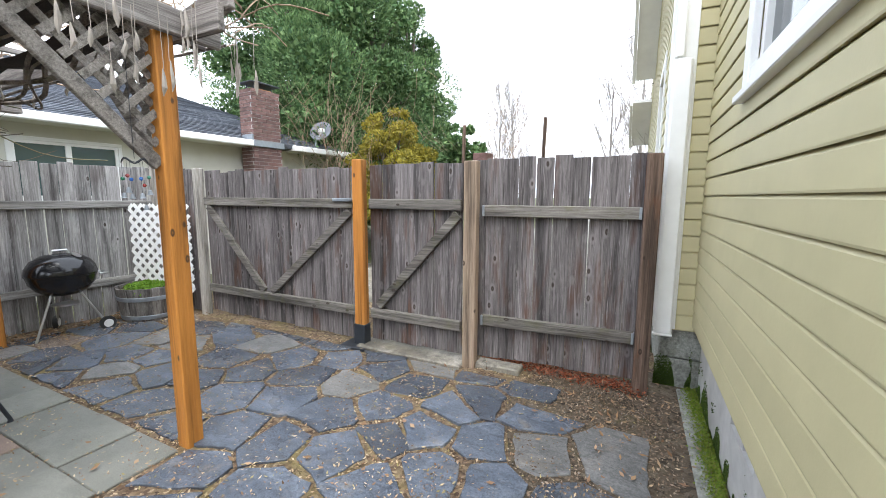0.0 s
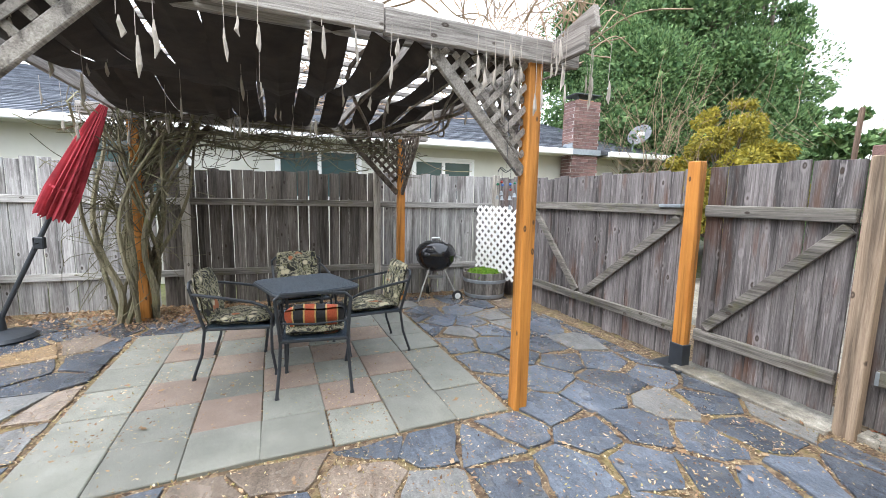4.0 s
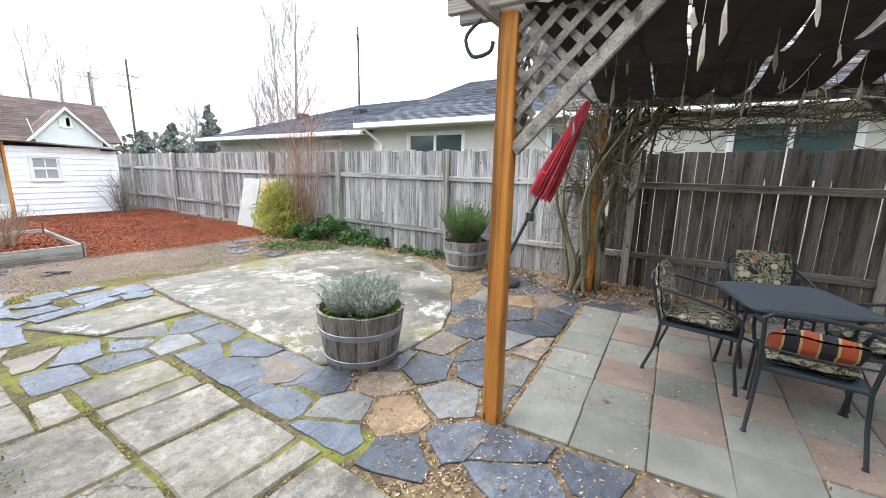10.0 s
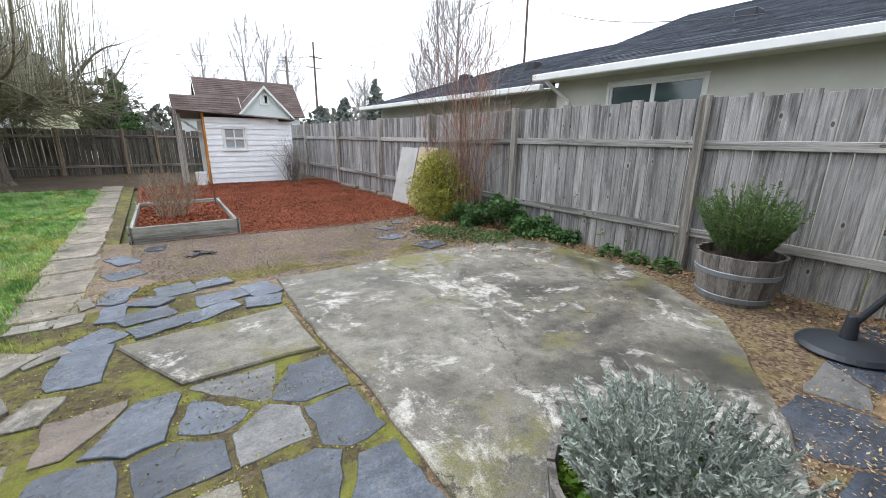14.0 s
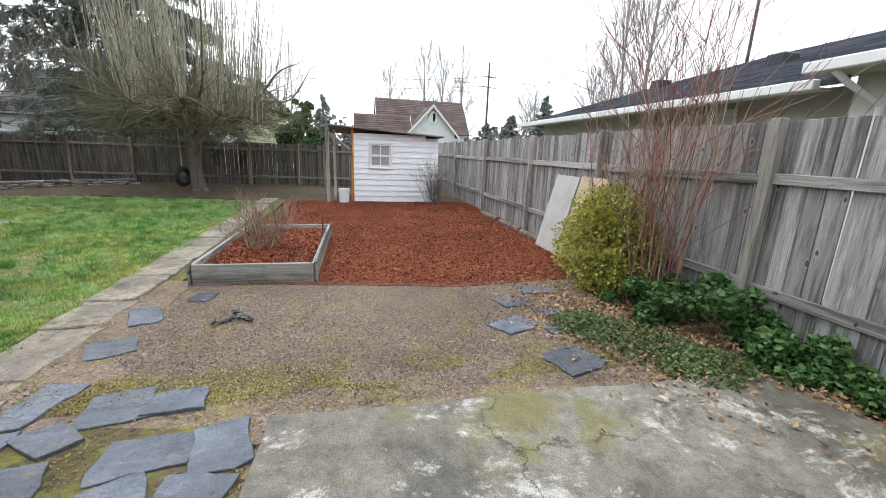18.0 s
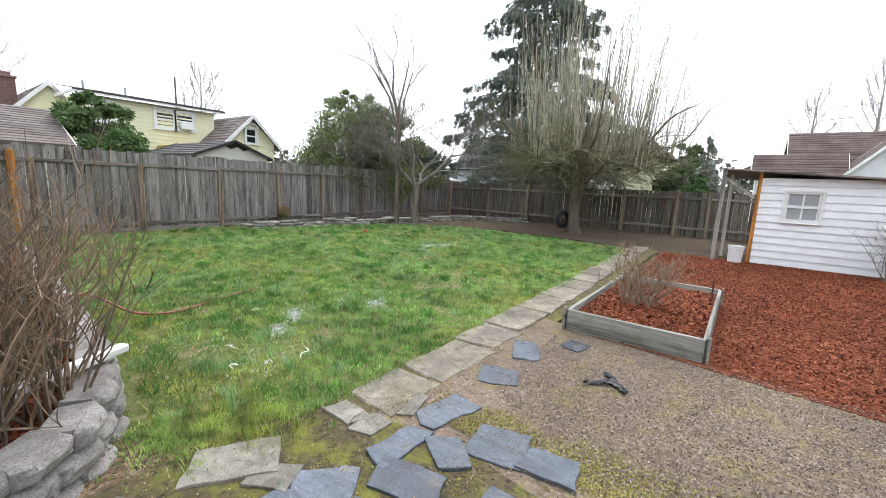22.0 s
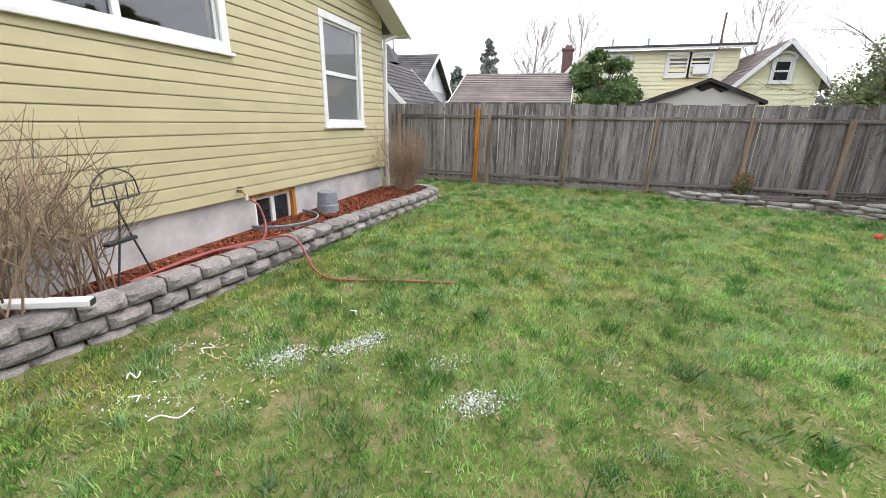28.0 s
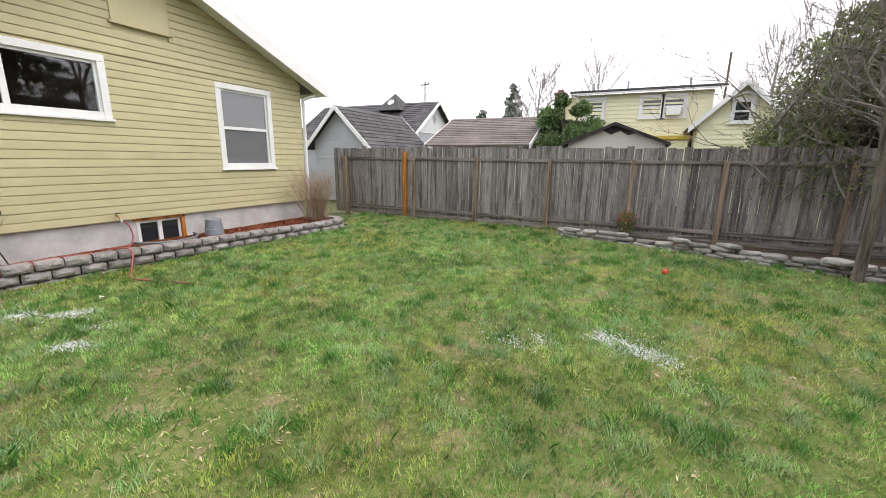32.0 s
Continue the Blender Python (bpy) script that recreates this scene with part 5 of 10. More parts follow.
# ---- patio furniture ----
table = thing("patio_table", (-2.28, 0.77, 0.028), "square dark slate-blue metal mesh patio table on slim legs", "table", rz=21)
tp = []
for cx, cy, a0 in ((0.25, 0.25, 0), (-0.25, 0.25, 90), (-0.25, -0.25, 180), (0.25, -0.25, 270)):
    for k in range(7):
        a = radians(a0 + 15 * k)
        tp.append((cx + 0.12 * math.cos(a), cy + 0.12 * math.sin(a)))
M_tabletop = plain("slate_blue_table_coating", (0.032, 0.05, 0.072), 0.4, 0.1, vary=0.25, scale=8, bumps=0.5, grain=260)
part("tabletop", Geo().prism(tp, 0.665, 0.682, 0.006), M_tabletop, table, "slate-blue perforated top")
part("rim", Geo().tube([(x * 1.01, y * 1.01, 0.664) for x, y in tp] + [(tp[0][0] * 1.01, tp[0][1] * 1.01, 0.664)], 0.013, 8, False), M_iron, table)
for sx in (1, -1):
    for sy in (1, -1):
        part("leg", Geo().tube([(0.27 * sx, 0.27 * sy, 0.66), (0.25 * sx, 0.25 * sy, 0.4), (0.29 * sx, 0.29 * sy, 0.02), (0.29 * sx, 0.29 * sy, 0.0)], [0.013, 0.013, 0.013, 0.018], 8), M_iron, table)
part("stretcher", Geo().tube([(0.26, 0.26, 0.3), (0, 0, 0.24), (-0.26, -0.26, 0.3)], 0.009, 6).tube([(0.26, -0.26, 0.3), (0, 0, 0.25), (-0.26, 0.26, 0.3)], 0.009, 6), M_iron, table)


def iron_chair(at, rz):
    c = thing("patio_chair", (at[0], at[1], 0.028), "dark iron patio chair with curved arms and a mesh seat", "chair", "chairs round the patio table", rz=rz)
    M_meshp = M_tabletop
    part("seat", Geo().box((-0.24, -0.24, 0.395), (0.24, 0.24, 0.41), 0.005), M_meshp, c, "dark metal mesh seat")
    part("seat_frame", Geo().tube([(0.25, -0.25, 0.4), (0.25, 0.25, 0.4), (-0.25, 0.24, 0.4), (-0.25, -0.24, 0.4), (0.25, -0.25, 0.4)], 0.012, 8, False), M_iron, c)
    part("back_frame", Geo().tube([(-0.24, -0.24, 0.38), (-0.295, -0.25, 0.58), (-0.335, -0.26, 0.74), (-0.345, -0.22, 0.775), (-0.35, 0.0, 0.785), (-0.345, 0.22, 0.775), (-0.335, 0.26, 0.74), (-0.295, 0.25, 0.58), (-0.24, 0.24, 0.38)], 0.013, 8), M_iron, c)
    part("back_bar", Geo().tube([(-0.285, -0.25, 0.55), (-0.27, 0, 0.53), (-0.285, 0.25, 0.55)], 0.008, 6), M_iron, c)
    for s in (1, -1):
        part("arm", Geo().tube([(-0.32, 0.255 * s, 0.69), (-0.1, 0.275 * s, 0.66), (0.12, 0.285 * s, 0.62), (0.22, 0.285 * s, 0.58), (0.262, 0.28 * s, 0.5), (0.255, 0.265 * s, 0.4)], 0.012, 8), M_iron, c)
        part("leg", Geo().tube([(0.25, 0.255 * s, 0.4), (0.25, 0.26 * s, 0.2), (0.28, 0.265 * s, 0.02), (0.28, 0.265 * s, 0.0)], [0.012, 0.012, 0.012, 0.018], 8), M_iron, c)
        part("leg", Geo().tube([(-0.245, 0.24 * s, 0.4), (-0.27, 0.25 * s, 0.2), (-0.33, 0.265 * s, 0.02), (-0.33, 0.265 * s, 0.0)], [0.012, 0.012, 0.012, 0.018], 8), M_iron, c)
    return c


chair = iron_chair((-1.76, 0.84), 177)
CH = [((-2.19, 0.27), 85, True), ((-2.34, 1.34), -82, True), ((-2.98, 0.72), 10, True)]
for at, rz, _ in CH:
    copy_thing(chair, pose(at[0], at[1], 0.028, 0, 0, rz))


def floral(name):
    m, t, b = nodes_of(name)
    v = coords(t, (1, 1, 1))
    vo = t.nodes.new("ShaderNodeTexVoronoi")
    vo.inputs["Scale"].default_value = 9.0
    t.links.new(v, vo.inputs["Vector"])
    n = noise_of(t, v, 14, 3, 0.6, 1.5)
    c = ramp(t, n, [(0.42, (0.022, 0.022, 0.022)), (0.47, (0.16, 0.155, 0.08)), (0.53, (0.40, 0.37, 0.27)), (0.6, (0.06, 0.06, 0.05))])
    c = mix(t, ramp(t, vo.outputs["Distance"], [(0.20, grey(1)), (0.32, grey(0))]), c, (0.60, 0.54, 0.38))
    n2 = noise_of(t, v, 5, 2)
    c = mix(t, ramp(t, n2, [(0.68, grey(0)), (0.71, grey(1))]), c, (0.40, 0.15, 0.07))
    t.links.new(c, b.inputs["Base Color"])
    b.inputs["Roughness"].default_value = 0.9
    bump(t, b, noise_of(t, v, 200, 2), 0.2, 0.002)
    return m


def striped(name):
    m, t, b = nodes_of(name)
    tc = t.nodes.new("ShaderNodeTexCoord")
    sp = t.nodes.new("ShaderNodeSeparateXYZ")
    t.links.new(tc.outputs["Object"], sp.inputs[0])
    mo = t.nodes.new("ShaderNodeMath")
    mo.operation = 'MULTIPLY'
    mo.inputs[1].default_value = 6.2
    t.links.new(sp.outputs[1], mo.inputs[0])
    fr = t.nodes.new("ShaderNodeMath")
    fr.operation = 'FRACT'
    t.links.new(mo.outputs[0], fr.inputs[0])
    c = ramp(t, fr.outputs[0], [(0.0, (0.42, 0.085, 0.035)), (0.42, (0.42, 0.085, 0.035)), (0.43, (0.5, 0.36, 0.14)), (0.5, (0.5, 0.36, 0.14)), (0.51, (0.025, 0.025, 0.028)), (0.92, (0.025, 0.025, 0.028)), (0.93, (0.5, 0.36, 0.14))])
    for e in c.node.color_ramp.elements:
        pass
    c.node.color_ramp.interpolation = 'CONSTANT'
    wv = noise_of(t, coords(t, (1, 1, 1)), 150, 2)
    c = mix(t, 1.0, c, ramp(t, wv, [(0.3, grey(0.7)), (0.7, grey(1.3))]), 'MULTIPLY')
    t.links.new(c, b.inputs["Base Color"])
    b.inputs["Roughness"].default_value = 0.95
    return m


M_floral, M_stripe = floral("floral_cushion_cloth"), striped("red_black_striped_cloth")


def cushion(w, d, t, n=10):
    """A stuffed square cushion lying flat about its centre."""
    g = Geo()
    vs, fs = [], []
    for s in (1, -1):
        for i in range(n + 1):
            for j in range(n + 1):
                u, v = 2 * i / n - 1, 2 * j / n - 1
                h = max(0.0, (1 - u ** 4) * (1 - v ** 4)) ** 0.5
                k = 1 - 0.06 * (u * u * v * v) - 0.04 * (1 - h)
                vs.append((u * w / 2 * k, v * d / 2 * k, s * (0.006 + h * t / 2) + 0.006 * math.sin(7 * u + 5 * v)))
    m_ = (n + 1) ** 2
    for s in range(2):
        for i in range(n):
            for j in range(n):
                a = s * m_ + i * (n + 1) + j
                f = (a, a + n + 1, a + n + 2, a + 1)
                fs.append(f if s == 0 else f[::-1])
    g.add(vs, fs)
    g.smooth = True
    return g


pad = cushion(0.46, 0.46, 0.06)
for k, (at, rz, _) in enumerate(CH):
    base = pose(at[0], at[1], 0.028, 0, 0, rz)
    o = solo("seat_cushion", pad, M_floral, "thin black and cream floral seat cushion on an iron chair", "cushion", "floral cushions")
    o.matrix_basis = base @ pose(0.0, 0, 0.445, 0, 2, 0)
    o = solo("back_cushion", cushion(0.46, 0.46, 0.07), M_floral, "floral back cushion draped over an iron chair", "cushion", "floral cushions")
    o.matrix_basis = base @ pose(-0.275, 0, 0.63, 0, 77, 0)
o = solo("seat_cushion", pad, M_floral, "thin black and cream floral seat cushion on an iron chair", "cushion", "floral cushions")
o.matrix_basis = pose(-1.76, 0.84, 0.028, 0, 0, 177) @ pose(0.02, 0, 0.445)
o = solo("striped_pillow", cushion(0.32, 0.46, 0.12), M_stripe, "red, black and tan striped pillow propped in an iron chair", "pillow")
o.matrix_basis = pose(-1.76, 0.84, 0.028, 0, 0, 177) @ pose(-0.10, 0, 0.535, 0, 38, 0)

# kettle grill
grill = thing("kettle_grill", (-4.08, 2.58, 0.0), "black enamel kettle barbecue on three aluminium legs with two wheels", "barbecue")
g = Geo().lathe([(0.05, 0.44), (0.14, 0.455), (0.22, 0.51), (0.27, 0.58), (0.288, 0.66), (0.292, 0.67), (0.28, 0.66)], 32)
g.smooth = True
part("bowl", g, M_black, grill, "glossy black enamel bowl")
g = Geo().lathe([(0.296, 0.665), (0.298, 0.69), (0.285, 0.75), (0.24, 0.82), (0.16, 0.87), (0.06, 0.89), (0.004, 0.892)], 32)
g.smooth = True
lid = part("lid", g, M_black, grill, "glossy black domed lid")
part("lid_handle", Geo().tube([(0, -0.07, 0.885), (0, -0.06, 0.925), (0, 0.06, 0.925), (0, 0.07, 0.885)], 0.013, 8), M_alu, lid, "pale wooden handle")
part("vent_disc", Geo().lathe([(0.045, 0.0), (0.045, 0.008)], 16, pose(0.12, 0.1, 0.872, -25, 25, 0)), M_alu, lid, "aluminium air vent")
part("side_handle", Geo().tube([(0.12, 0.28, 0.64), (0.1, 0.36, 0.64), (-0.06, 0.36, 0.64), (-0.08, 0.28, 0.64)], 0.014, 8), M_alu, grill, "pale handle")
for a, wheel in ((60, True), (180, True), (-65, False)):
    c_, s_ = math.cos(radians(a)), math.sin(radians(a))
    part("leg", Geo().tube([(0.13 * c_, 0.13 * s_, 0.47), (0.33 * c_, 0.33 * s_, 0.0 if not wheel else 0.075)], 0.012, 8), M_alu, grill, "aluminium tube leg")
    if wheel:
        w = part("wheel", Geo().lathe([(0.075, -0.02), (0.078, -0.01), (0.078, 0.01), (0.075, 0.02)], 20, pose(0.34 * c_, 0.34 * s_, 0.078, 0, 90, 0 if a == 60 else 60)), M_rubber, grill, "black plastic wheel")
        part("hub", Geo().lathe([(0.045, -0.024), (0.045, 0.024)], 16, pose(0.34 * c_, 0.34 * s_, 0.078, 0, 90, 0 if a == 60 else 60)), M_white, w, "white hub")
part("ash_pan", Geo().lathe([(0.11, 0.33), (0.115, 0.35), (0.02, 0.345)], 20), M_alu, grill, "aluminium ash catcher")

# half-barrel planters
M_stave = wood("weathered_oak_staves", (0.095, 0.082, 0.073), (0.29, 0.268, 0.245), 'z', stain=(0.05, 0.04, 0.034), stain_amount=0.5, vary=0.22)
M_plantsoil = litter("potting_soil", [(0.04, 0.03, 0.02), (0.09, 0.06, 0.04), (0.06, 0.05, 0.03)], 50.0)


def barrel(at, label, r0=0.285, r1=0.355, h=0.46, staves=24, rz=0.0):
    th = thing("barrel_planter", (at[0], at[1], at[2]), label, "planter", "half-barrel planters", rz=rz)

    def rad(z):
        s = z / h
        return r0 + (r1 - r0) * (1.25 * s - 0.25 * s * s)
    for k in range(staves):
        a0, a1 = 2 * math.pi * (k + 0.012) / staves, 2 * math.pi * (k + 0.988) / staves
        vs = []
        top = h + U(-0.008, 0.006)
        lv = [0, 0.25, 0.5, 0.75, 1.0]
        for s in lv:
            z = top * s
            for a, dr in ((a0, 0.0), (a1, 0.0), (a1, -0.026), (a0, -0.026)):
                r = rad(z) + dr
                vs.append((r * math.cos(a), r * math.sin(a), z))
        fs = [(3, 2, 1, 0), (16, 17, 18, 19)]
        for i in range(4):
            for q in range(4):
                a, b = i * 4 + q, i * 4 + (q + 1) % 4
                fs.append((a, b, b + 4, a + 4))
        part("stave", Geo().add(vs, fs), M_stave, th)
    for z0, hh in ((0.045, 0.05), (0.27, 0.05)):
        g = Geo().lathe([(rad(z0) + 0.001, z0), (rad(z0) + 0.005, z0 + 0.004), (rad(z0 + hh) + 0.005, z0 + hh - 0.004), (rad(z0 + hh) + 0.001, z0 + hh), (rad(z0 + hh) - 0.004, z0 + hh), (rad(z0) - 0.004, z0)], 48, closed=False)
        g.smooth = False
        part("hoop", g, M_galv, th, "blue-grey steel hoop")
    part("soil", Geo().lathe([(rad(0.1) - 0.03, 0.08), (rad(0.36) - 0.028, 0.38), (0.12, 0.41), (0.01, 0.415)], 32), M_plantsoil, th, "dark potting soil")
    return th


barrel((-0.79, -2.05, 0.01), "weathered oak half-barrel planter holding grey lavender", rz=10)
barrel((-3.98, -2.98, 0.0), "weathered oak half-barrel planter holding rosemary by the fence", rz=40)
barrel((-4.02, 3.36, 0.0), "mossy oak half-barrel planter below a white lattice", 0.29, 0.34, 0.42, rz=70)

# white lattice trellis
M_plastic = plain("white_plastic_lattice", (0.80, 0.80, 0.79), 0.4, vary=0.04, bumps=0.0)
lat = thing("white_lattice", (-4.38, 3.36, 0.30), "white plastic diamond lattice panel standing in a barrel planter", "trellis", rz=22)
LW, LH, sp = 0.84, 1.10, 0.092
for s in (1, -1):
    k = -12
    while k < 14:
        c0 = k * sp * 1.414
        pts = []
        for q in range(81):
            x = LW * q / 80
            z = c0 + s * x
            if 0.0 <= z <= LH:
                pts.append((x, z))
        if len(pts) > 3:
            (x0, z0), (x1, z1) = pts[0], pts[-1]
            part("lath", Geo().beam((x0, 0.004 * s, z0), (x1, 0.004 * s, z1), 0.042, 0.006, 0.0, (0, 1, 0)), M_plastic, lat)
        k += 1

# wind chime
chime = thing("wind_chime", (-0.86, 2.03, 1.14), "hanging wind chime of dark wire with glass drops and small bells", "wind chime")
part("hanger", Geo().tube([(0, 0, 0.56), (0, 0, 1.26)], 0.0015, 4).tube([(0.055 * math.cos(a / 4), 0.055 * math.sin(a / 4), 0.55 + 0.012 * math.sin(a)) for a in range(26)], 0.003, 5), M_iron, chime, "dark curled wire ring")
for k in range(6):
    a = k * 1.047
    x, y, L = 0.055 * math.cos(a), 0.055 * math.sin(a), U(0.1, 0.26)
    part("string", Geo().tube([(x, y, 0.55), (x, y, 0.55 - L)], 0.001, 4), M_iron, chime)
    part("bell", Geo().lathe([(0.003, 0.022), (0.008, 0.016), (0.011, 0.0), (0.015, -0.006)], 10, Matrix.Translation((x, y, 0.55 - L))), M_galv, chime, "small metal bell")
    part("glass_drop", Geo().ball((x, y, 0.55 - L * 0.5), 0.010, 8), (glass("blue_drop", (0.02, 0.1, 0.35)), glass("green_drop", (0.02, 0.14, 0.08)), glass("red_drop", (0.2, 0.015, 0.012)))[k % 3], chime, "coloured glass drop")

# closed parasol on its stand
M_red = plain("faded_red_canvas", (0.36, 0.035, 0.05), 0.85, vary=0.25, scale=9, bumps=0.3, grain=120)
par = thing("parasol", (-3.48, -2.1, 0.02), "closed red garden parasol leaning on a dark pole", "parasol")
part("base", Geo().lathe([(0.26, 0.0), (0.275, 0.02), (0.25, 0.05), (0.12, 0.085), (0.05, 0.1), (0.035, 0.26), (0.03, 0.27)], 32), M_iron, par, "round black base")
ax0, ax1 = Vector((0, 0, 0.15)), Vector((0.0, 0.98, 2.3))
part("pole", Geo().tube([ax0 * 0 + Vector((0, -0.02, 0.14)), ax1], 0.022, 10), M_iron, par, "dark tilting pole")
part("crank", Geo().box((-0.03, 0.33, 0.9), (0.03, 0.42, 1.02), 0.01).tube([(0.03, 0.38, 0.96), (0.1, 0.38, 0.96), (0.1, 0.38, 1.02)], 0.008, 6), M_iron, par)
dirv = (ax1 - ax0).normalized()
ca = ax0 + dirv * 1.18
cb = ax1 + dirv * 0.03
side_a = dirv.cross(Vector((1, 0, 0))).normalized()
side_b = dirv.cross(side_a)
g = Geo()
vs, fs = [], []
N, R = 96, 9
for i in range(R + 1):
    s = i / R
    p = ca.lerp(cb, s)
    r = (0.115 * (1 - s) ** 0.75 + 0.03) * (0.84 + 0.16 * min(1.0, s / 0.2))
    for k in range(N):
        a = 2 * math.pi * k / N
        rr = r * (1 + 0.11 * math.cos(8 * a + s) * (1 - 0.5 * s) + 0.13 * math.cos(19 * a + 2 * s) + 0.05 * math.cos(31 * a - s))
        off = 0.018 * math.cos(19 * a) if i == 0 else 0
        vs.append(tuple(p + side_a * rr * math.cos(a) + side_b * rr * math.sin(a) - dirv * off))
for i in range(R):
    for k in range(N):
        a, b = i * N + k, i * N + (k + 1) % N
        fs.append((a, b, b + N, a + N))
fs.append(tuple(R * N + k for k in range(N)))
g.add(vs, fs)
part("canopy", g, M_red, par, "folded faded red canopy")
part("strap", Geo().lathe([(0.124, -0.012), (0.127, 0.0), (0.124, 0.012)], 24, Matrix.Translation(ca.lerp(cb, 0.25)) @ dirv.to_track_quat('Z', 'Y').to_matrix().to_4x4(), closed=False), M_red, par)

# ---- vegetable side ----
M_bedwood = wood("grey_green_bed_planks", (0.19, 0.185, 0.165), (0.40, 0.39, 0.355), 'x', stain_amount=0.25, vary=0.1, moss=0.25)
M_bedwood_y = wood("grey_green_bed_planks_y", (0.19, 0.185, 0.165), (0.40, 0.39, 0.355), 'y', stain_amount=0.25, vary=0.1, moss=0.25)
bed = thing("raised_bed", (0.03, -9.5, 0), "low raised bed of weathered grey planks filled with red mulch", "raised bed", rz=-1)
bx, by, bh = 0.63, 1.22, 0.24
for y in (by, -by):
    part("plank", Geo().box((-bx, y - 0.02, 0), (bx, y + 0.02, bh), 0.005), M_bedwood, bed)
for x in (bx, -bx):
    part("plank", Geo().box((x - 0.02, -by + 0.022, 0), (x + 0.02, by - 0.022, bh), 0.005), M_bedwood_y, bed)
for sx in (1, -1):
    for sy in (1, -1):
        part("corner_stake", Geo().box((sx * bx - 0.045 if sx < 0 else bx + 0.021, sy * (by + 0.0) - 0.03, 0), (sx * bx - 0.021 if sx < 0 else bx + 0.045, sy * by + 0.03, bh + 0.02), 0.004), M_bedwood_y, bed)
part("fill", Geo().box((-bx + 0.022, -by + 0.022, 0.0), (bx - 0.022, by - 0.022, 0.17)), M_mulch, bed, "red-brown bark mulch")
part("stake", Geo().box((-bx + 0.06, -by + 0.4, 0.1), (-bx + 0.085, -by + 0.425, 0.42), 0.003), M_rust, bed)
# rag on the gravel
g = Geo()
vs, fs = [], []
for (x0, y0, x1, y1, w0, w1) in ((-0.14, 0.0, 0.18, 0.05, 0.05, 0.07), (0.02, 0.02, 0.06, -0.24, 0.07, 0.03)):
    b0 = len(vs)
    for i in range(15):
        s = i / 14
        w = w0 + (w1 - w0) * s
        dx, dy = x1 - x0, y1 - y0
        L = math.hypot(dx, dy)
        for j in range(5):
            u = (j / 4 - 0.5) * w * U(0.7, 1.2)
            vs.append((x0 + dx * s - dy / L * u + U(-0.008, 0.008), y0 + dy * s + dx / L * u + U(-0.008, 0.008), 0.012 + 0.02 * abs(math.sin(5 * s + 2.4 * j)) + U(0, 0.008)))
    for i in range(14):
        for j in range(4):
            a = b0 + i * 5 + j
            fs.append((a, a + 1, a + 6, a + 5))
m_ = len(vs)
g.add(vs + [(x, y, z - 0.004) for x, y, z in vs], fs + [tuple(k + m_ for k in f[::-1]) for f in fs])
solo("black_rag", g, plain("black_plastic_rag", (0.012, 0.012, 0.015), 0.35, bumps=0.4, grain=40), "crumpled strip of black landscape plastic lying on the gravel", "plastic scrap", at=(-0.02, -7.3, 0.012), rz=120)
# boards against the fence
M_ply = plain("grey_painted_board", (0.42, 0.41, 0.39), 0.7, vary=0.12, scale=4)
M_ply2 = plain("tan_plywood", (0.46, 0.36, 0.25), 0.7, vary=0.12, scale=4)
for y0, y1, h, mt, lb in ((-9.95, -9.25, 1.22, M_ply, "grey painted board leaning on the fence"), (-9.2, -8.5, 1.24, M_ply2, "tan plywood board leaning on the fence")):
    solo("leaning_board", Geo().add([(-4.1, y0, 0.0), (-4.1, y1, 0.0), (-4.40, y1, h), (-4.40, y0, h), (-4.12, y0, 0.0), (-4.12, y1, 0.0), (-4.42, y1, h), (-4.42, y0, h)], [(0, 1, 2, 3), (7, 6, 5, 4), (0, 4, 5, 1), (2, 6, 7, 3), (1, 5, 6, 2), (3, 7, 4, 0)]), mt, lb, "board")
for y in (-10.4, -11.6, -12.9):
    solo("edging_log", Geo().tube([(-4.25, y - 0.5, 0.05), (-4.23, y, 0.06), (-4.28, y + 0.55, 0.05)], 0.06, 8), M_bark, "dark split log edging along the mulch", "log", "edging logs")
bucket = thing("white_bucket", (-0.78, -15.42, 0.02), "white plastic bucket standing beside the shed", "bucket")
part("pail", Geo().lathe([(0.13, 0.0), (0.15, 0.36), (0.16, 0.365), (0.16, 0.38), (0.14, 0.375), (0.12, 0.03)], 24), M_plastic, bucket)
part("rim", Geo().lathe([(0.152, 0.31), (0.16, 0.315), (0.16, 0.33), (0.152, 0.335)], 24, closed=False), M_plastic, bucket)

# ---- block wall, hose and other things along the house ----
M_cblock = stone("split_face_block", (0.15, 0.135, 0.125), (0.33, 0.305, 0.285), (0.8, 0.95), 7.0, vary=0.16, speck=95, moss=0.25, green=(0.13, 0.115, 0.08))
rw = thing("block_wall", (0, 0, 0), "low curved retaining wall of rough split-face concrete blocks", "retaining wall", kind="structure")
line = [Vector(p) for p in ((1.50, -3.4), (1.50, -4.0), (1.60, -4.35), (1.80, -4.6), (2.15, -4.78), (2.7, -4.92), (3.6, -5.02), (5.0, -5.14), (6.6, -5.28), (8.2, -5.45), (8.75, -5.42), (9.05, -5.2), (9.15, -4.9), (9.1, -4.5))]
seg = [0.0]
for a, b in zip(line[:-1], line[1:]):
    seg.append(seg[-1] + (b - a).length)


def on_line(s):
    s = max(0.0, min(s, seg[-1] - 1e-4))
    for k in range(len(line) - 1):
        if seg[k] <= s <= seg[k + 1]:
            u = (s - seg[k]) / (seg[k + 1] - seg[k])
            d = (line[k + 1] - line[k]).normalized()
            return line[k].lerp(line[k + 1], u), math.atan2(d.y, d.x)


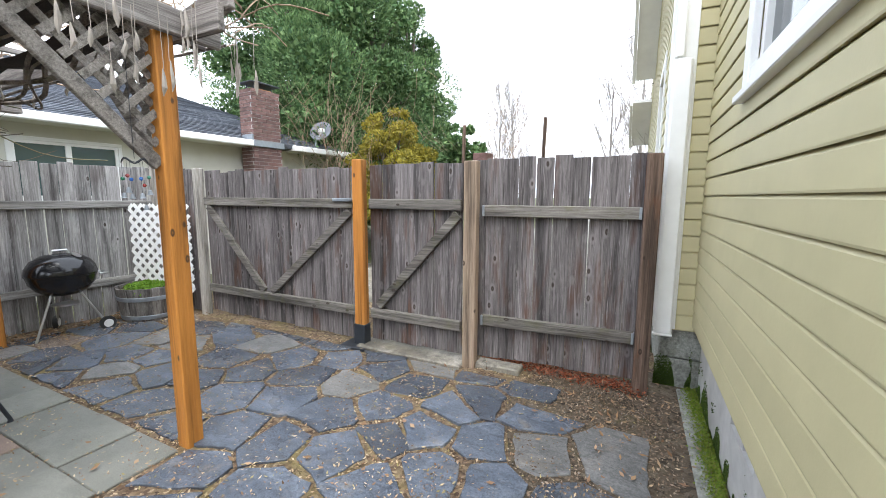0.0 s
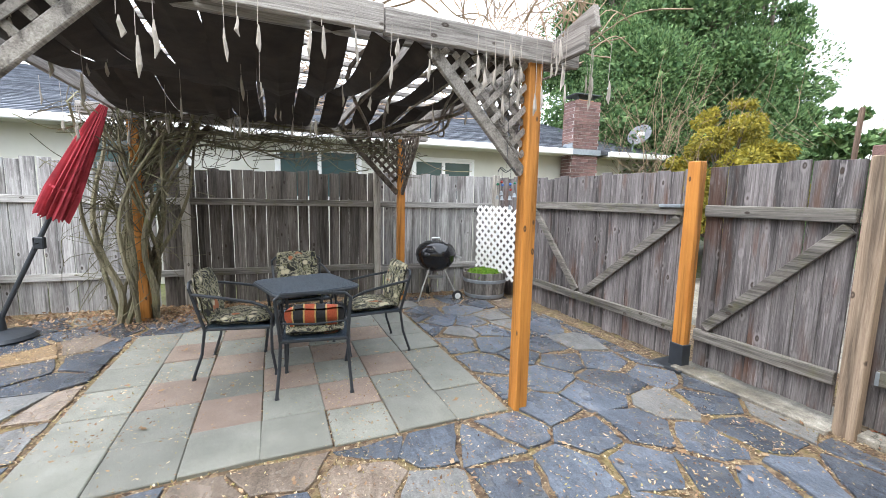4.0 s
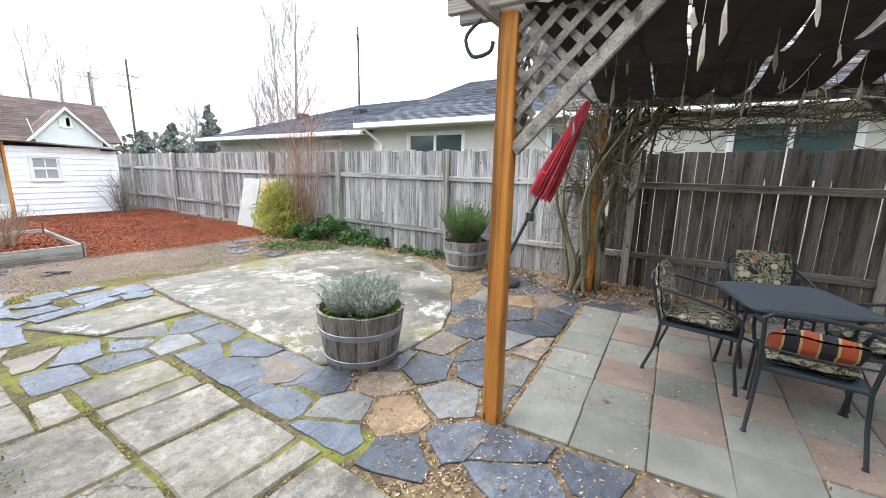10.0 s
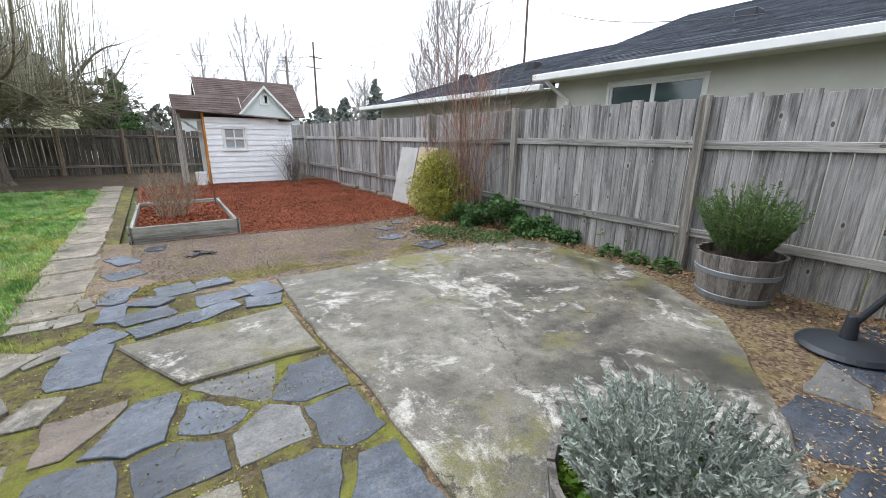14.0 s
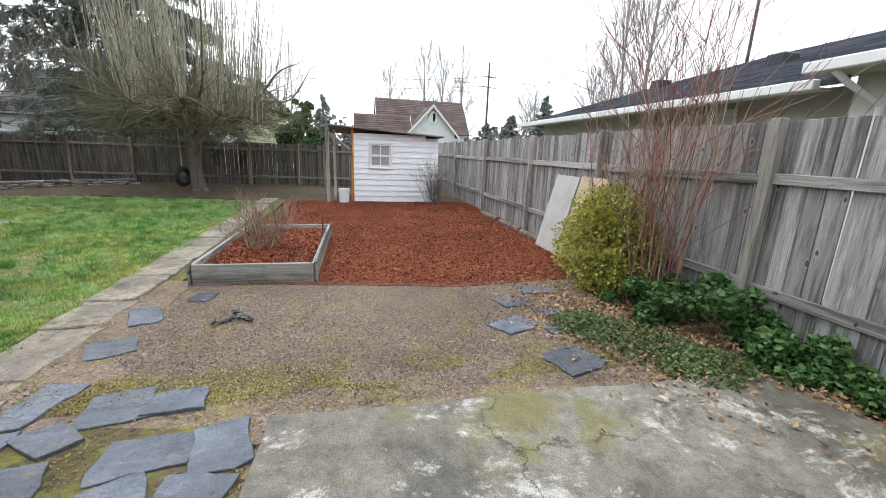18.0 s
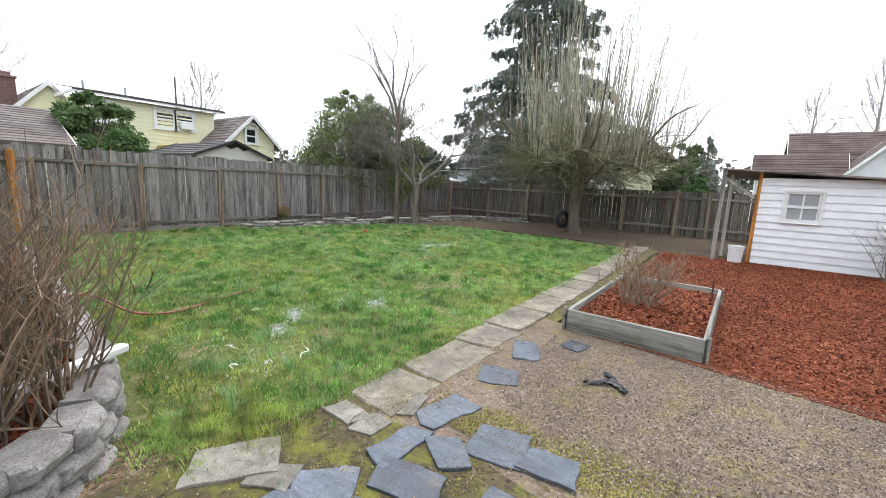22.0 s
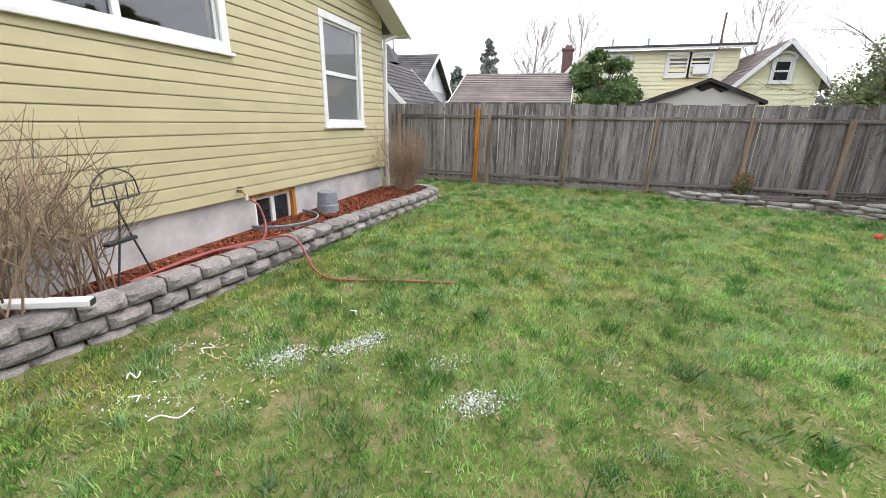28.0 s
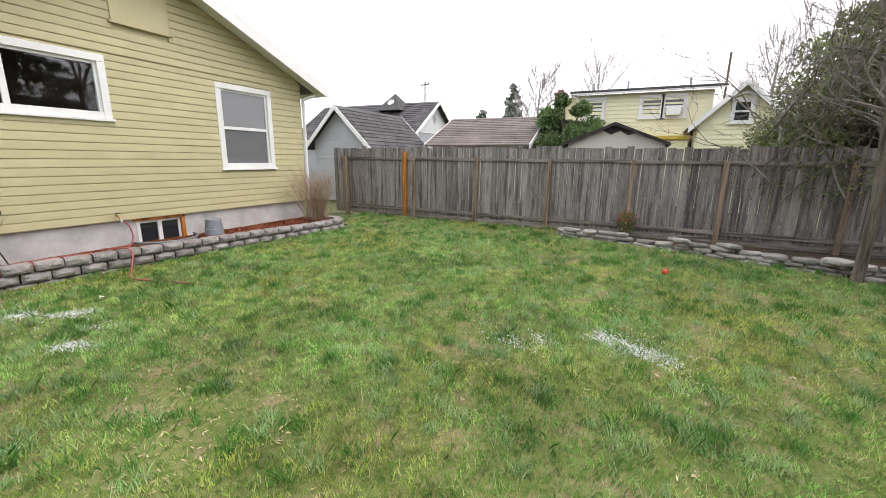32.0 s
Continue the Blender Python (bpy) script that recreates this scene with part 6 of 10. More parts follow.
bl = []
for k in range(8):
    g = Geo()
    w, d, h = 0.284, 0.22, 0.119
    nx_, nz_ = 10, 5
    vs, fs = [], []
    for i in range(nx_ + 1):
        for j in range(nz_ + 1):
            u, v = 2 * i / nx_ - 1, 2 * j / nz_ - 1
            back = 0.055 * max(abs(u) ** 5, abs(v) ** 3.5) + 0.01 * (u * u + v * v)
            rough = 0.016 * noise.noise(Vector((u * 2.2 + 9 * k, v * 1.6, k))) + 0.009 * noise.noise(Vector((u * 6 + 5 * k, v * 4, k + 3)))
            vs.append((u * w / 2 * (1 - 0.012 * abs(v)), -d / 2 + back + rough, h * j / nz_ + 0.004 * noise.noise(Vector((u * 3, k, 1))) * (j == nz_)))
    for i in range(nx_):
        for j in range(nz_):
            p = i * (nz_ + 1) + j
            fs.append((p, p + nz_ + 1, p + nz_ + 2, p + 1))
    m_ = len(vs)
    vs += [(-w / 2 * 0.86, d / 2, 0), (w / 2 * 0.86, d / 2, 0), (w / 2 * 0.86, d / 2, h), (-w / 2 * 0.86, d / 2, h)]
    top = [i * (nz_ + 1) + nz_ for i in range(nx_ + 1)]
    bot = [i * (nz_ + 1) for i in range(nx_ + 1)]
    fs += [tuple(top) + (m_ + 2, m_ + 3), tuple(bot[::-1]) + (m_, m_ + 1), tuple(range(nz_, -1, -1)) + (m_, m_ + 3), tuple(nx_ * (nz_ + 1) + j for j in range(nz_ + 1)) + (m_ + 2, m_ + 1), (m_ + 1, m_, m_ + 3, m_ + 2)]
    bl.append(g.add(vs, fs).mesh("block", M_cblock))
for course in range(3):
    s = 0.15 if course % 2 else 0.0
    while s < seg[-1] - 0.1:
        p, a = on_line(s + 0.148)
        drop = 0.07 * max(0.0, min(1.0, (s - 2.0) / 6.0))
        nx, ny_ = -math.sin(a), math.cos(a)
        o = 0.016 * course + U(-0.006, 0.006)
        piece("block", rnd.choice(bl), rw, pose(p.x + nx * (0.1 + o), p.y + ny_ * (0.1 + o), -0.075 - drop + 0.125 * course + U(-0.002, 0.002), U(-1, 1), U(-1, 1), math.degrees(a) + U(-2.5, 2.5)))
        s += 0.298
# loose downspout
pipe = thing("downspout_pipe", (0, 0, 0), "white square downspout length resting on the block wall", "pipe")
pa, pb = Vector((2.60, -4.92, 0.335)), Vector((2.02, -3.95, 0.39))
part("tube", Geo().beam(pa, pb, 0.075, 0.055, 0.01), M_white, pipe, "white square tube")
# the tube is solid; a dark plate paints the shade inside its end
part("mouth", Geo().beam(pa + (pa - pb).normalized() * 0.004, pa + (pa - pb).normalized() * 0.0005, 0.06, 0.042, 0.0), M_iron, pipe, "dark plate in place of the shaded hollow end")
# garden hose
M_hose = plain("red_rubber_hose", (0.30, 0.075, 0.07), 0.45, vary=0.2, scale=20)


def spline(pts, n=8):
    out = []
    P = [Vector(p) for p in pts]
    for k in range(len(P) - 1):
        a, b, c, d = P[max(k - 1, 0)], P[k], P[k + 1], P[min(k + 2, len(P) - 1)]
        for j in range(n):
            t = j / n
            out.append(0.5 * (2 * b + (c - a) * t + (2 * a - 5 * b + 4 * c - d) * t * t + (3 * b - a - 3 * c + d) * t ** 3))
    return out + [P[-1]]


hose = thing("garden_hose", (0, 0, 0), "red garden hose coiled over the mulch and block wall", "hose")
coils = [(4.78, -4.24, 0.60), (4.82, -4.36, 0.52), (4.80, -4.45, 0.32), (4.6, -4.58, 0.20)]
for k in range(4):
    coils += [(4.1 - 0.1 * k, -4.78 + 0.03 * k, 0.185 + 0.014 * k), (3.45 - 0.08 * k, -4.70 + 0.04 * k, 0.185 + 0.014 * k), (3.35 - 0.06 * k, -4.45 - 0.03 * k, 0.185 + 0.014 * k), (3.95, -4.38 - 0.05 * k, 0.185 + 0.014 * k), (4.5 - 0.12 * k, -4.6 - 0.02 * k, 0.185 + 0.014 * k)]
coils += [(4.35, -4.85, 0.28), (4.42, -5.05, 0.31), (4.40, -5.22, 0.24), (4.25, -5.45, 0.07), (4.12, -5.7, 0.035), (4.15, -5.95, 0.03), (4.28, -6.35, 0.03), (4.42, -6.94, 0.03)]
g = Geo().tube(spline(coils, 8), 0.012, 8)
g.smooth = True
part("tube", g, M_hose, hose)
tap = thing("garden_tap", (4.76, HY, 0.68), "brass garden tap on the house wall", "tap")
part("body", Geo().tube([(0, -0.02, 0), (0, -0.1, 0), (0.01, -0.13, -0.05)], 0.016, 8), plain("brass", (0.35, 0.24, 0.1), 0.4, 0.9), tap)
part("wheel", Geo().lathe([(0.03, -0.006), (0.034, 0.0), (0.03, 0.006)], 12, pose(0, -0.07, 0.045)), M_iron, tap)
part("coupling", Geo().tube([(0.01, -0.13, -0.05), (0.02, -0.13, -0.1)], 0.02, 8), M_white, tap, "pale hose coupling")
# window well, pail and stake
wl = [(5.44 + 0.52 * math.cos(radians(k)), -4.14 - 0.50 * math.sin(radians(k))) for k in range(0, 181, 10)]
g = Geo()
for j, (z0, z1, dr) in enumerate(((0.0, 0.07, 0.0), (0.07, 0.14, 0.012), (0.14, 0.215, 0.0))):
    g.add([p for x, y in wl for p in ((x, y + dr, z0), (x, y - dr, z1))], [(2 * k, 2 * k + 2, 2 * k + 3, 2 * k + 1) for k in range(len(wl) - 1)])
g.tube([(x, y, 0.215) for x, y in wl], 0.014, 6)
well = solo("window_well", g, M_galv, "curved galvanised steel window well set in the mulch", "window well")
pail = thing("galvanised_pail", (6.2, -4.42, 0.165), "old galvanised metal pail upside down in the mulch", "pail")
part("body", Geo().lathe([(0.17, 0.0), (0.165, 0.02), (0.14, 0.3), (0.135, 0.31), (0.1, 0.305)], 24), M_galv, pail)
part("band", Geo().lathe([(0.158, 0.1), (0.163, 0.105), (0.16, 0.12), (0.155, 0.125)], 24, closed=False), M_galv, pail)
stake = thing("garden_stake", (3.12, -4.52, 0.15), "black wrought-iron plant stand with scrolls leaning by the wall", "garden stake", rz=10)
part("stem", Geo().tube([(-0.12, 0, 0.0), (0.0, 0, 0.45), (0.06, 0, 0.72)], 0.008, 6).tube([(0.25, 0.0, 0.0), (0.1, 0, 0.45), (0.02, 0, 0.72)], 0.008, 6), M_iron, stake)
part("scroll_basket", Geo().tube(spline([(-0.16, 0, 0.72), (-0.12, 0, 0.88), (0.05, 0, 0.97), (0.22, 0, 0.9), (0.26, 0, 0.74)], 6), 0.006, 5).tube([(-0.16, 0, 0.72), (0.26, 0, 0.74)], 0.008, 5).tube([(-0.14, 0, 0.84), (0.24, 0, 0.86)], 0.006, 5)
     .tube([(-0.05, 0, 0.72), (-0.05, 0, 0.86)], 0.005, 5).tube([(0.05, 0, 0.72), (0.05, 0, 0.86)], 0.005, 5).tube([(0.15, 0, 0.72), (0.15, 0, 0.86)], 0.005, 5), M_iron, stake)
part("tray", Geo().box((-0.13, -0.03, 0.4), (0.13, 0.03, 0.43), 0.004), M_iron, stake)
# things on the lawn
solo("red_ball", Geo().ball((0, 0, 0.05), 0.05, 12), plain("red_rubber_ball", (0.5, 0.05, 0.02), 0.5), "small red ball lying in the grass", "ball", at=(7.95, -12.15, 0.01))
M_scrap = plain("white_paper_scrap", (0.72, 0.70, 0.64), 0.8, vary=0.1)
for k, (x, y, L, a) in enumerate(((2.11, -5.94, 0.2, -0.9), (2.33, -5.5, 0.07, -0.6), (2.68, -5.70, 0.1, 0.3), (3.48, -6.37, 0.08, 1.0), (2.2, -5.75, 0.06, 1.2))):
    pts = spline([(0, 0, 0.03), (L * 0.3, 0.03 * math.sin(k), 0.05), (L * 0.7, -0.03, 0.035), (L, 0.02, 0.045)], 4)
    g = Geo()
    g.tube(pts, [0.002] + [0.0045] * (len(pts) - 2) + [0.003], 4)
    solo("paper_scrap", g, M_scrap, "torn strip of white paper lying on the grass", "paper scrap", "paper scraps", at=(x, y, 0.02), rz=math.degrees(a))
# tyre swing
tyre = thing("tyre_swing", (4.25, -18.1, 0.12), "old black tyre hung on a rope from a branch", "tyre swing", rz=70)
g = Geo()
vs, fs = [], []
for i in range(24):
    a = 2 * math.pi * i / 24
    for k in range(10):
        b = 2 * math.pi * k / 10
        r = 0.25 + 0.075 * math.cos(b)
        vs.append((r * math.cos(a), 0.085 * math.sin(b), 0.33 + r * math.sin(a)))
for i in range(24):
    for k in range(10):
        fs.append((i * 10 + k, ((i + 1) % 24) * 10 + k, ((i + 1) % 24) * 10 + (k + 1) % 10, i * 10 + (k + 1) % 10))
g.add(vs, fs)
g.smooth = True
part("tyre", g, M_rubber, tyre)
part("rope", Geo().tube([(0, 0, 0.6), (0.02, 0, 1.9)], 0.01, 5), M_scrap, tyre, "pale rope")
# rock edging along the back fence
M_rock = stone("grey_field_stone", (0.16, 0.15, 0.135), (0.38, 0.36, 0.33), (0.8, 0.95), 5.0, vary=0.3, moss=0.35, speck=70, green=(0.15, 0.15, 0.06))
rock = thing("stone_edging", (0, 0, 0), "low dry-stacked edging of flat grey stones and old concrete pieces", "stone edging", kind="structure")
rocks = []
for k in range(9):
    lx, ly, h = U(0.15, 0.24), U(0.10, 0.15), U(0.055, 0.085)
    n = 9
    pts = [((1 + U(-0.16, 0.16)) * lx * math.copysign(abs(math.cos(2 * math.pi * i / n)) ** 0.6, math.cos(2 * math.pi * i / n)), (1 + U(-0.16, 0.16)) * ly * math.copysign(abs(math.sin(2 * math.pi * i / n)) ** 0.6, math.sin(2 * math.pi * i / n))) for i in range(n)]
    g = Geo()
    vs = [(x * q * U(0.96, 1.04), y * q * U(0.96, 1.04), z + U(-0.006, 0.006)) for q, z in ((0.88, 0.0), (1.0, h * 0.3), (0.99, h * 0.75), (0.86, h)) for x, y in pts]
    fs = [tuple(range(n))[::-1], tuple(3 * n + i for i in range(n))]
    fs += [(r * n + i, r * n + (i + 1) % n, (r + 1) * n + (i + 1) % n, (r + 1) * n + i) for r in range(3) for i in range(n)]
    rocks.append((g.add(vs, fs).mesh("stone", M_rock), lx, h))
rl = spline([(10.95, -10.05, 0), (10.45, -10.35, 0), (10.35, -11.1, 0), (10.2, -11.8, 0), (9.9, -12.7, 0), (9.5, -13.7, 0), (9.25, -14.9, 0), (9.2, -16.3, 0), (8.9, -17.7, 0), (8.1, -18.9, 0), (6.5, -20.05, 0)], 24)
run = [0.0]
for p, q in zip(rl[:-1], rl[1:]):
    run.append(run[-1] + (q - p).length)
for lay in range(3):
    u, zlay = 0.06 * lay, -0.012 + 0.072 * lay
    while u < run[-1] - 0.2:
        me, lx, h = rnd.choice(rocks)
        k = max(i for i in range(len(run)) if run[i] <= u + lx)
        k = min(k, len(rl) - 2)
        c = rl[k].lerp(rl[k + 1], (u + lx - run[k]) / max(1e-6, run[k + 1] - run[k]))
        a = math.degrees(math.atan2(rl[k + 1].y - rl[k].y, rl[k + 1].x - rl[k].x))
        if lay < 2 or noise.noise(Vector((u * 0.8, 3.3, 0))) > -0.1:
            piece("stone", me, rock, pose(c.x + 0.02 * lay + U(-0.03, 0.03), c.y + U(-0.03, 0.03), zlay + U(-0.004, 0.006), U(-3, 3), U(-3, 3), a + U(-9, 9)))
        u += 2 * lx + U(-0.01, 0.03)
for (x, y, z, rx) in ((9.75, -13.15, 0.20, 5), (9.25, -14.45, 0.19, -4), (9.9, -12.4, 0.20, 6)):
    piece("stone", rocks[3][0], rock, pose(x, y, z, rx, 3, 40))

# ---- plants ----
rng = np.random.default_rng(5)


def leaf_mesh(name, pts, size, material, flat=0.0, long=1.6, out=None, facing=False):
    """Leaves as small folded diamonds at the given points, turned at random; flat 1 lays them level, out turns them along given ways."""
    n = len(pts)
    d = rng.normal(size=(n, 3))
    if facing:
        d = np.cross(out, d) + rng.normal(size=(n, 3)) * 0.25 + np.array([0, 0, 0.25])
    elif out is not None:
        d = d * 0.45 + out
    d[:, 2] *= (1 - flat)
    d /= np.linalg.norm(d, axis=1, keepdims=True) + 1e-9
    r = rng.normal(size=(n, 3))
    if flat:
        r = r * (1 - flat) + np.array([0, 0, 1.0]) * flat * 2
    if facing:
        r = out + rng.normal(size=(n, 3)) * 0.4
    s = np.cross(d, r)
    s /= np.linalg.norm(s, axis=1, keepdims=True) + 1e-9
    sz = size * rng.uniform(0.6, 1.35, size=(n, 1))
    a = pts - d * sz * long / 2
    c = pts + d * sz * long / 2
    nrm = np.cross(d, s) * sz * 0.12
    b = pts + s * sz * 0.5 + nrm
    e = pts - s * sz * 0.5 + nrm
    v = np.stack([a, b, c, e], axis=1).reshape(-1, 3)
    f = np.arange(n * 4).reshape(n, 4)
    return big_mesh(name, v, f, material)


def shell(c, r, n, inner=0.55, low=-1.0):
    """Points in the outer part of an ellipsoid."""
    d = rng.normal(size=(n * 2, 3))
    d /= np.linalg.norm(d, axis=1, keepdims=True)
    d = d[d[:, 2] > low][:n]
    k = rng.uniform(inner, 1.0, size=(len(d), 1)) ** 0.6
    return np.array(c) + d * k * np.array(r), d


def mesh_part(name, me, parent, label=""):
    ob = new(name, me)
    ob.parent = parent
    return tagged(ob, label)


def branch(g, p, d, L, r, level, up=0.15, split=3, wob=0.35, minr=0.004, n=5, tips=None, taper=0.55, lenf=0.68):
    """A branch with side branches, as tapered tubes."""
    pts, rad = [Vector(p)], [r]
    q, dd = Vector(p), Vector(d).normalized()
    k = 4
    for i in range(k):
        dd = (dd + Vector((U(-wob, wob), U(-wob, wob), U(-wob, wob) + up)) * 0.5).normalized()
        q = q + dd * (L / k)
        pts.append(q.copy())
        rad.append(max(minr * 0.6, r * (1 - (1 - taper) * (i + 1) / k)))
    g.tube(pts, rad, max(3, n), cap=False)
    if tips is not None and level <= 1:
        tips += [tuple(x) for x in pts[1:]]
    if level <= 0:
        return
    for j in range(split):
        i = rnd.choice([2, 3, 4]) if j else 4
        s = Vector((U(-1, 1), U(-1, 1), U(-0.5, 0.9)))
        nd = (dd * 0.75 + s * 0.75).normalized()
        branch(g, pts[i], nd, L * lenf * U(0.75, 1.15), max(minr, rad[i] * 0.72), level - 1, up, split, wob, minr, max(3, n - 1), tips, taper, lenf)


def bare_tree(name, at, label, height, r, levels=4, split=3, material=None, up=0.15, lean=(0, 0, 1), wob=0.35, trunk=0.35, minr=0.006, lenf=0.68):
    th = thing(name, at, label, "tree")
    g = Geo()
    h = height * trunk
    top = Vector(lean).normalized() * h
    g.tube([(0, 0, -0.05), (0, 0, 0.08), tuple(top * 0.5), tuple(top)], [r * 1.5, r * 1.1, r, r * 0.85], 10)
    part("trunk", g, material or M_bark, th, "grey-brown bark")
    c = Geo()
    for k in range(split + 1):
        a = 2 * math.pi * k / (split + 1) + U(-0.4, 0.4)
        branch(c, top * U(0.8, 1.0), (math.cos(a) * 0.7, math.sin(a) * 0.7, U(0.5, 1.1)), height * 0.3, r * 0.6, levels, up, split, wob, minr, 5, None, lenf=lenf)
    part("crown", c, material or M_twig, th, "bare winter twigs")
    return th


M_twig = wood("grey_brown_twigs", (0.11, 0.095, 0.08), (0.26, 0.23, 0.20), 'z', stain_amount=0.2, vary=0.05, knots=False)
M_twig_red = plain("red_dogwood_stems", (0.21, 0.07, 0.055), 0.7, vary=0.4, scale=3, bumps=0)
M_twig_tan = plain("tan_dry_stems", (0.29, 0.205, 0.135), 0.85, vary=0.3, scale=4, bumps=0)
M_twig_moss = plain("mossy_twigs", (0.14, 0.13, 0.075), 0.9, vary=0.4, scale=3, bumps=0)
M_conifer = leafy("bright_conifer_sprays", [(0.035, 0.08, 0.03), (0.085, 0.155, 0.055), (0.16, 0.24, 0.09), (0.055, 0.115, 0.042)], 0.7, 0.06)
M_spruce = leafy("dark_spruce_needles", [(0.07, 0.09, 0.075), (0.13, 0.158, 0.128), (0.20, 0.225, 0.185)])
M_gold = leafy("golden_cypress_sprays", [(0.13, 0.125, 0.025), (0.27, 0.235, 0.035), (0.38, 0.31, 0.045)])
M_euon = leafy("yellow_green_leaves", [(0.25, 0.25, 0.04), (0.42, 0.40, 0.07), (0.50, 0.48, 0.16), (0.18, 0.21, 0.04)])
M_laurel = leafy("glossy_green_leaves", [(0.06, 0.115, 0.045), (0.12, 0.195, 0.07), (0.21, 0.28, 0.11)], 0.45)
M_ivy = leafy("dark_ivy_leaves", [(0.04, 0.10, 0.035), (0.08, 0.16, 0.05), (0.14, 0.24, 0.075)], 0.4)
M_vinca = leafy("variegated_ground_cover", [(0.04, 0.09, 0.025), (0.09, 0.15, 0.05), (0.20, 0.21, 0.10)], 0.5)
M_rosem = leafy("rosemary_needles", [(0.07, 0.14, 0.04), (0.13, 0.22, 0.065), (0.19, 0.29, 0.095)])
M_lavend = leafy("silver_lavender_leaves", [(0.27, 0.315, 0.27), (0.40, 0.44, 0.39), (0.52, 0.55, 0.51)], 0.8, 0.1)
M_weed = leafy("bright_weeds", [(0.08, 0.17, 0.015), (0.14, 0.26, 0.025), (0.19, 0.30, 0.04)])
M_holly = leafy("olive_holly_leaves", [(0.10, 0.135, 0.06), (0.18, 0.225, 0.09), (0.28, 0.31, 0.14)], 0.4)
M_dry = leafy("dry_fallen_leaves", [(0.15, 0.085, 0.045), (0.28, 0.17, 0.09), (0.40, 0.28, 0.17), (0.20, 0.10, 0.06)], 0.9, 0.0)


def clumps(name, at, label, trunk_h, trunk_r, blobs, leaves, size, material, long=1.8, trunk_mat=None, droop=0.0, inner=0.5, facing=False, core=0):
    """A tree or bush whose crown is made of many leafy clumps; blobs: centre and radii."""
    th = thing(name, at, label, "tree" if trunk_h > 1 else "bush")
    g = Geo().tube([(0, 0, -0.05), (0, 0, trunk_h * 0.5), (0.05, 0.03, trunk_h)], [trunk_r * 1.3, trunk_r, trunk_r * 0.6], 8)
    for c, r in blobs:
        g.tube([(0, 0, min(trunk_h * 0.4, c[2] * 0.5)), (c[0] * 0.5, c[1] * 0.5, c[2] * 0.75), c], [trunk_r * 0.4, trunk_r * 0.25, trunk_r * 0.08], 5)
    part("trunk", g, trunk_mat or M_bark, th, "dark trunk and limbs")
    P, O = [], []
    vol = sum(r[0] * r[1] + r[1] * r[2] for _, r in blobs)
    for c, r in blobs:
        n = max(30, int(leaves * (r[0] * r[1] + r[1] * r[2]) / vol))
        p, d = shell(c, r, n, inner)
        P.append(p)
        O.append(d + np.array([0, 0, -droop]))
    mesh_part("crown", leaf_mesh("crown", np.concatenate(P), size, material, 0.0, long, np.concatenate(O), facing), th, "leafy crown of many small sprays")
    if core:
        C = [shell(c, tuple(0.62 * q for q in r), max(20, int(core * r[0] * r[1])), 0.2)[0] for c, r in blobs]
        mesh_part("inner_foliage", leaf_mesh("inner_foliage", np.concatenate(C), size * 3.2, material, 0.0, 1.3), th, "shaded inner sprays")
    return th


def cone_blobs(h, r, n, z0=0.5, seed=0, power=1.0):
    """Clumps that fill a cone-shaped crown unevenly."""
    R = random.Random(seed)
    out = []
    for k in range(n):
        s = (k + R.random()) / n
        z = z0 + (h - z0) * s
        rr = r * (1 - s) ** power + 0.15
        a = R.uniform(0, 6.283)
        d = rr * R.uniform(0.55, 0.95)
        c = rr * R.uniform(0.22, 0.46)
        out.append(((d * math.cos(a), d * math.sin(a), z), (c * 1.15, c * 1.15, c * R.uniform(0.6, 0.95))))
    return out


# big conifers behind the gate
clumps("conifer_tree", (-9.0, 11.2, 0), "tall dense green conifer with billowing clumps behind the neighbour's house", 9.0, 0.35, cone_blobs(13.5, 3.9, 120, 0.8, 1, 0.55), 190000, 0.036, M_conifer, 2.6, droop=-0.5, inner=0.7, core=420)
clumps("conifer_tree", (-7.3, 13.4, 0), "rounded green conifer with billowing sprays", 6.0, 0.3, cone_blobs(8.2, 1.9, 52, 0.8, 2, 0.45), 80000, 0.036, M_conifer, 2.6, droop=-0.5, inner=0.7, core=420)
clumps("conifer_tree", (-13.5, 14.5, 0), "dark green conifer behind a roof", 9.0, 0.3, cone_blobs(13.0, 3.6, 60, 1.0, 3, 0.6), 50000, 0.07, M_conifer, 2.4, droop=-0.4, inner=0.7, core=150)
clumps("golden_cypress", (-4.6, 9.0, 0), "golden-yellow cypress bush above the fence", 2.6, 0.08, cone_blobs(3.55, 1.25, 34, 1.0, 4, 0.6), 26000, 0.034, M_gold, 2.6, droop=0.3, inner=0.6, core=300)
clumps("shrub_green", (-3.2, 10.2, 0), "green shrub beyond the fence", 2.0, 0.06, cone_blobs(3.3, 1.1, 18, 0.8, 5, 0.6), 9000, 0.07, M_conifer, 2.0)
for (x, y, h, n) in ((-5.2, 8.2, 3.7, 26), (-2.9, 11.5, 4.2, 20)):
    th = thing("bare_shrub", (x, y, 0), "leafless tan shrub beside the conifers", "shrub")
    g = Geo()
    for k in range(n):
        a = U(0, 6.28)
        branch(g, (0, 0, 0.2), (0.35 * math.cos(a), 0.35 * math.sin(a), 1), h * 0.55, 0.014, 2, 0.1, 2, 0.3, 0.005, 3)
    part("stem_tangle", g, M_twig_tan, th)
# needles lightened and greyed: distance haze put into the base colour
M_farcon = leafy("haze_tinted_far_needles", [(0.16, 0.19, 0.165), (0.23, 0.255, 0.225), (0.30, 0.315, 0.285)], 0.9, 0.0)
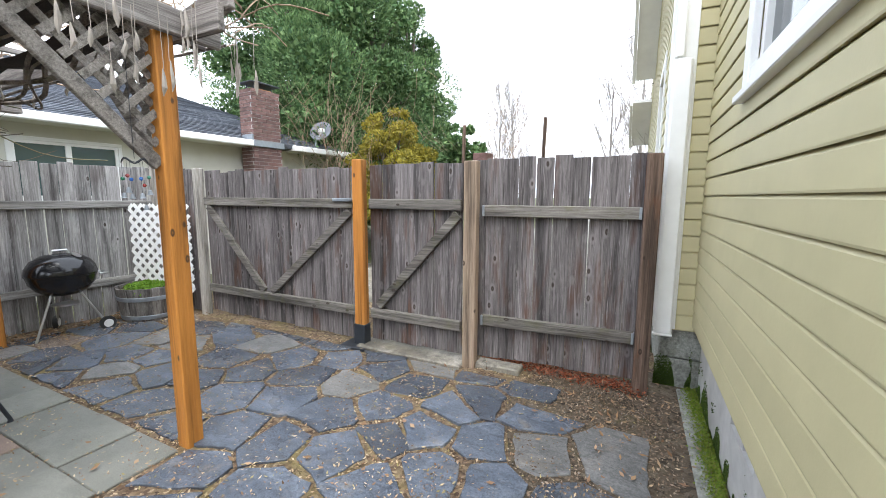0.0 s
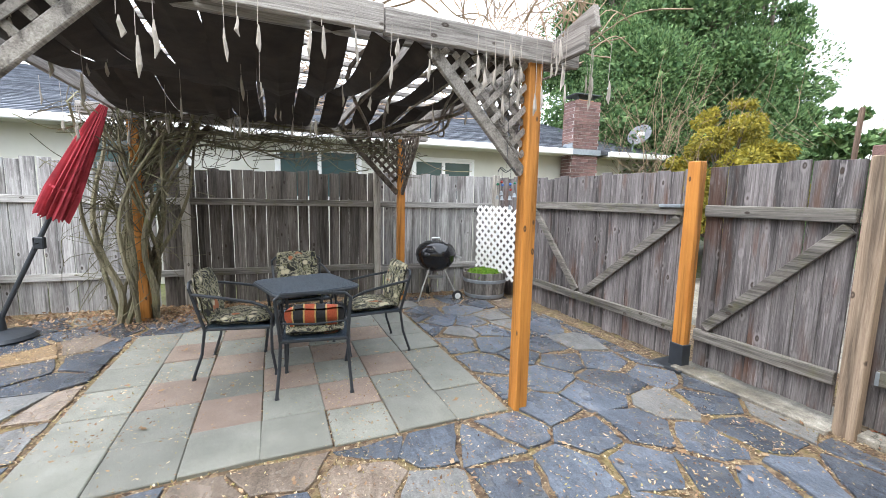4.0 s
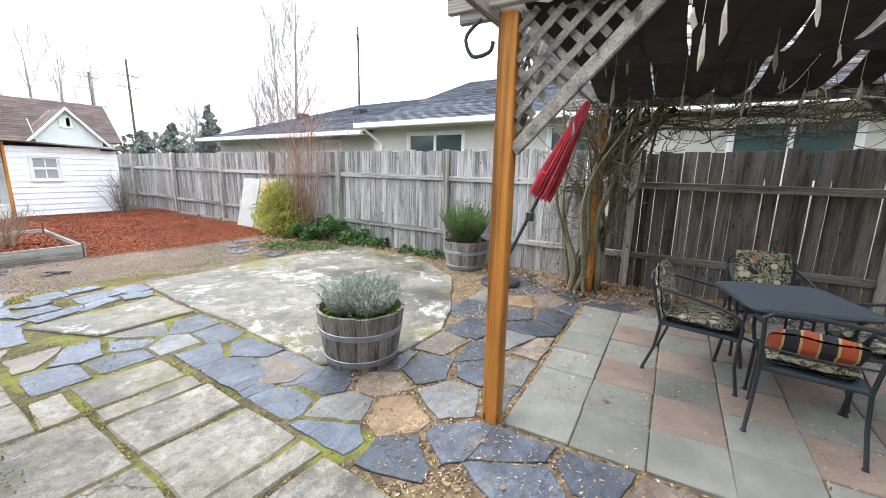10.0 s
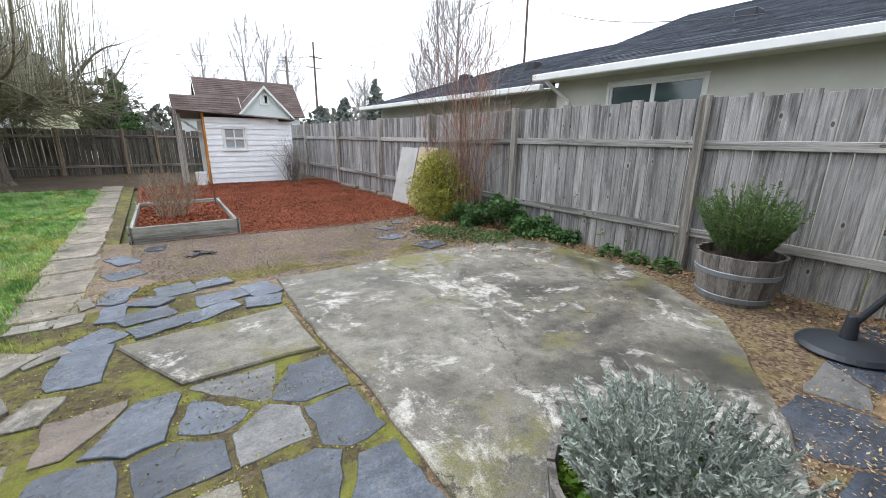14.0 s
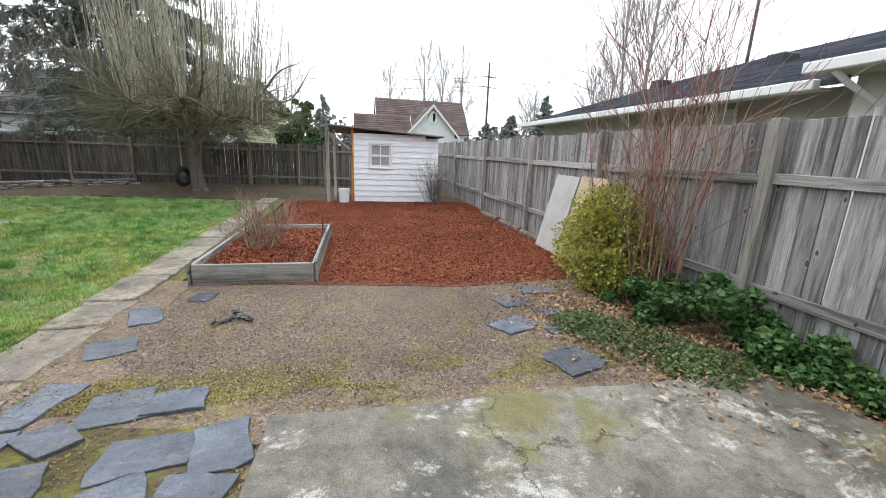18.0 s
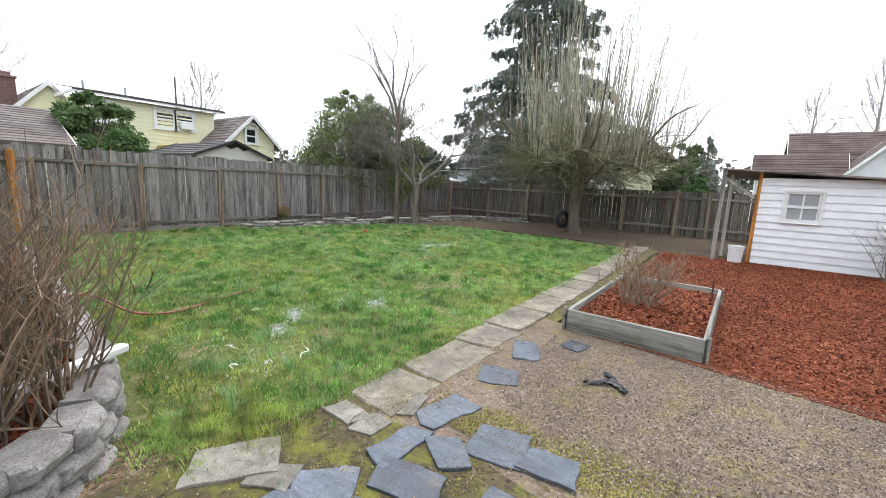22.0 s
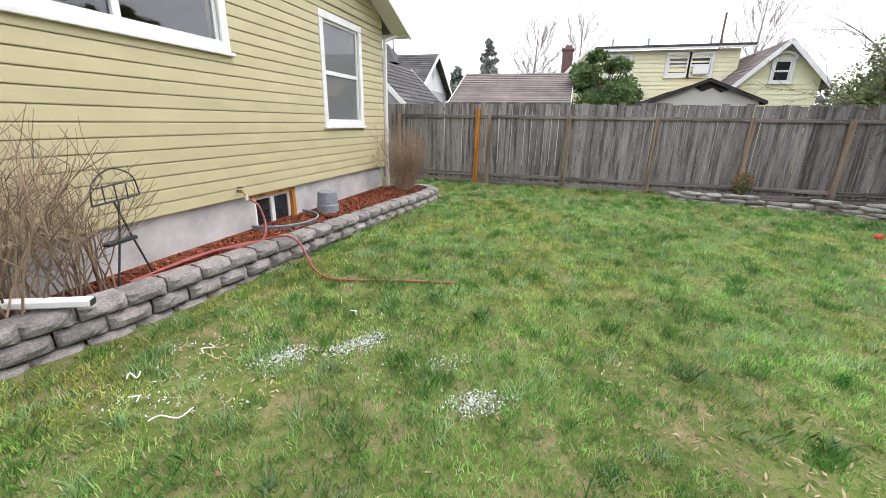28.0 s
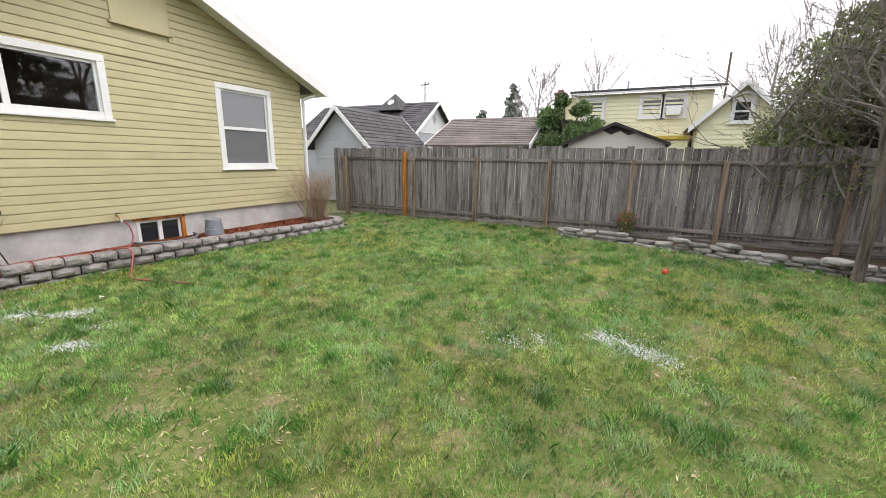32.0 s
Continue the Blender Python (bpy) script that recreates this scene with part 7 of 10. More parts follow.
# far winter trees
def winter_tree(at, label, h, r, spread, n, mat, thin):
    """A leafless tree: a tapering leader, rising limbs all along it, each with finer twigs."""
    th = thing("bare_tree", at, label, "tree")
    lean = (U(-0.03, 0.03) * h, U(-0.03, 0.03) * h)
    g = Geo().tube([(0, 0, -0.05), (lean[0] * 0.3, lean[1] * 0.3, h * 0.35), (lean[0] * 0.6, lean[1] * 0.6, h * 0.7), (*lean, h)], [r, r * 0.75, r * 0.4, thin], 7)
    part("trunk", g, mat, th, "grey-brown trunk")
    c = Geo()
    for k in range(n):
        s = 0.22 + 0.7 * k / n + U(-0.02, 0.02)
        a, w = k * 2.4 + U(-0.5, 0.5), spread * (1.05 - 0.75 * s) * U(0.6, 1.15)
        p = Vector((lean[0] * s, lean[1] * s, h * s))
        d = Vector((math.cos(a) * w, math.sin(a) * w, h * (0.16 + 0.1 * (1 - s)) * U(0.7, 1.2)))
        q1, q2 = p + d * 0.45 + Vector((0, 0, -0.04 * h * 0.3)), p + d
        rr = max(thin, r * 0.42 * (1.1 - s))
        c.tube([p, q1, q2], [rr, rr * 0.6, thin], 4, False)
        for j in range(9):
            f = U(0.2, 1.0)
            o = p.lerp(q2, f)
            e = Vector((math.cos(a + U(-1.3, 1.3)) * w * 0.4, math.sin(a + U(-1.3, 1.3)) * w * 0.4, h * 0.10 * U(0.5, 1.4)))
            c.tube([o, o + e * 0.5 + Vector((0, 0, -0.01 * h)), o + e], [thin * 1.3, thin, thin * 0.6], 3, False)
            for i in range(3):
                o2 = o + e * U(0.3, 0.95)
                e2 = Vector((U(-0.16, 0.16) * w, U(-0.16, 0.16) * w, h * 0.06 * U(0.4, 1.2)))
                c.tube([o2, o2 + e2], [thin * 0.8, thin * 0.4], 3, False)
    part("crown", c, mat, th, "fine bare winter twigs")
    return th


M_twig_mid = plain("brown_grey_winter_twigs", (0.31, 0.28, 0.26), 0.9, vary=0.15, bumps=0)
for (x, y, h, r, sp_, n, thin) in ((-14.2, -21.2, 10.8, 0.15, 2.6, 30, 0.011), (-12.9, -20.6, 9.0, 0.1, 1.9, 22, 0.011), (-7.3, 24.4, 7.3, 0.1, 1.7, 24, 0.012), (-8.9, 26.0, 8.0, 0.1, 1.7, 24, 0.012), (0.5, 13.4, 5.6, 0.08, 1.5, 20, 0.007), (-0.4, 14.4, 5.0, 0.07, 1.3, 18, 0.007)):
    winter_tree((x, y, 0), "bare winter tree with fine upright twigs beyond the fence", h, r, sp_, n, M_twig_mid, thin)
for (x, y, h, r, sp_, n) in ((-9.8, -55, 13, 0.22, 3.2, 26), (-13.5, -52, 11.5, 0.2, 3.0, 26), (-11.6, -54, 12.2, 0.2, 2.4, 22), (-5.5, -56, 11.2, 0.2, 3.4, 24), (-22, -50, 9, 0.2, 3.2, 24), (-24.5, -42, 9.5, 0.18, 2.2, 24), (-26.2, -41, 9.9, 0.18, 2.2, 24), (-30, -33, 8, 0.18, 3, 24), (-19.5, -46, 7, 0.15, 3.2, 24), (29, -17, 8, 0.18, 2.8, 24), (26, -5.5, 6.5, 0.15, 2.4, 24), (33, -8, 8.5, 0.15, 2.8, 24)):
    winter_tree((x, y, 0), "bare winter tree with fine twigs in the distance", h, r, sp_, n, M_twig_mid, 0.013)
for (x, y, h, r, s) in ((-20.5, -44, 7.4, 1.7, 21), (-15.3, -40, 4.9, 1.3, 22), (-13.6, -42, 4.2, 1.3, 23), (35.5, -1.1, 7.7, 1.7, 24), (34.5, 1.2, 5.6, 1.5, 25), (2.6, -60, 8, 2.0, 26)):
    clumps("far_conifer", (x, y, 0), "pointed conifer in the distance, paled by haze in its colour", h * 0.8, 0.14, cone_blobs(h, r, 70, 0.8, s, 0.9), 6000, 0.2, M_farcon, 1.8, droop=0.3)
# far tree line; its haze is put into the grey-green leaf colours
fl = thing("tree_line", (0, 0, 0), "grey-green line of far trees beyond the roofs, haze in their colour", "trees", kind="backdrop")
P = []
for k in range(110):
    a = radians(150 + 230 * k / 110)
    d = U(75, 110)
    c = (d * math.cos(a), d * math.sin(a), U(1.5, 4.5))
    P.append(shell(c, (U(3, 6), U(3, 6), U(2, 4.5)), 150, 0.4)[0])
mesh_part("foliage", leaf_mesh("foliage", np.concatenate(P), 0.9, leafy("haze_tinted_far_leaves", [(0.11, 0.12, 0.095), (0.16, 0.16, 0.135), (0.20, 0.19, 0.165)], 1.0, 0.0), 0, 1.5), fl)
tagged(fl, kind="structure")
# dark spruce behind the tyre tree
th = thing("spruce_tree", (8.5, -25.2, 0), "tall dark spruce with drooping tufted branches", "tree")
g = Geo().tube([(0, 0, 0), (0.1, 0, 6), (0.0, 0.1, 13.2)], [0.28, 0.2, 0.05], 8)
P, O = [], []
for k in range(135):
    z = 2.0 + 11.0 * (k / 135) + U(-0.35, 0.35)
    a = k * 2.4 + U(-0.7, 0.7)
    L = (1 - (z - 2) / 16.5) * 5.2 * U(0.4, 1.15) + 0.4
    ex_, ey = L * math.cos(a), L * math.sin(a)
    g.tube([(0, 0, z), (ex_ * 0.5, ey * 0.5, z + 0.1), (ex_, ey, z - 0.35)], [0.05, 0.03, 0.01], 4, False)
    for j in range(int(8 + 8 * L)):
        f = U(0.2, 1.03) ** 0.85
        side = U(-1, 1) * (0.25 + 0.9 * (1 - f) * min(L, 2.5) * 0.5)
        o = np.array([f * ex_ - side * ey / L, f * ey + side * ex_ / L, z + 0.1 * math.sin(f * 3) - 0.4 * f * f])
        hang = U(0.25, 0.75) * (1.1 - 0.5 * f)
        m_ = 60
        q = rng.uniform(0, 1, size=(m_, 1))
        P.append(o + q * np.array([[U(-0.15, 0.15), U(-0.15, 0.15), -hang]]) + rng.normal(size=(m_, 3)) * np.array([0.05, 0.05, 0.03]))
        O.append(np.tile(np.array([[ex_ / L * 0.5, ey / L * 0.5, -0.9]]), (m_, 1)))
part("trunk", g, M_bark, th)
mesh_part("crown", leaf_mesh("crown", np.concatenate(P), 0.032, M_spruce, 0, 4.4, np.concatenate(O)), th, "dark drooping needle sprays")

M_limbmoss = wood("mossy_limb_bark", (0.09, 0.075, 0.055), (0.22, 0.19, 0.14), 'z', stain_amount=0.3, vary=0.1, knots=False, moss=0.8, green=(0.13, 0.15, 0.03))
M_shoot = wood("olive_grey_shoots", (0.24, 0.225, 0.155), (0.42, 0.395, 0.30), 'z', stain_amount=0.2, vary=0.05, knots=False)
# old pollarded fruit tree with many upright shoots
th = thing("old_fruit_tree", (3.87, -18.25, 0), "old pruned fruit tree with mossy limbs and tall upright water shoots", "tree")
g = Geo().tube([(0, 0, -0.1), (0.02, 0, 0.1), (0.05, 0.0, 0.7), (-0.02, 0.05, 1.5), (0.0, 0.05, 2.0)], [0.34, 0.22, 0.18, 0.19, 0.2], 12)
part("trunk", g, M_bark, th, "thick furrowed brown trunk")
lg, sg, tg = Geo(), Geo(), Geo()
heads = []
for k in range(13):
    a = 2 * math.pi * k / 13 + U(-0.25, 0.25)
    L = U(1.5, 3.4)
    dx, dy = math.cos(a), math.sin(a)
    pts = spline([(0, 0.05, 1.7), (dx * L * 0.35, dy * L * 0.35, 2.2 + U(-0.1, 0.3)), (dx * L * 0.7, dy * L * 0.7, 2.3 + U(-0.2, 0.4)), (dx * L, dy * L, 2.4 + U(-0.3, 0.6))], 3)
    lg.tube(pts, [0.1 - 0.07 * i / len(pts) for i in range(len(pts))], 7)
    heads += pts[3:]
for p in heads:
    for k in range(4):
        a = U(0, 6.28)
        q = Vector(p) + Vector((U(-0.1, 0.1), U(-0.1, 0.1), 0))
        far = math.hypot(q.x, q.y) / 3.4
        H = U(1.4, 5.6) * (1.2 - 0.55 * far)
        sp_ = 0.12 + 0.30 * far
        d = Vector((q.x * 0.05 + U(-sp_, sp_) * 0.4, q.y * 0.05 + U(-sp_, sp_) * 0.4, 1)).normalized()
        sg.tube([q, q + d * H * 0.5 + Vector((U(-0.06, 0.06), U(-0.06, 0.06), 0)), q + d * H + Vector((U(-0.12, 0.12), U(-0.12, 0.12), 0))], [0.015, 0.011, 0.0045], 4, False)
        for j in range(3):
            f = U(0.35, 0.9)
            o = q + d * H * f
            sg.tube([o, o + d * U(0.3, 0.9) + Vector((U(-0.22, 0.22), U(-0.22, 0.22), 0))], [0.007, 0.003], 3, False)
    for k in range(9):
        a = U(0, 6.28)
        branch(tg, p, (math.cos(a), math.sin(a), U(-0.6, 0.9)), U(0.6, 1.5), 0.014, 1, -0.04, 5, 0.55, 0.006, 3)
for k in range(7):
    a = 2 * math.pi * k / 7 + U(-0.3, 0.3)
    L = U(3.2, 4.8)
    dx, dy = math.cos(a), math.sin(a)
    pts = spline([(dx * 0.6, dy * 0.6, 2.1), (dx * L * 0.5, dy * L * 0.5, 2.6 + U(-0.2, 0.3)), (dx * L * 0.8, dy * L * 0.8, 3.2 + U(-0.2, 0.5)), (dx * L, dy * L, 4.0 + U(-0.4, 0.8))], 4)
    lg.tube(pts, [0.06 - 0.05 * i / len(pts) for i in range(len(pts))], 5)
    for p in pts[4::2]:
        branch(tg, p, (dx * 0.5 + U(-0.5, 0.5), dy * 0.5 + U(-0.5, 0.5), U(0.1, 1)), U(0.5, 1.0), 0.012, 2, 0.1, 2, 0.4, 0.005, 3)
part("limb_crown", lg, M_limbmoss, th, "mossy limbs")
part("shoot_crown", sg, M_shoot, th, "straight upright shoots")
part("twig_tangle", tg, M_twig_moss, th, "mossy tangled twigs")
tg = Geo()
for (dx, dy, dz, L) in ((-1.6, 0.5, 2.5, 1.7), (-2.0, -0.4, 2.5, 1.6)):
    branch(tg, (dx * 0.6, dy, dz), (-1, 0.2, 0.4), L, 0.03, 3, 0.12, 3, 0.3, 0.005, 4)
part("side_bough", tg, M_twig, th)

# tangled apple tree by the east fence with an evergreen behind it
bare_tree("apple_tree", (8.72, -15.25, 0), "gnarled leafless apple tree beside the stone edging", 5.4, 0.11, 6, 3, M_twig, up=0.05, lean=(-0.1, 0.05, 1), wob=0.6, trunk=0.28, minr=0.005, lenf=0.72)
th = thing("tall_sucker_tree", (8.95, -14.6, 0), "slender leafless tree with crooked open branches", "tree")
g = Geo()
g.tube(spline([(0, 0, -0.05), (0.06, -0.02, 1.2), (0.0, 0.1, 2.6), (0.05, 0.0, 4.0)], 4), [0.075 - 0.02 * i / 12 for i in range(13)], 7)
part("trunk", g, M_bark, th, "pale grey trunk")
g = Geo()
for k, (dx, dy, L) in enumerate(((0.2, 0.75, 2.2), (-0.2, -0.6, 2.0), (0.05, 0.25, 2.3), (-0.3, 0.4, 1.6), (0.3, -0.35, 1.7))):
    branch(g, (0.04, 0.02, 3.2 + 0.2 * k), (dx, dy, 1), L, 0.042, 3, 0.06, 3, 0.5, 0.007, 5, taper=0.6, lenf=0.62)
for k in range(9):
    a = U(0, 6.28)
    branch(g, (0.03, 0.03, U(1.6, 3.0)), (math.cos(a), math.sin(a), 0.5), U(0.7, 1.2), 0.02, 2, 0.1, 3, 0.5, 0.005, 4)
part("stem_tangle", g, M_twig, th, "crooked open branches")
clumps("evergreen_bush", (12.7, -15.9, 0), "broad olive-green evergreen behind the fence", 3.4, 0.15, cone_blobs(5.1, 2.1, 80, 1.2, 31, 0.45), 52000, 0.045, M_holly, 1.7, inner=0.6, core=120)
clumps("evergreen_bush", (12.9, -18.2, 0), "dark olive evergreen with a ragged outline behind the fence", 3.4, 0.15, cone_blobs(4.6, 2.2, 80, 1.0, 32, 0.5), 46000, 0.048, M_holly, 1.7, inner=0.6, core=120)
th = thing("bramble_thicket", (10.9, -15.3, 0), "thicket of fine grey leafless twigs above the fence", "shrub")
g = Geo()
for k in range(40):
    a = U(0, 6.28)
    branch(g, (U(-0.5, 0.5), U(-1.8, 1.8), U(0.8, 2.4)), (math.cos(a) * 0.7, math.sin(a) * 0.7, 0.8), U(0.9, 1.7), 0.018, 3, 0.0, 3, 0.6, 0.004, 3)
part("twig_tangle", g, M_twig, th)
th = thing("arborvitae_row", (12.4, -19.5, 0), "dark hedge behind the corner of the fences", "hedge")
P, O = shell((0, 0, 1.6), (1.2, 2.6, 1.9), 9000, 0.6)
mesh_part("foliage", leaf_mesh("leaves", P, 0.1, M_spruce, 0, 1.6, O), th)
clumps("laurel_bush", (18.0, -8.75, 0), "glossy green laurel bush behind the fence", 2.0, 0.1, cone_blobs(4.0, 1.45, 48, 1.4, 33, 0.4), 20000, 0.065, M_laurel, 2.0, inner=0.35, core=50)
clumps("round_shrub", (1.5, -25.6, 0), "rounded dark green shrub behind the rear fence", 1.8, 0.1, cone_blobs(3.7, 1.3, 22, 0.8, 34, 0.4), 9000, 0.1, M_conifer, 1.7)

# shrubs by the fence
th = thing("yellow_euonymus", (-3.97, -7.82, 0), "dense yellow-green variegated bush by the fence", "bush")
g = Geo()
for k in range(16):
    a = U(0, 6.28)
    branch(g, (0, 0, 0), (0.4 * math.cos(a), 0.4 * math.sin(a), 1), 0.6, 0.012, 1, 0.1, 2, 0.3, 0.005, 3)
part("stem_tangle", g, M_twig, th)
P, O = [], []
for c, r in (((0, 0, 0.55), (0.42, 0.48, 0.55)), ((0.15, 0.1, 0.85), (0.3, 0.32, 0.32)), ((-0.1, 0.25, 0.5), (0.38, 0.36, 0.42)), ((0.1, -0.28, 0.45), (0.34, 0.32, 0.4)), ((-0.15, -0.1, 0.95), (0.25, 0.25, 0.25)), ((0.2, 0.28, 0.3), (0.28, 0.28, 0.3))):
    p, d = shell(c, r, 2600, 0.5)
    p = p + rng.normal(size=p.shape) * 0.045
    lump = np.array([noise.noise(Vector(q) * 6.0) for q in p.tolist()])
    p = p + d * (lump * 0.13)[:, None]
    P.append(p)
    O.append(d)
mesh_part("foliage", leaf_mesh("foliage", np.concatenate(P), 0.03, M_euon, 0, 1.5, np.concatenate(O)), th, "small yellow-edged leaves")
th = thing("red_twig_dogwood", (-4.08, -7.3, 0), "tall leafless dogwood with red and brown stems", "shrub")
g, g2 = Geo(), Geo()
for k in range(40):
    a = U(0, 6.28)
    sp_ = U(0.02, 0.30)
    branch(g if k % 2 else g2, (U(-0.18, 0.18), U(-0.38, 0.38), 0), (sp_ * math.cos(a), sp_ * math.sin(a), 1), U(0.8, 2.1), 0.009, 2, 0.14, 3, 0.22, 0.0034, 4)
part("stem_tangle", g, M_twig_red, th, "dark red stems")
part("stem_tangle", g2, M_twig_tan, th, "tan stems")


def carpet(name, label, pts, size, mat, category="ground cover", flat=0.4):
    return tagged(new(name, leaf_mesh(name, pts, size, mat, flat, 1.4)), label, category, kind="stuff")


P = []
for (x, y, rx, ry, h) in ((-4.12, -6.45, 0.36, 0.40, 0.62), (-4.22, -5.85, 0.24, 0.30, 0.34), (-4.34, -5.3, 0.12, 0.22, 0.14), (-3.95, -6.9, 0.32, 0.32, 0.5)):
    for k in range(16):
        P.append(shell((x + U(-rx, rx), y + U(-ry, ry), U(0.0, h * 0.75)), (U(0.08, 0.18), U(0.08, 0.18), U(0.06, 0.16)), 150, 0.3, -0.6)[0])
for y in (-4.45, -4.1, -3.75):
    P.append(shell((-4.28, y, 0.0), (0.17, 0.16, 0.16), 160, 0.5, 0)[0])
P.append(np.stack([np.full(60, -4.42), rng.uniform(-5.6, -3.7, 60), rng.uniform(0.2, 0.7, 60)], axis=1)[rng.uniform(size=60) < 0.5])
carpet("ivy", "dark green ivy climbing over the foot of the fence", np.concatenate(P), 0.042, M_ivy)
P = []
for (x, y, rx, ry) in ((-3.35, -6.35, 0.5, 0.5), (-3.6, -5.9, 0.42, 0.35), (-3.1, -6.7, 0.35, 0.35)):
    P.append(shell((x, y, 0.02), (rx, ry, 0.09), 1900, 0.1, 0)[0])
carpet("variegated_ivy", "low ground cover with pale-edged leaves", np.concatenate(P), 0.024, M_vinca)

# lavender, rosemary and weeds in the barrels
def tuft(name, at, label, n, h, spread, leaf, mat, stem_mat, per=60, cat="plant", rise=1.0):
    th = thing(name, at, label, cat)
    g = Geo()
    P, O = [], []
    for k in range(n):
        a, s = U(0, 6.28), math.sqrt(rnd.random())
        d = Vector((math.cos(a) * s * spread, math.sin(a) * s * spread, rise)).normalized()
        L = h * U(0.5, 1.08) * (1 - 0.2 * s)
        p0 = Vector((math.cos(a) * s * spread * 0.25, math.sin(a) * s * spread * 0.25, 0))
        p1 = p0 + d * L
        g.tube([p0, p0.lerp(p1, 0.6) + Vector((U(-0.01, 0.01), U(-0.01, 0.01), 0.01)), p1], [0.004, 0.003, 0.0015], 3, False)
        t = rng.uniform(0.3, 1.0, size=(per, 1))
        p = np.array(p0)[None] + (np.array(p1) - np.array(p0))[None] * t
        o = rng.normal(size=(per, 3))
        o /= np.linalg.norm(o, axis=1, keepdims=True)
        P.append(p + o * leaf * 0.5)
        O.append(o * 1.0 + np.array(d)[None] * 0.9)
    part("stem_tangle", g, stem_mat, th)
    mesh_part("foliage", leaf_mesh("foliage", np.concatenate(P), leaf, mat, 0, 4.5 if leaf < 0.02 else 2.6, np.concatenate(O)), th)
    return th


tuft("lavender", (-0.79, -2.05, 0.40), "bushy silver-grey lavender growing in a barrel", 430, 0.335, 0.80, 0.0075, M_lavend, M_lavend, 50)
tuft("rosemary", (-3.98, -2.98, 0.40), "bushy green rosemary growing in a barrel", 420, 0.70, 0.62, 0.0095, M_rosem, M_twig, 50)
P = shell((-0.79, -2.05, 0.41), (0.32, 0.32, 0.06), 2600, 0.6, 0)[0]
carpet("barrel_weeds", "bright green chickweed round the lavender", P, 0.022, M_weed)
P = np.concatenate([shell((-4.02, 3.36, 0.38), (0.28, 0.28, 0.08), 1100, 0.4, 0)[0], shell((-3.86, 3.22, 0.36), (0.12, 0.14, 0.14), 300, 0.4, -0.8)[0]])
carpet("barrel_ivy", "trailing green leaves in the mossy barrel", P, 0.026, M_weed)

# dry stems along the house wall, in the bed and by the shed
M_stem = wood("tan_shrub_bark", (0.16, 0.115, 0.08), (0.34, 0.27, 0.20), 'z', stain_amount=0.3, vary=0.1, knots=False)
for (x, y, z, n, h, sp_, r_, spl, mat, nm) in ((2.35, -4.42, 0.13, 50, 1.25, 0.62, 0.010, 3, M_stem, "tangle of dry leafless stems behind the block wall"), (1.95, -4.1, 0.13, 38, 1.2, 0.6, 0.010, 3, M_stem, "dry leafless shrub by the corner of the house"), (2.85, -4.42, 0.13, 28, 1.05, 0.6, 0.009, 3, M_stem, "thin dry stems behind the block wall"),
                              (8.6, -4.72, 0.12, 120, 1.2, 0.72, 0.008, 2, M_twig_tan, "dense upright tan dry shrub at the house corner"), (0.18, -9.35, 0.15, 44, 0.7, 1.5, 0.008, 3, M_stem, "low leafless shrub in the raised bed"), (-3.3, -15.1, 0.0, 60, 1.2, 0.6, 0.008, 2, M_twig, "small leafless shrub beside the shed")):
    th = thing("dry_shrub", (x, y, z), nm, "shrub")
    g, g2 = Geo(), Geo()
    for k in range(n):
        a, q = U(0, 6.28), U(0.1, 1)
        branch(g if k % 2 else g2, (U(-0.2, 0.2), U(-0.16, 0.16), 0), (sp_ * q * math.cos(a), sp_ * q * math.sin(a), 1), h * U(0.4, 0.62), r_ * U(0.7, 1.2), 2, 0.12, spl, 0.34, 0.0032, 4)
    part("old_stem_tangle", g, mat, th, "older brown stems")
    part("young_stem_tangle", g2, M_twig_tan if mat is M_stem else mat, th, "thin tan stems")
th = thing("heather_bush", (10.95, -11.45, 0.05), "small bush with red berries by the fence", "bush")
P, O = shell((0, 0, 0.3), (0.18, 0.2, 0.25), 500, 0.3)
mesh_part("foliage", leaf_mesh("leaves", P, 0.035, M_holly, 0, 1.5), th)
P, O = shell((0, 0, 0.35), (0.2, 0.2, 0.22), 160, 0.7)
tagged(mesh_part("berry_mass", leaf_mesh("berries", P, 0.03, leafy("red_berries", [(0.35, 0.03, 0.015), (0.5, 0.07, 0.02)]), 0, 1.0), th, "red berries"), "red berries", kind="stuff")

M_vinedark = plain("dark_vine_stems", (0.10, 0.085, 0.062), 0.9, vary=0.4, scale=4, bumps=0)
M_vine = wood("pale_vine_bark", (0.10, 0.087, 0.055), (0.29, 0.26, 0.175), 'z', stain_amount=0.2, vary=0.05, knots=False, moss=0.4, green=(0.17, 0.18, 0.06))
# vine on the pergola
vine = thing("wisteria_vine", (0, 0, 0), "old twisted leafless vine climbing the pergola and hanging from it", "vine")
g = Geo()
for k in range(22):
    a = U(0, 6.28)
    b = Vector((-3.9 + 0.15 * math.cos(a), -1.1 + 0.17 * math.sin(a), 0))
    w, fy, fx = U(0, 6.28), U(-0.45, 0.75), U(-0.3, 0.45)
    pts = [b]
    for j in range(1, 7):
        s = j / 6
        pts.append(Vector((b.x + 0.12 * math.sin(w + 6 * s) + fx * s ** 1.8, b.y + 0.13 * math.cos(w + 6 * s) + fy * s ** 1.8, 2.36 * s)))
    r0 = U(0.014, 0.042)
    g.tube(spline(pts, 4), [max(0.007, r0 * (1 - 0.6 * i / 24)) for i in range(25)], 6)
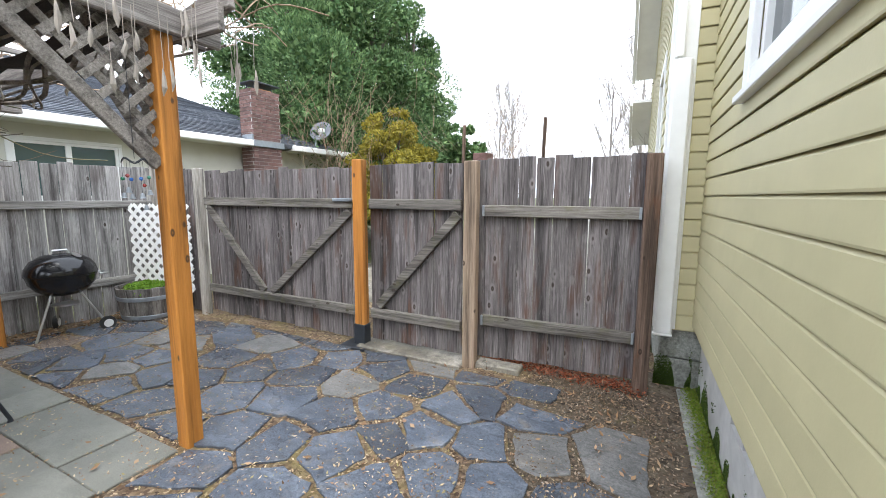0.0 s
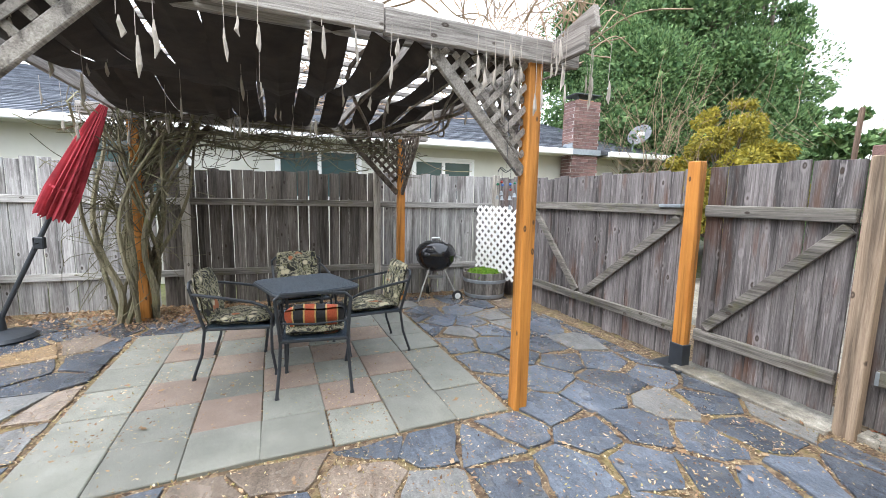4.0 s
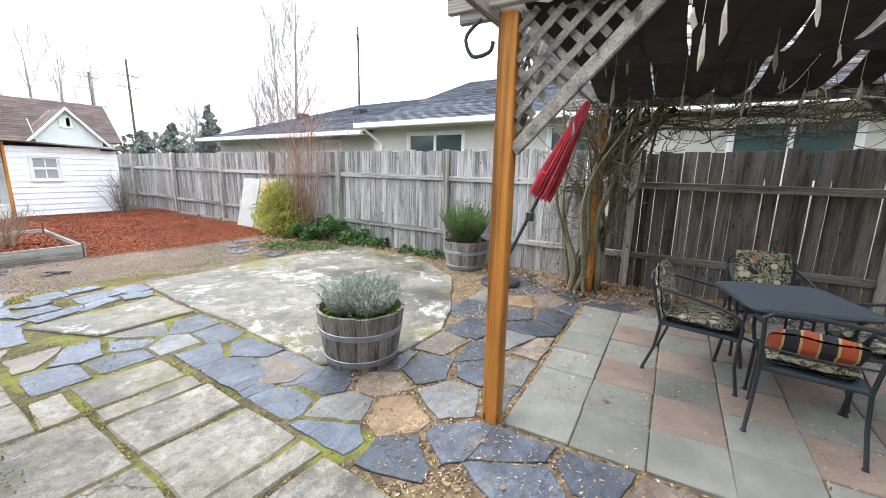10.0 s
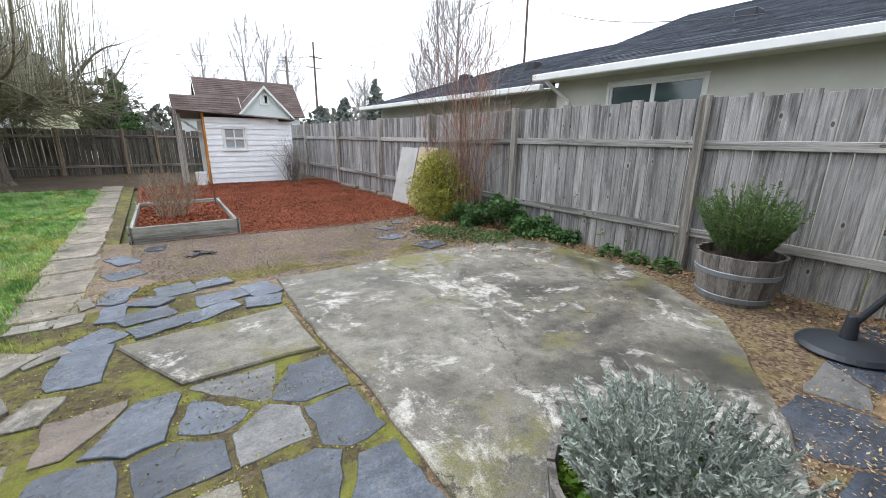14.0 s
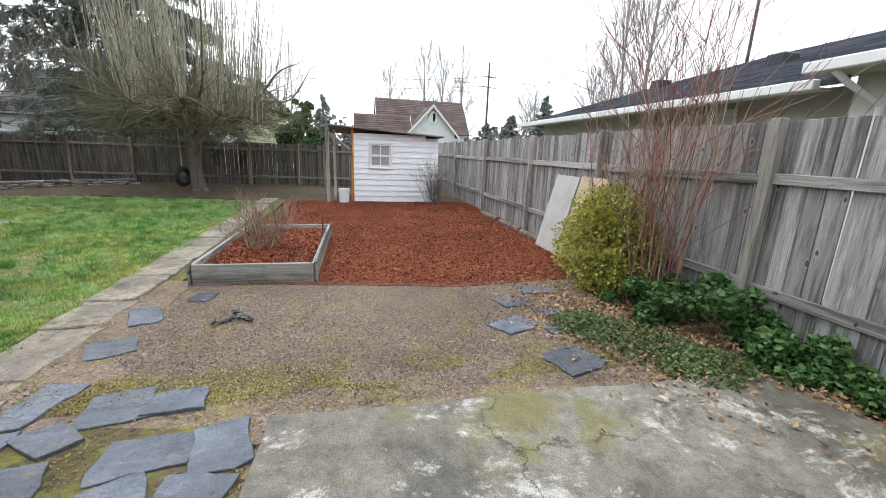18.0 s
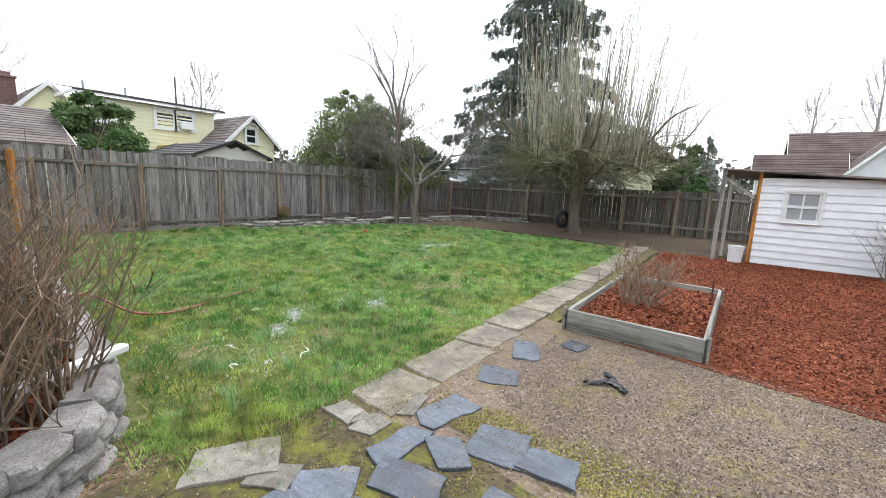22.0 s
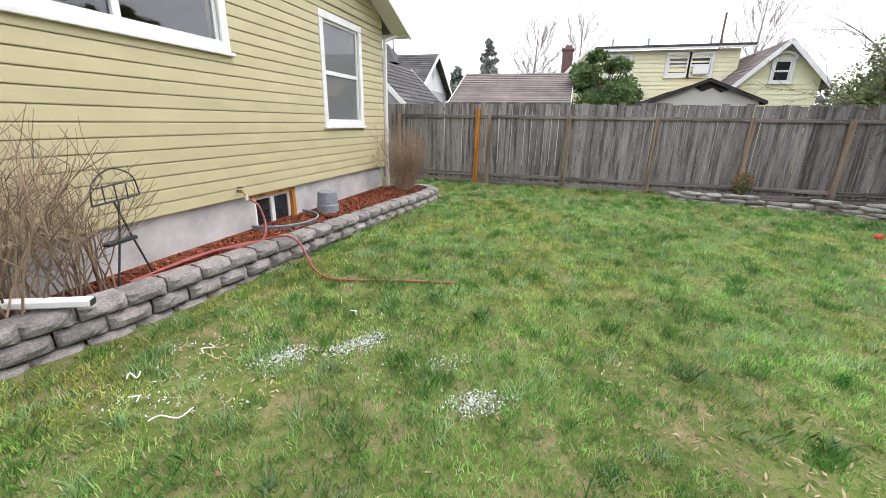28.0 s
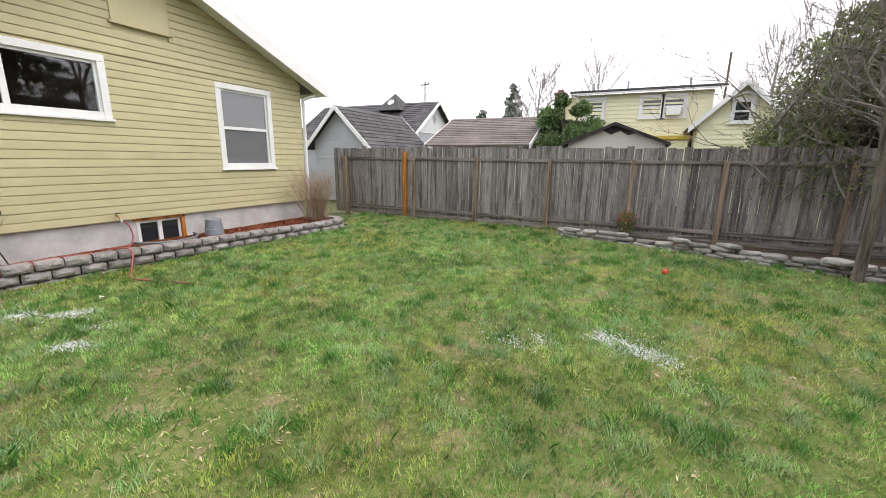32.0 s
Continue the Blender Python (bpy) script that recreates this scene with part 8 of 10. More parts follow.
for k in range(9):
    y0, z0 = U(-0.9, -0.4), U(2.05, 2.35)
    pts = [Vector((-3.9, -1.0, 1.7)), Vector((U(-4.1, -3.7), y0, z0))]
    for j in range(1, 5):
        pts.append(Vector((U(-4.12, -3.7), y0 + 0.62 * j + U(-0.15, 0.15), z0 + U(-0.12, 0.14))))
    g.tube(spline(pts, 5), [max(0.005, 0.017 * (1 - 0.7 * i / 25)) for i in range(26)], 5)
part("trunk", g, M_vine, vine, "twisted grey-green stems")
g, g2 = Geo(), Geo()
for k in range(230):
    s = rnd.random()
    y = -1.35 + 3.3 * s
    p = Vector((U(-4.15, -3.4), y, U(2.1, 2.42)))
    L = U(0.3, 0.95)
    q = p + Vector((U(-0.3, 0.35), U(-0.6, 0.6) * L, U(-0.42, 0.02)))
    r = q + Vector((U(-0.25, 0.3), U(-0.6, 0.6) * L, U(-0.12, 0.3)))
    (g if k % 3 else g2).tube(spline([p, q, r], 5), U(0.0025, 0.0065), 3, False)
for k in range(150):
    f = U(0.45, 1.0)
    p = Vector((-3.9 + U(-0.1, 0.1), -1.1 + U(-0.15, 0.2), 2.3 * f))
    a = U(0, 6.28)
    q = p + Vector((math.cos(a) * U(0.1, 0.4), math.sin(a) * U(0.1, 0.5), U(0.02, 0.35)))
    r = q + Vector((math.cos(a) * U(0.0, 0.35), math.sin(a) * U(0.0, 0.4), U(-0.25, 0.25)))
    r.z = min(r.z, 2.42)
    (g if k % 2 else g2).tube(spline([p, q, r], 4), U(0.003, 0.008), 3, False)
part("dark_tangle", g, M_vinedark, vine, "dark tangle of vine stems under the roof")
part("pale_tangle", g2, M_twig_moss, vine, "mossy arching vine twigs")
g = Geo()
for k in range(130):
    z = U(0.5, 2.1)
    p = Vector((-3.9 + U(-0.2, 0.2), -1.1 + U(-0.2, 0.25), z))
    q = p + Vector((U(-0.2, 0.35), U(-0.4, 0.45), U(-0.2, 0.3)))
    r = q + Vector((U(-0.2, 0.25), U(-0.3, 0.3), U(-0.45, 0.1)))
    g.tube(spline([p, q, r], 4), U(0.002, 0.005), 3, False)
part("twig_tangle", g, M_twig_moss, vine, "tangle of thin mossy twigs")
g = Geo()
mp = pose(*PG, 0, 0, PR)
for k in range(300):
    s = rnd.random()
    p = Vector((U(-3.3, 0.2), U(-0.2, 3.3) if rnd.random() < 0.4 else U(1.6, 3.4), PT + U(0.12, 0.28)))
    d = Vector((U(-1, 1), U(-1, 1), U(-0.15, 0.2))) * U(0.25, 0.7)
    g.tube(spline([mp @ p, mp @ (p + d * 0.5 + Vector((0, 0, U(-0.05, 0.12)))), mp @ (p + d)], 4), U(0.003, 0.008), 3, False)
for k in range(70):
    p = Vector((U(-0.1, 0.3), U(2.5, 3.4), PT + U(0.1, 0.2)))
    d = Vector((U(-0.3, 0.5), U(-0.4, 0.5), U(0.0, 0.35)))
    g.tube(spline([mp @ p, mp @ (p + d * 0.5 + Vector((0, 0, 0.1))), mp @ (p + d)], 4), U(0.002, 0.005), 3, False)
part("roof_tangle", g, M_twig_tan, vine, "dry vine stems lying on the pergola roof")
g = Geo()
for k in range(9):
    y0 = U(1.7, 3.1)
    g.tube(spline([mp @ Vector((U(-3.2, -2.0), y0, 2.25)), mp @ Vector((-1.8, y0 + U(-0.3, 0.3), 2.2 + U(-0.1, 0.1))), mp @ Vector((-0.8, y0 + U(-0.4, 0.4), 2.3 + U(-0.08, 0.08))), mp @ Vector((0.05, y0 + U(-0.5, 0.5), 2.42))], 5), U(0.006, 0.016), 5, False)
part("stem_tangle", g, M_bark, vine)
M_pod = plain("pale_velvet_seed_pod", (0.36, 0.32, 0.28), 0.9, vary=0.3, scale=9)
pods = thing("seed_pods", (0, 0, 0), "pale dry wisteria seed pods hanging on strings from the pergola", "seed pods", rz=0)
for k in range(78):
    if k < 26:
        p = Vector((0.15 + U(-0.03, 0.04), U(0.45, 3.4), PT + U(0.02, 0.12)))
    elif k < 34:
        p = Vector((0.1 + U(0, 0.3), U(2.85, 3.3), PT + 0.1))
    else:
        p = Vector((U(-2.8, -0.1), U(-0.5, 3.3), PT + U(-0.05, 0.05)))
    L, h = U(0.05, 0.32), U(0.08, 0.18)
    w = U(0.008, 0.014)
    gg = Geo().tube([mp @ p, mp @ (p - Vector((U(-0.01, 0.01), U(-0.01, 0.01), L)))], 0.0018, 3, False)
    b = mp @ (p - Vector((0, 0, L)))
    gg.tube([b, b + Vector((0.003, 0, -h * 0.3)), b + Vector((U(-0.01, 0.01), U(-0.01, 0.01), -h * 0.7)), b + Vector((0, U(-0.01, 0.01), -h))], [0.003, w * 0.7, w, 0.002], 5)
    part("pod", gg, M_pod, pods)
solo("iron_hook", Geo().tube(spline([mp @ Vector((0.06, -0.19, PT - 0.02)), mp @ Vector((0.06, -0.28, PT - 0.1)), mp @ Vector((0.06, -0.24, PT - 0.2)), mp @ Vector((0.06, -0.14, PT - 0.19)), mp @ Vector((0.06, -0.12, PT - 0.14))], 5), 0.011, 6), M_iron, "rusty scrolled iron hook hanging under the beam", "hook")

# ---- buildings and poles beyond the fences ----
# yellow siding, lightened to carry distance haze in its colour
M_yellow = plain("haze_paled_yellow_siding", (0.82, 0.79, 0.54), 0.7, vary=0.05, scale=1.5)
M_greyhouse = plain("grey_blue_siding", (0.40, 0.42, 0.45), 0.7, vary=0.06, scale=1.5)
M_whitehouse = plain("white_siding", (0.68, 0.69, 0.70), 0.7, vary=0.05, scale=1.5)
M_darkroof = stone("charcoal_shingle", (0.05, 0.048, 0.05), (0.10, 0.095, 0.095), (0.85, 0.95), 2.0, vary=0.2, island=True)
M_brownroof = stone("brown_shingle_courses", (0.13, 0.108, 0.097), (0.21, 0.178, 0.16), (0.85, 0.95), 1.2, vary=0.2, island=True)
M_redroof = stone("red_brown_shingle_courses", (0.095, 0.064, 0.056), (0.15, 0.108, 0.097), (0.85, 0.95), 1.2, vary=0.2, island=True)


def lap_face(th, a, b, z0, z1, mat, step=0.18, out=(0, 0)):
    """Lap siding over a wall face from a to b."""
    a, b = Vector((*a, 0)), Vector((*b, 0))
    n = Vector((*out, 0))
    g = Geo()
    z = z0
    while z < z1 - 0.02:
        h = min(step, z1 - z)
        g.add([a + n * 0.03 + Vector((0, 0, z)), b + n * 0.03 + Vector((0, 0, z)), b + n * 0.006 + Vector((0, 0, z + h)), a + n * 0.006 + Vector((0, 0, z + h)), a + Vector((0, 0, z)), b + Vector((0, 0, z))], [(0, 1, 2, 3), (4, 5, 1, 0)])
        z += step
    part("siding", g, mat, th, kind="stuff")


def gable_house(name, label, x0, x1, y0, y1, eave, ridge, along, wall, roof, over=0.35, barge=None, deep=0.16):
    """A simple house: walls, two roof planes with shingle courses, gable ends, barge boards."""
    th = thing(name, (0, 0, 0), label, "house")
    part("wall", Geo().box((x0, y0, 0), (x1, y1, eave)), wall, th)
    if along == 'y':
        xm = (x0 + x1) / 2
        for e in (x0 - over, x1 + over):
            ze = eave - over * (ridge - eave) / ((x1 - x0) / 2)
            roof_plane(th, "roof", roof, (e, y0 - over, ze), (e, y1 + over, ze), (xm, y1 + over, ridge), (xm, y0 - over, ridge), course=0.2)
            for y in (y0 - over - 0.03, y1 + over):
                part("bargeboard", Geo().add([(e, y, ze - deep), (xm, y, ridge - deep), (xm, y, ridge + 0.03), (e, y, ze + 0.03), (e, y + 0.03, ze - deep), (xm, y + 0.03, ridge - deep), (xm, y + 0.03, ridge + 0.03), (e, y + 0.03, ze + 0.03)],
                                             [(0, 1, 2, 3), (7, 6, 5, 4), (0, 4, 5, 1), (2, 6, 7, 3), (0, 3, 7, 4), (1, 5, 6, 2)]), barge or M_white, th)
        for y in (y0, y1 - 0.05):
            part("gable", Geo().add([(x0, y, eave), (x1, y, eave), (xm, y, ridge - 0.03), (x0, y + 0.05, eave), (x1, y + 0.05, eave), (xm, y + 0.05, ridge - 0.03)], [(0, 1, 2), (5, 4, 3), (0, 2, 5, 3), (1, 4, 5, 2), (0, 3, 4, 1)]), wall, th)
    else:
        ym = (y0 + y1) / 2
        for e in (y0 - over, y1 + over):
            ze = eave - over * (ridge - eave) / ((y1 - y0) / 2)
            roof_plane(th, "roof", roof, (x0 - over, e, ze), (x1 + over, e, ze), (x1 + over, ym, ridge), (x0 - over, ym, ridge), course=0.2)
            for x in (x0 - over - 0.03, x1 + over):
                part("bargeboard", Geo().add([(x, e, ze - deep), (x, ym, ridge - deep), (x, ym, ridge + 0.03), (x, e, ze + 0.03), (x + 0.03, e, ze - deep), (x + 0.03, ym, ridge - deep), (x + 0.03, ym, ridge + 0.03), (x + 0.03, e, ze + 0.03)],
                                             [(0, 1, 2, 3), (7, 6, 5, 4), (0, 4, 5, 1), (2, 6, 7, 3), (0, 3, 7, 4), (1, 5, 6, 2)]), barge or M_white, th)
        for x in (x0, x1 - 0.05):
            part("gable", Geo().add([(x, y0, eave), (x, y1, eave), (x, ym, ridge - 0.03), (x + 0.05, y0, eave), (x + 0.05, y1, eave), (x + 0.05, ym, ridge - 0.03)], [(0, 1, 2), (5, 4, 3), (0, 2, 5, 3), (1, 4, 5, 2), (0, 3, 4, 1)]), wall, th)
    return th


to_west = lambda x: Matrix.Translation((x, 0, 0)) @ Matrix.Rotation(radians(-90), 4, 'Z')
# two-storey yellow house to the east, seen from its west side
yh = thing("house_pale_yellow", (0, 0, 0), "two-storey pale yellow house with a low roof and a gabled wing", "house")
part("wall", Geo().box((20.0, -13.65, 0), (27, -8.8, 4.32)), M_yellow, yh)
lap_face(yh, (20.0, -13.65), (20.0, -8.8), 0, 4.32, M_yellow, 0.16, (-1, 0))
part("fascia", Geo().box((19.6, -14.0, 4.30), (19.66, -8.5, 4.42), 0.01).box((19.66, -8.56, 4.30), (27.3, -8.5, 4.42), 0.01), M_white, yh, "white fascia board")
roof_plane(yh, "roof", M_darkroof, (19.58, -14.0, 4.42), (19.58, -8.5, 4.42), (23.6, -8.5, 4.98), (23.6, -14.0, 4.98), course=0.3, label="low dark shingle roof")
for a, b in ((9.15, 9.8), (11.25, 11.95), (12.02, 12.72)):
    window(yh, a, b, 3.38, 4.12, to_west(19.96), "hung", M_glass, trim=0.1)
part("air_conditioner", Geo().box((19.66, -12.62, 3.40), (19.95, -12.12, 3.72), 0.02), M_white, yh, "white window air conditioner")
part("bay", Geo().box((18.9, -13.0, 2.45), (19.99, -11.2, 2.6), 0.02), plain("mustard_trim", (0.5, 0.36, 0.05), 0.6), yh, "mustard-yellow porch trim")
part("porch_wall", Geo().box((19.0, -12.95, 0), (19.99, -11.25, 2.44), 0.01), M_yellow, yh)
for k, y in enumerate((-9.2, -10.6, -12.9)):
    part("vent_pipe", Geo().tube([(21.2, y, 4.6), (21.2, y, 4.98)], 0.04, 8), M_galv, yh, "grey roof vent pipe")
yg = gable_house("house_yellow_wing", "pale yellow gabled wing with an arched window", 17.85, 23.0, -15.4, -13.1, 3.05, 4.2, 'x', M_yellow, M_brownroof, 0.3)
lap_face(yg, (17.85, -15.4), (17.85, -13.1), 0, 3.05, M_yellow, 0.16, (-1, 0))
window(yg, 14.02, 14.5, 2.95, 3.6, to_west(17.8), "hung", M_glass, trim=0.08)
part("window_arch", Geo().tube([(17.76, -14.26 + 0.32 * math.cos(radians(q)), 3.62 + 0.22 * math.sin(radians(q))) for q in range(0, 181, 15)], 0.05, 6), M_white, yg, "white arched window head")
# taller brown roof and chimney behind the yellow house
gable_house("house_brown_gable", "steep brown shingle roof joining the yellow house", 22.2, 27.0, -9.7, -6.95, 3.35, 4.85, 'x', M_yellow, M_brownroof, 0.2)
solo("brick_chimney", Geo().box((23.2, -7.6, 3.0), (23.75, -7.1, 4.9), 0.02).box((23.15, -7.65, 4.9), (23.8, -7.05, 5.0), 0.02).box((23.3, -7.5, 5.0), (23.45, -7.2, 5.14), 0.02), M_brick, "brick chimney with a crumbling top on a far roof", "chimney")
# garage with a shabby gable close behind the fence
M_tar = plain("torn_tar_paper", (0.035, 0.03, 0.028), 0.9, vary=0.4, scale=6, bumps=0.3)
gg_ = gable_house("garage_white_gable", "low garage with a shabby cream gable and dark peeling roof edge", 12.8, 17.0, -12.05, -9.75, 2.12, 2.58, 'x', M_cream, M_darkroof, 0.12, M_tar, 0.05)
part("torn_patch", Geo().add([(12.785, -10.9 + u, 2.55 + w) for u, w in ((-0.5, -0.2), (-0.30, -0.26), (-0.12, -0.15), (0.1, -0.24), (0.3, -0.13), (0.5, -0.2), (0.0, 0.0))] + [(12.797, -10.9 + u, 2.55 + w) for u, w in ((-0.5, -0.2), (-0.30, -0.26), (-0.12, -0.15), (0.1, -0.24), (0.3, -0.13), (0.5, -0.2), (0.0, 0.0))], [tuple(range(7))] + [(k, (k + 1) % 7, 7 + (k + 1) % 7, 7 + k) for k in range(7)]), M_tar, gg_, "dark torn tar paper under the ridge")
# brown roofed house
gable_house("house_brown_roof", "house with a broad brown shingle roof", 16.6, 21.6, -7.5, -3.6, 2.3, 3.45, 'y', M_cream, M_brownroof, 0.25)
# grey houses
gh = gable_house("house_grey", "grey house with a broad charcoal shingle roof and pale gable", 19.3, 24.3, -0.9, 6.5, 2.95, 4.68, 'y', M_greyhouse, M_darkroof, 0.35)
part("gable_face", Geo().add([(19.6, -0.93, 2.97), (24.0, -0.93, 2.97), (21.8, -0.93, 4.5), (19.6, -0.905, 2.97), (24.0, -0.905, 2.97), (21.8, -0.905, 4.5)], [(0, 1, 2), (0, 3, 4, 1), (1, 4, 5, 2), (2, 5, 3, 0)]), M_whitehouse, gh, "white gable with a diamond ornament")
part("diamond", Geo().add([(21.8 + 0.22 * u, -0.95, 3.75 + 0.3 * w) for u, w in ((-1, 0), (0, -1), (1, 0), (0, 1))], [(0, 1, 2, 3)]), M_greyhouse, gh, "grey diamond ornament")
pk = thing("roof_turret", (21.5, 1.4, 4.2), "pyramid roof over a pale round vent", "turret")
part("roof", Geo().add([(-0.9, -0.8, 0), (0.9, -0.8, 0), (0.9, 0.8, 0), (-0.9, 0.8, 0), (0, 0, 0.98)], [(0, 1, 4), (1, 2, 4), (2, 3, 4), (3, 0, 4)]), M_darkroof, pk)
part("vent", Geo().lathe([(0.2, -0.02), (0.2, 0.02), (0.16, 0.035), (0.001, 0.035)], 16, pose(-0.47, 0.0, 0.45, 0, -48, 0)), M_white, pk, "white round vent")
pr_ = thing("grey_porch", (0, 0, 0), "lower porch roof of the grey house", "porch")
roof_plane(pr_, "roof", M_darkroof, (17.6, -0.7, 2.5), (17.6, 5.0, 2.5), (19.6, 5.0, 3.1), (19.6, -0.7, 3.1), course=0.2)
part("fascia", Geo().box((17.55, -0.72, 2.36), (17.6, 5.0, 2.5), 0.01), M_white, pr_, "white gutter board")
part("wall", Geo().box((18.0, -0.5, 0), (19.29, 4.8, 2.38)), M_greyhouse, pr_)
gs = gable_house("garage_grey", "small grey shed with a white-trimmed mossy gable roof", 13.6, 17.5, -2.6, 0.0, 2.25, 3.5, 'x', M_greyhouse, M_darkroof, 0.3)
lap_face(gs, (13.6, -2.6), (13.6, 0.0), 0, 2.25, M_greyhouse, 0.16, (-1, 0))
sd = thing("far_satellite_dish", (18.7, -0.45, 2.86), "dark satellite dish on a far roof", "satellite dish")
part("reflector", Geo().lathe([(0.02, 0), (0.2, 0.03), (0.3, 0.09), (0.31, 0.1), (0.2, 0.05), (0.02, 0.02)], 16, pose(0, 0, 0.25, 0, -70, 0)), M_iron, sd)
part("mast", Geo().tube([(0.05, 0, -0.15), (0.05, 0, 0.2)], 0.03, 6), M_iron, sd)
# cottage behind the shed
gable_house("cottage", "white cottage with a red-brown roof behind the shed", -9.8, -3.2, -41, -36, 3.2, 5.6, 'x', M_whitehouse, M_redroof, 0.35)
cg = gable_house("cottage_gable", "white gable front of the cottage with a small window", -8.4, -5.0, -36.2, -33.5, 2.9, 4.75, 'y', M_whitehouse, M_redroof, 0.3)
window(cg, 6.45, 6.95, 3.6, 4.2, Matrix.Translation((0, -33.48, 0)) @ Matrix.Rotation(radians(180), 4, 'Z'), "slide", M_glass, trim=0.06)
gable_house("cottage_annex", "low annex with a red-brown roof beside the cottage", -4.98, -1.4, -35.98, -33.5, 2.75, 4.0, 'x', M_whitehouse, M_redroof, 0.25)
# houses behind the rear fence
gable_house("house_yellow_far", "far yellow house behind the trees", 3.0, 6.5, -36, -31, 3.6, 5.3, 'y', M_yellow, M_darkroof, 0.3)
gable_house("house_white_far", "low white roofed outbuilding behind the rear fence", 5.5, 9.5, -30, -27, 2.0, 2.6, 'x', M_whitehouse, M_whitehouse, 0.2)
gable_house("house_blue_far", "blue-grey house with dark roof behind the spruce", 10.5, 15.5, -33, -28, 2.8, 5.0, 'x', M_greyhouse, M_darkroof, 0.3)
gable_house("carport_white", "low carport with a white metal roof", 11.8, 14.2, -22.5, -20.5, 1.7, 1.95, 'y', M_whitehouse, M_whitehouse, 0.15)
# the hill's blue-grey is distance haze put into its colour
hill = solo("far_hill", Geo().lathe([(150, -2), (110, 6), (60, 14), (5, 17)], 32, Matrix.Translation((170, -330, 0))), plain("haze_tinted_blue_hill", (0.16, 0.18, 0.21), 1.0, vary=0.1, scale=0.02, bumps=0), "hill in the distance with blue-grey haze in its colour", "hill", kind="structure")
# poles and wires
M_pole = wood("creosote_pole", (0.07, 0.05, 0.04), (0.17, 0.13, 0.1), 'z', stain_amount=0.3, vary=0.1, knots=False)


def utility_pole(x, y, h, arms, rz=0.0):
    th = thing("utility_pole", (x, y, 0), "wooden utility pole with cross-arms", "utility pole", "utility poles", rz=rz)
    part("pole", Geo().tube([(0, 0, 0), (0, 0, h)], [0.16 if h > 10 else 0.07, 0.11 if h > 10 else 0.05], 8), M_pole, th)
    for z in arms:
        part("cross_arm", Geo().box((-1.2 if h > 10 else -0.5, -0.04, z), (1.2 if h > 10 else 0.5, 0.04, z + 0.08)), M_pole, th)
        for k in (-1.05, -0.4, 0.4, 1.05) if h > 10 else (-0.45, 0.45):
            part("insulator", Geo().tube([(k, 0, z + 0.08), (k, 0, z + 0.2)], 0.03, 6), M_galv, th)
    return th


utility_pole(-18.7, -57.8, 13.1, (10.0, 11.3), 15)
utility_pole(-15.4, -58.8, 11.2, (9.4, 10.6), 15)
utility_pole(-16.0, -17.6, 9.2, (8.6,), 40)
utility_pole(27.0, -14.8, 7.0, ())
utility_pole(34.0, 6.5, 8.2, (7.9,), 70)


def wire(p, q, sag, r=0.012):
    pts = [Vector(p).lerp(Vector(q), k / 14) - Vector((0, 0, sag * 4 * (k / 14) * (1 - k / 14))) for k in range(15)]
    solo("overhead_wire", Geo().tube(pts, r, 4, False), M_cable, "thin black overhead wire", "wire", "overhead wires")


wire((-16.0, -17.6, 8.7), (-18.7, -57.8, 11.4), 0.8, 0.015)
wire((-16.0, -17.6, 8.2), (-7.2, -4.2, 3.2), 0.5, 0.008)
wire((-18.7, -57.8, 11.3), (40, -62, 11), 1.5, 0.02)
wire((-18.7, -57.8, 10.2), (40, -62, 10), 1.5, 0.02)
wire((-18.7, -57.8, 11.3), (-70, -52, 11), 1.5, 0.02)
wire((-7.3, 20, 6.3), (1.9, 9.0, 4.7), 0.15, 0.006)
wire((-9.3, 22, 5.0), (1.9, 10.0, 3.9), 0.15, 0.006)
for x in (-0.1, -1.3):
    solo("fence_pole", Geo().tube([(x, 6.4, 0), (x + 0.06, 6.4, 2.55)], 0.025, 6), M_rust, "dark steel pole beyond the gate", "pole")
solo("brick_pier", Geo().box((-1.35, 6.9, 0), (-1.1, 7.15, 2.2), 0.01), M_brick, "brick pier beyond the gate", "pier")
solo("driveway", Geo().prism([(-4.5, 5.3), (1.4, 5.3), (1.4, 30), (-4.5, 30)], -0.05, -0.01), M_conc2, "pale concrete driveway beyond the gate", "driveway", kind="structure")

# ---- flagstones ----
def clip(poly, nx, ny_, d):
    """The part of a polygon with n.p <= d."""
    out = []
    for k in range(len(poly)):
        p, q = poly[k], poly[(k + 1) % len(poly)]
        a, b = nx * p[0] + ny_ * p[1] - d, nx * q[0] + ny_ * q[1] - d
        if a <= 0:
            out.append(p)
        if a * b < 0:
            t = a / (a - b)
            out.append((p[0] + (q[0] - p[0]) * t, p[1] + (q[1] - p[1]) * t))
    return out


def area(poly):
    return 0.5 * sum(poly[k][0] * poly[(k + 1) % len(poly)][1] - poly[(k + 1) % len(poly)][0] * poly[k][1] for k in range(len(poly)))


def ragged(poly, j=0.011, step=0.075):
    out = []
    for k in range(len(poly)):
        a, b = Vector(poly[k]), Vector(poly[(k + 1) % len(poly)])
        m_ = max(1, int((b - a).length / step))
        for i in range(m_):
            p = a.lerp(b, i / m_)
            out.append((p.x + U(-j, j), p.y + U(-j, j)))
    return out


def flag(parent, poly, z, mat):
    n = len(poly)
    cx, cy = sum(p[0] for p in poly) / n, sum(p[1] for p in poly) / n
    g = Geo().prism([(x - cx, y - cy) for x, y in ragged(poly)], -0.04, 0.0, 0.004)
    o = part("flagstone", g, mat, parent)
    o.matrix_basis = pose(cx, cy, z, U(-1.2, 1.2), U(-1.2, 1.2), 0)


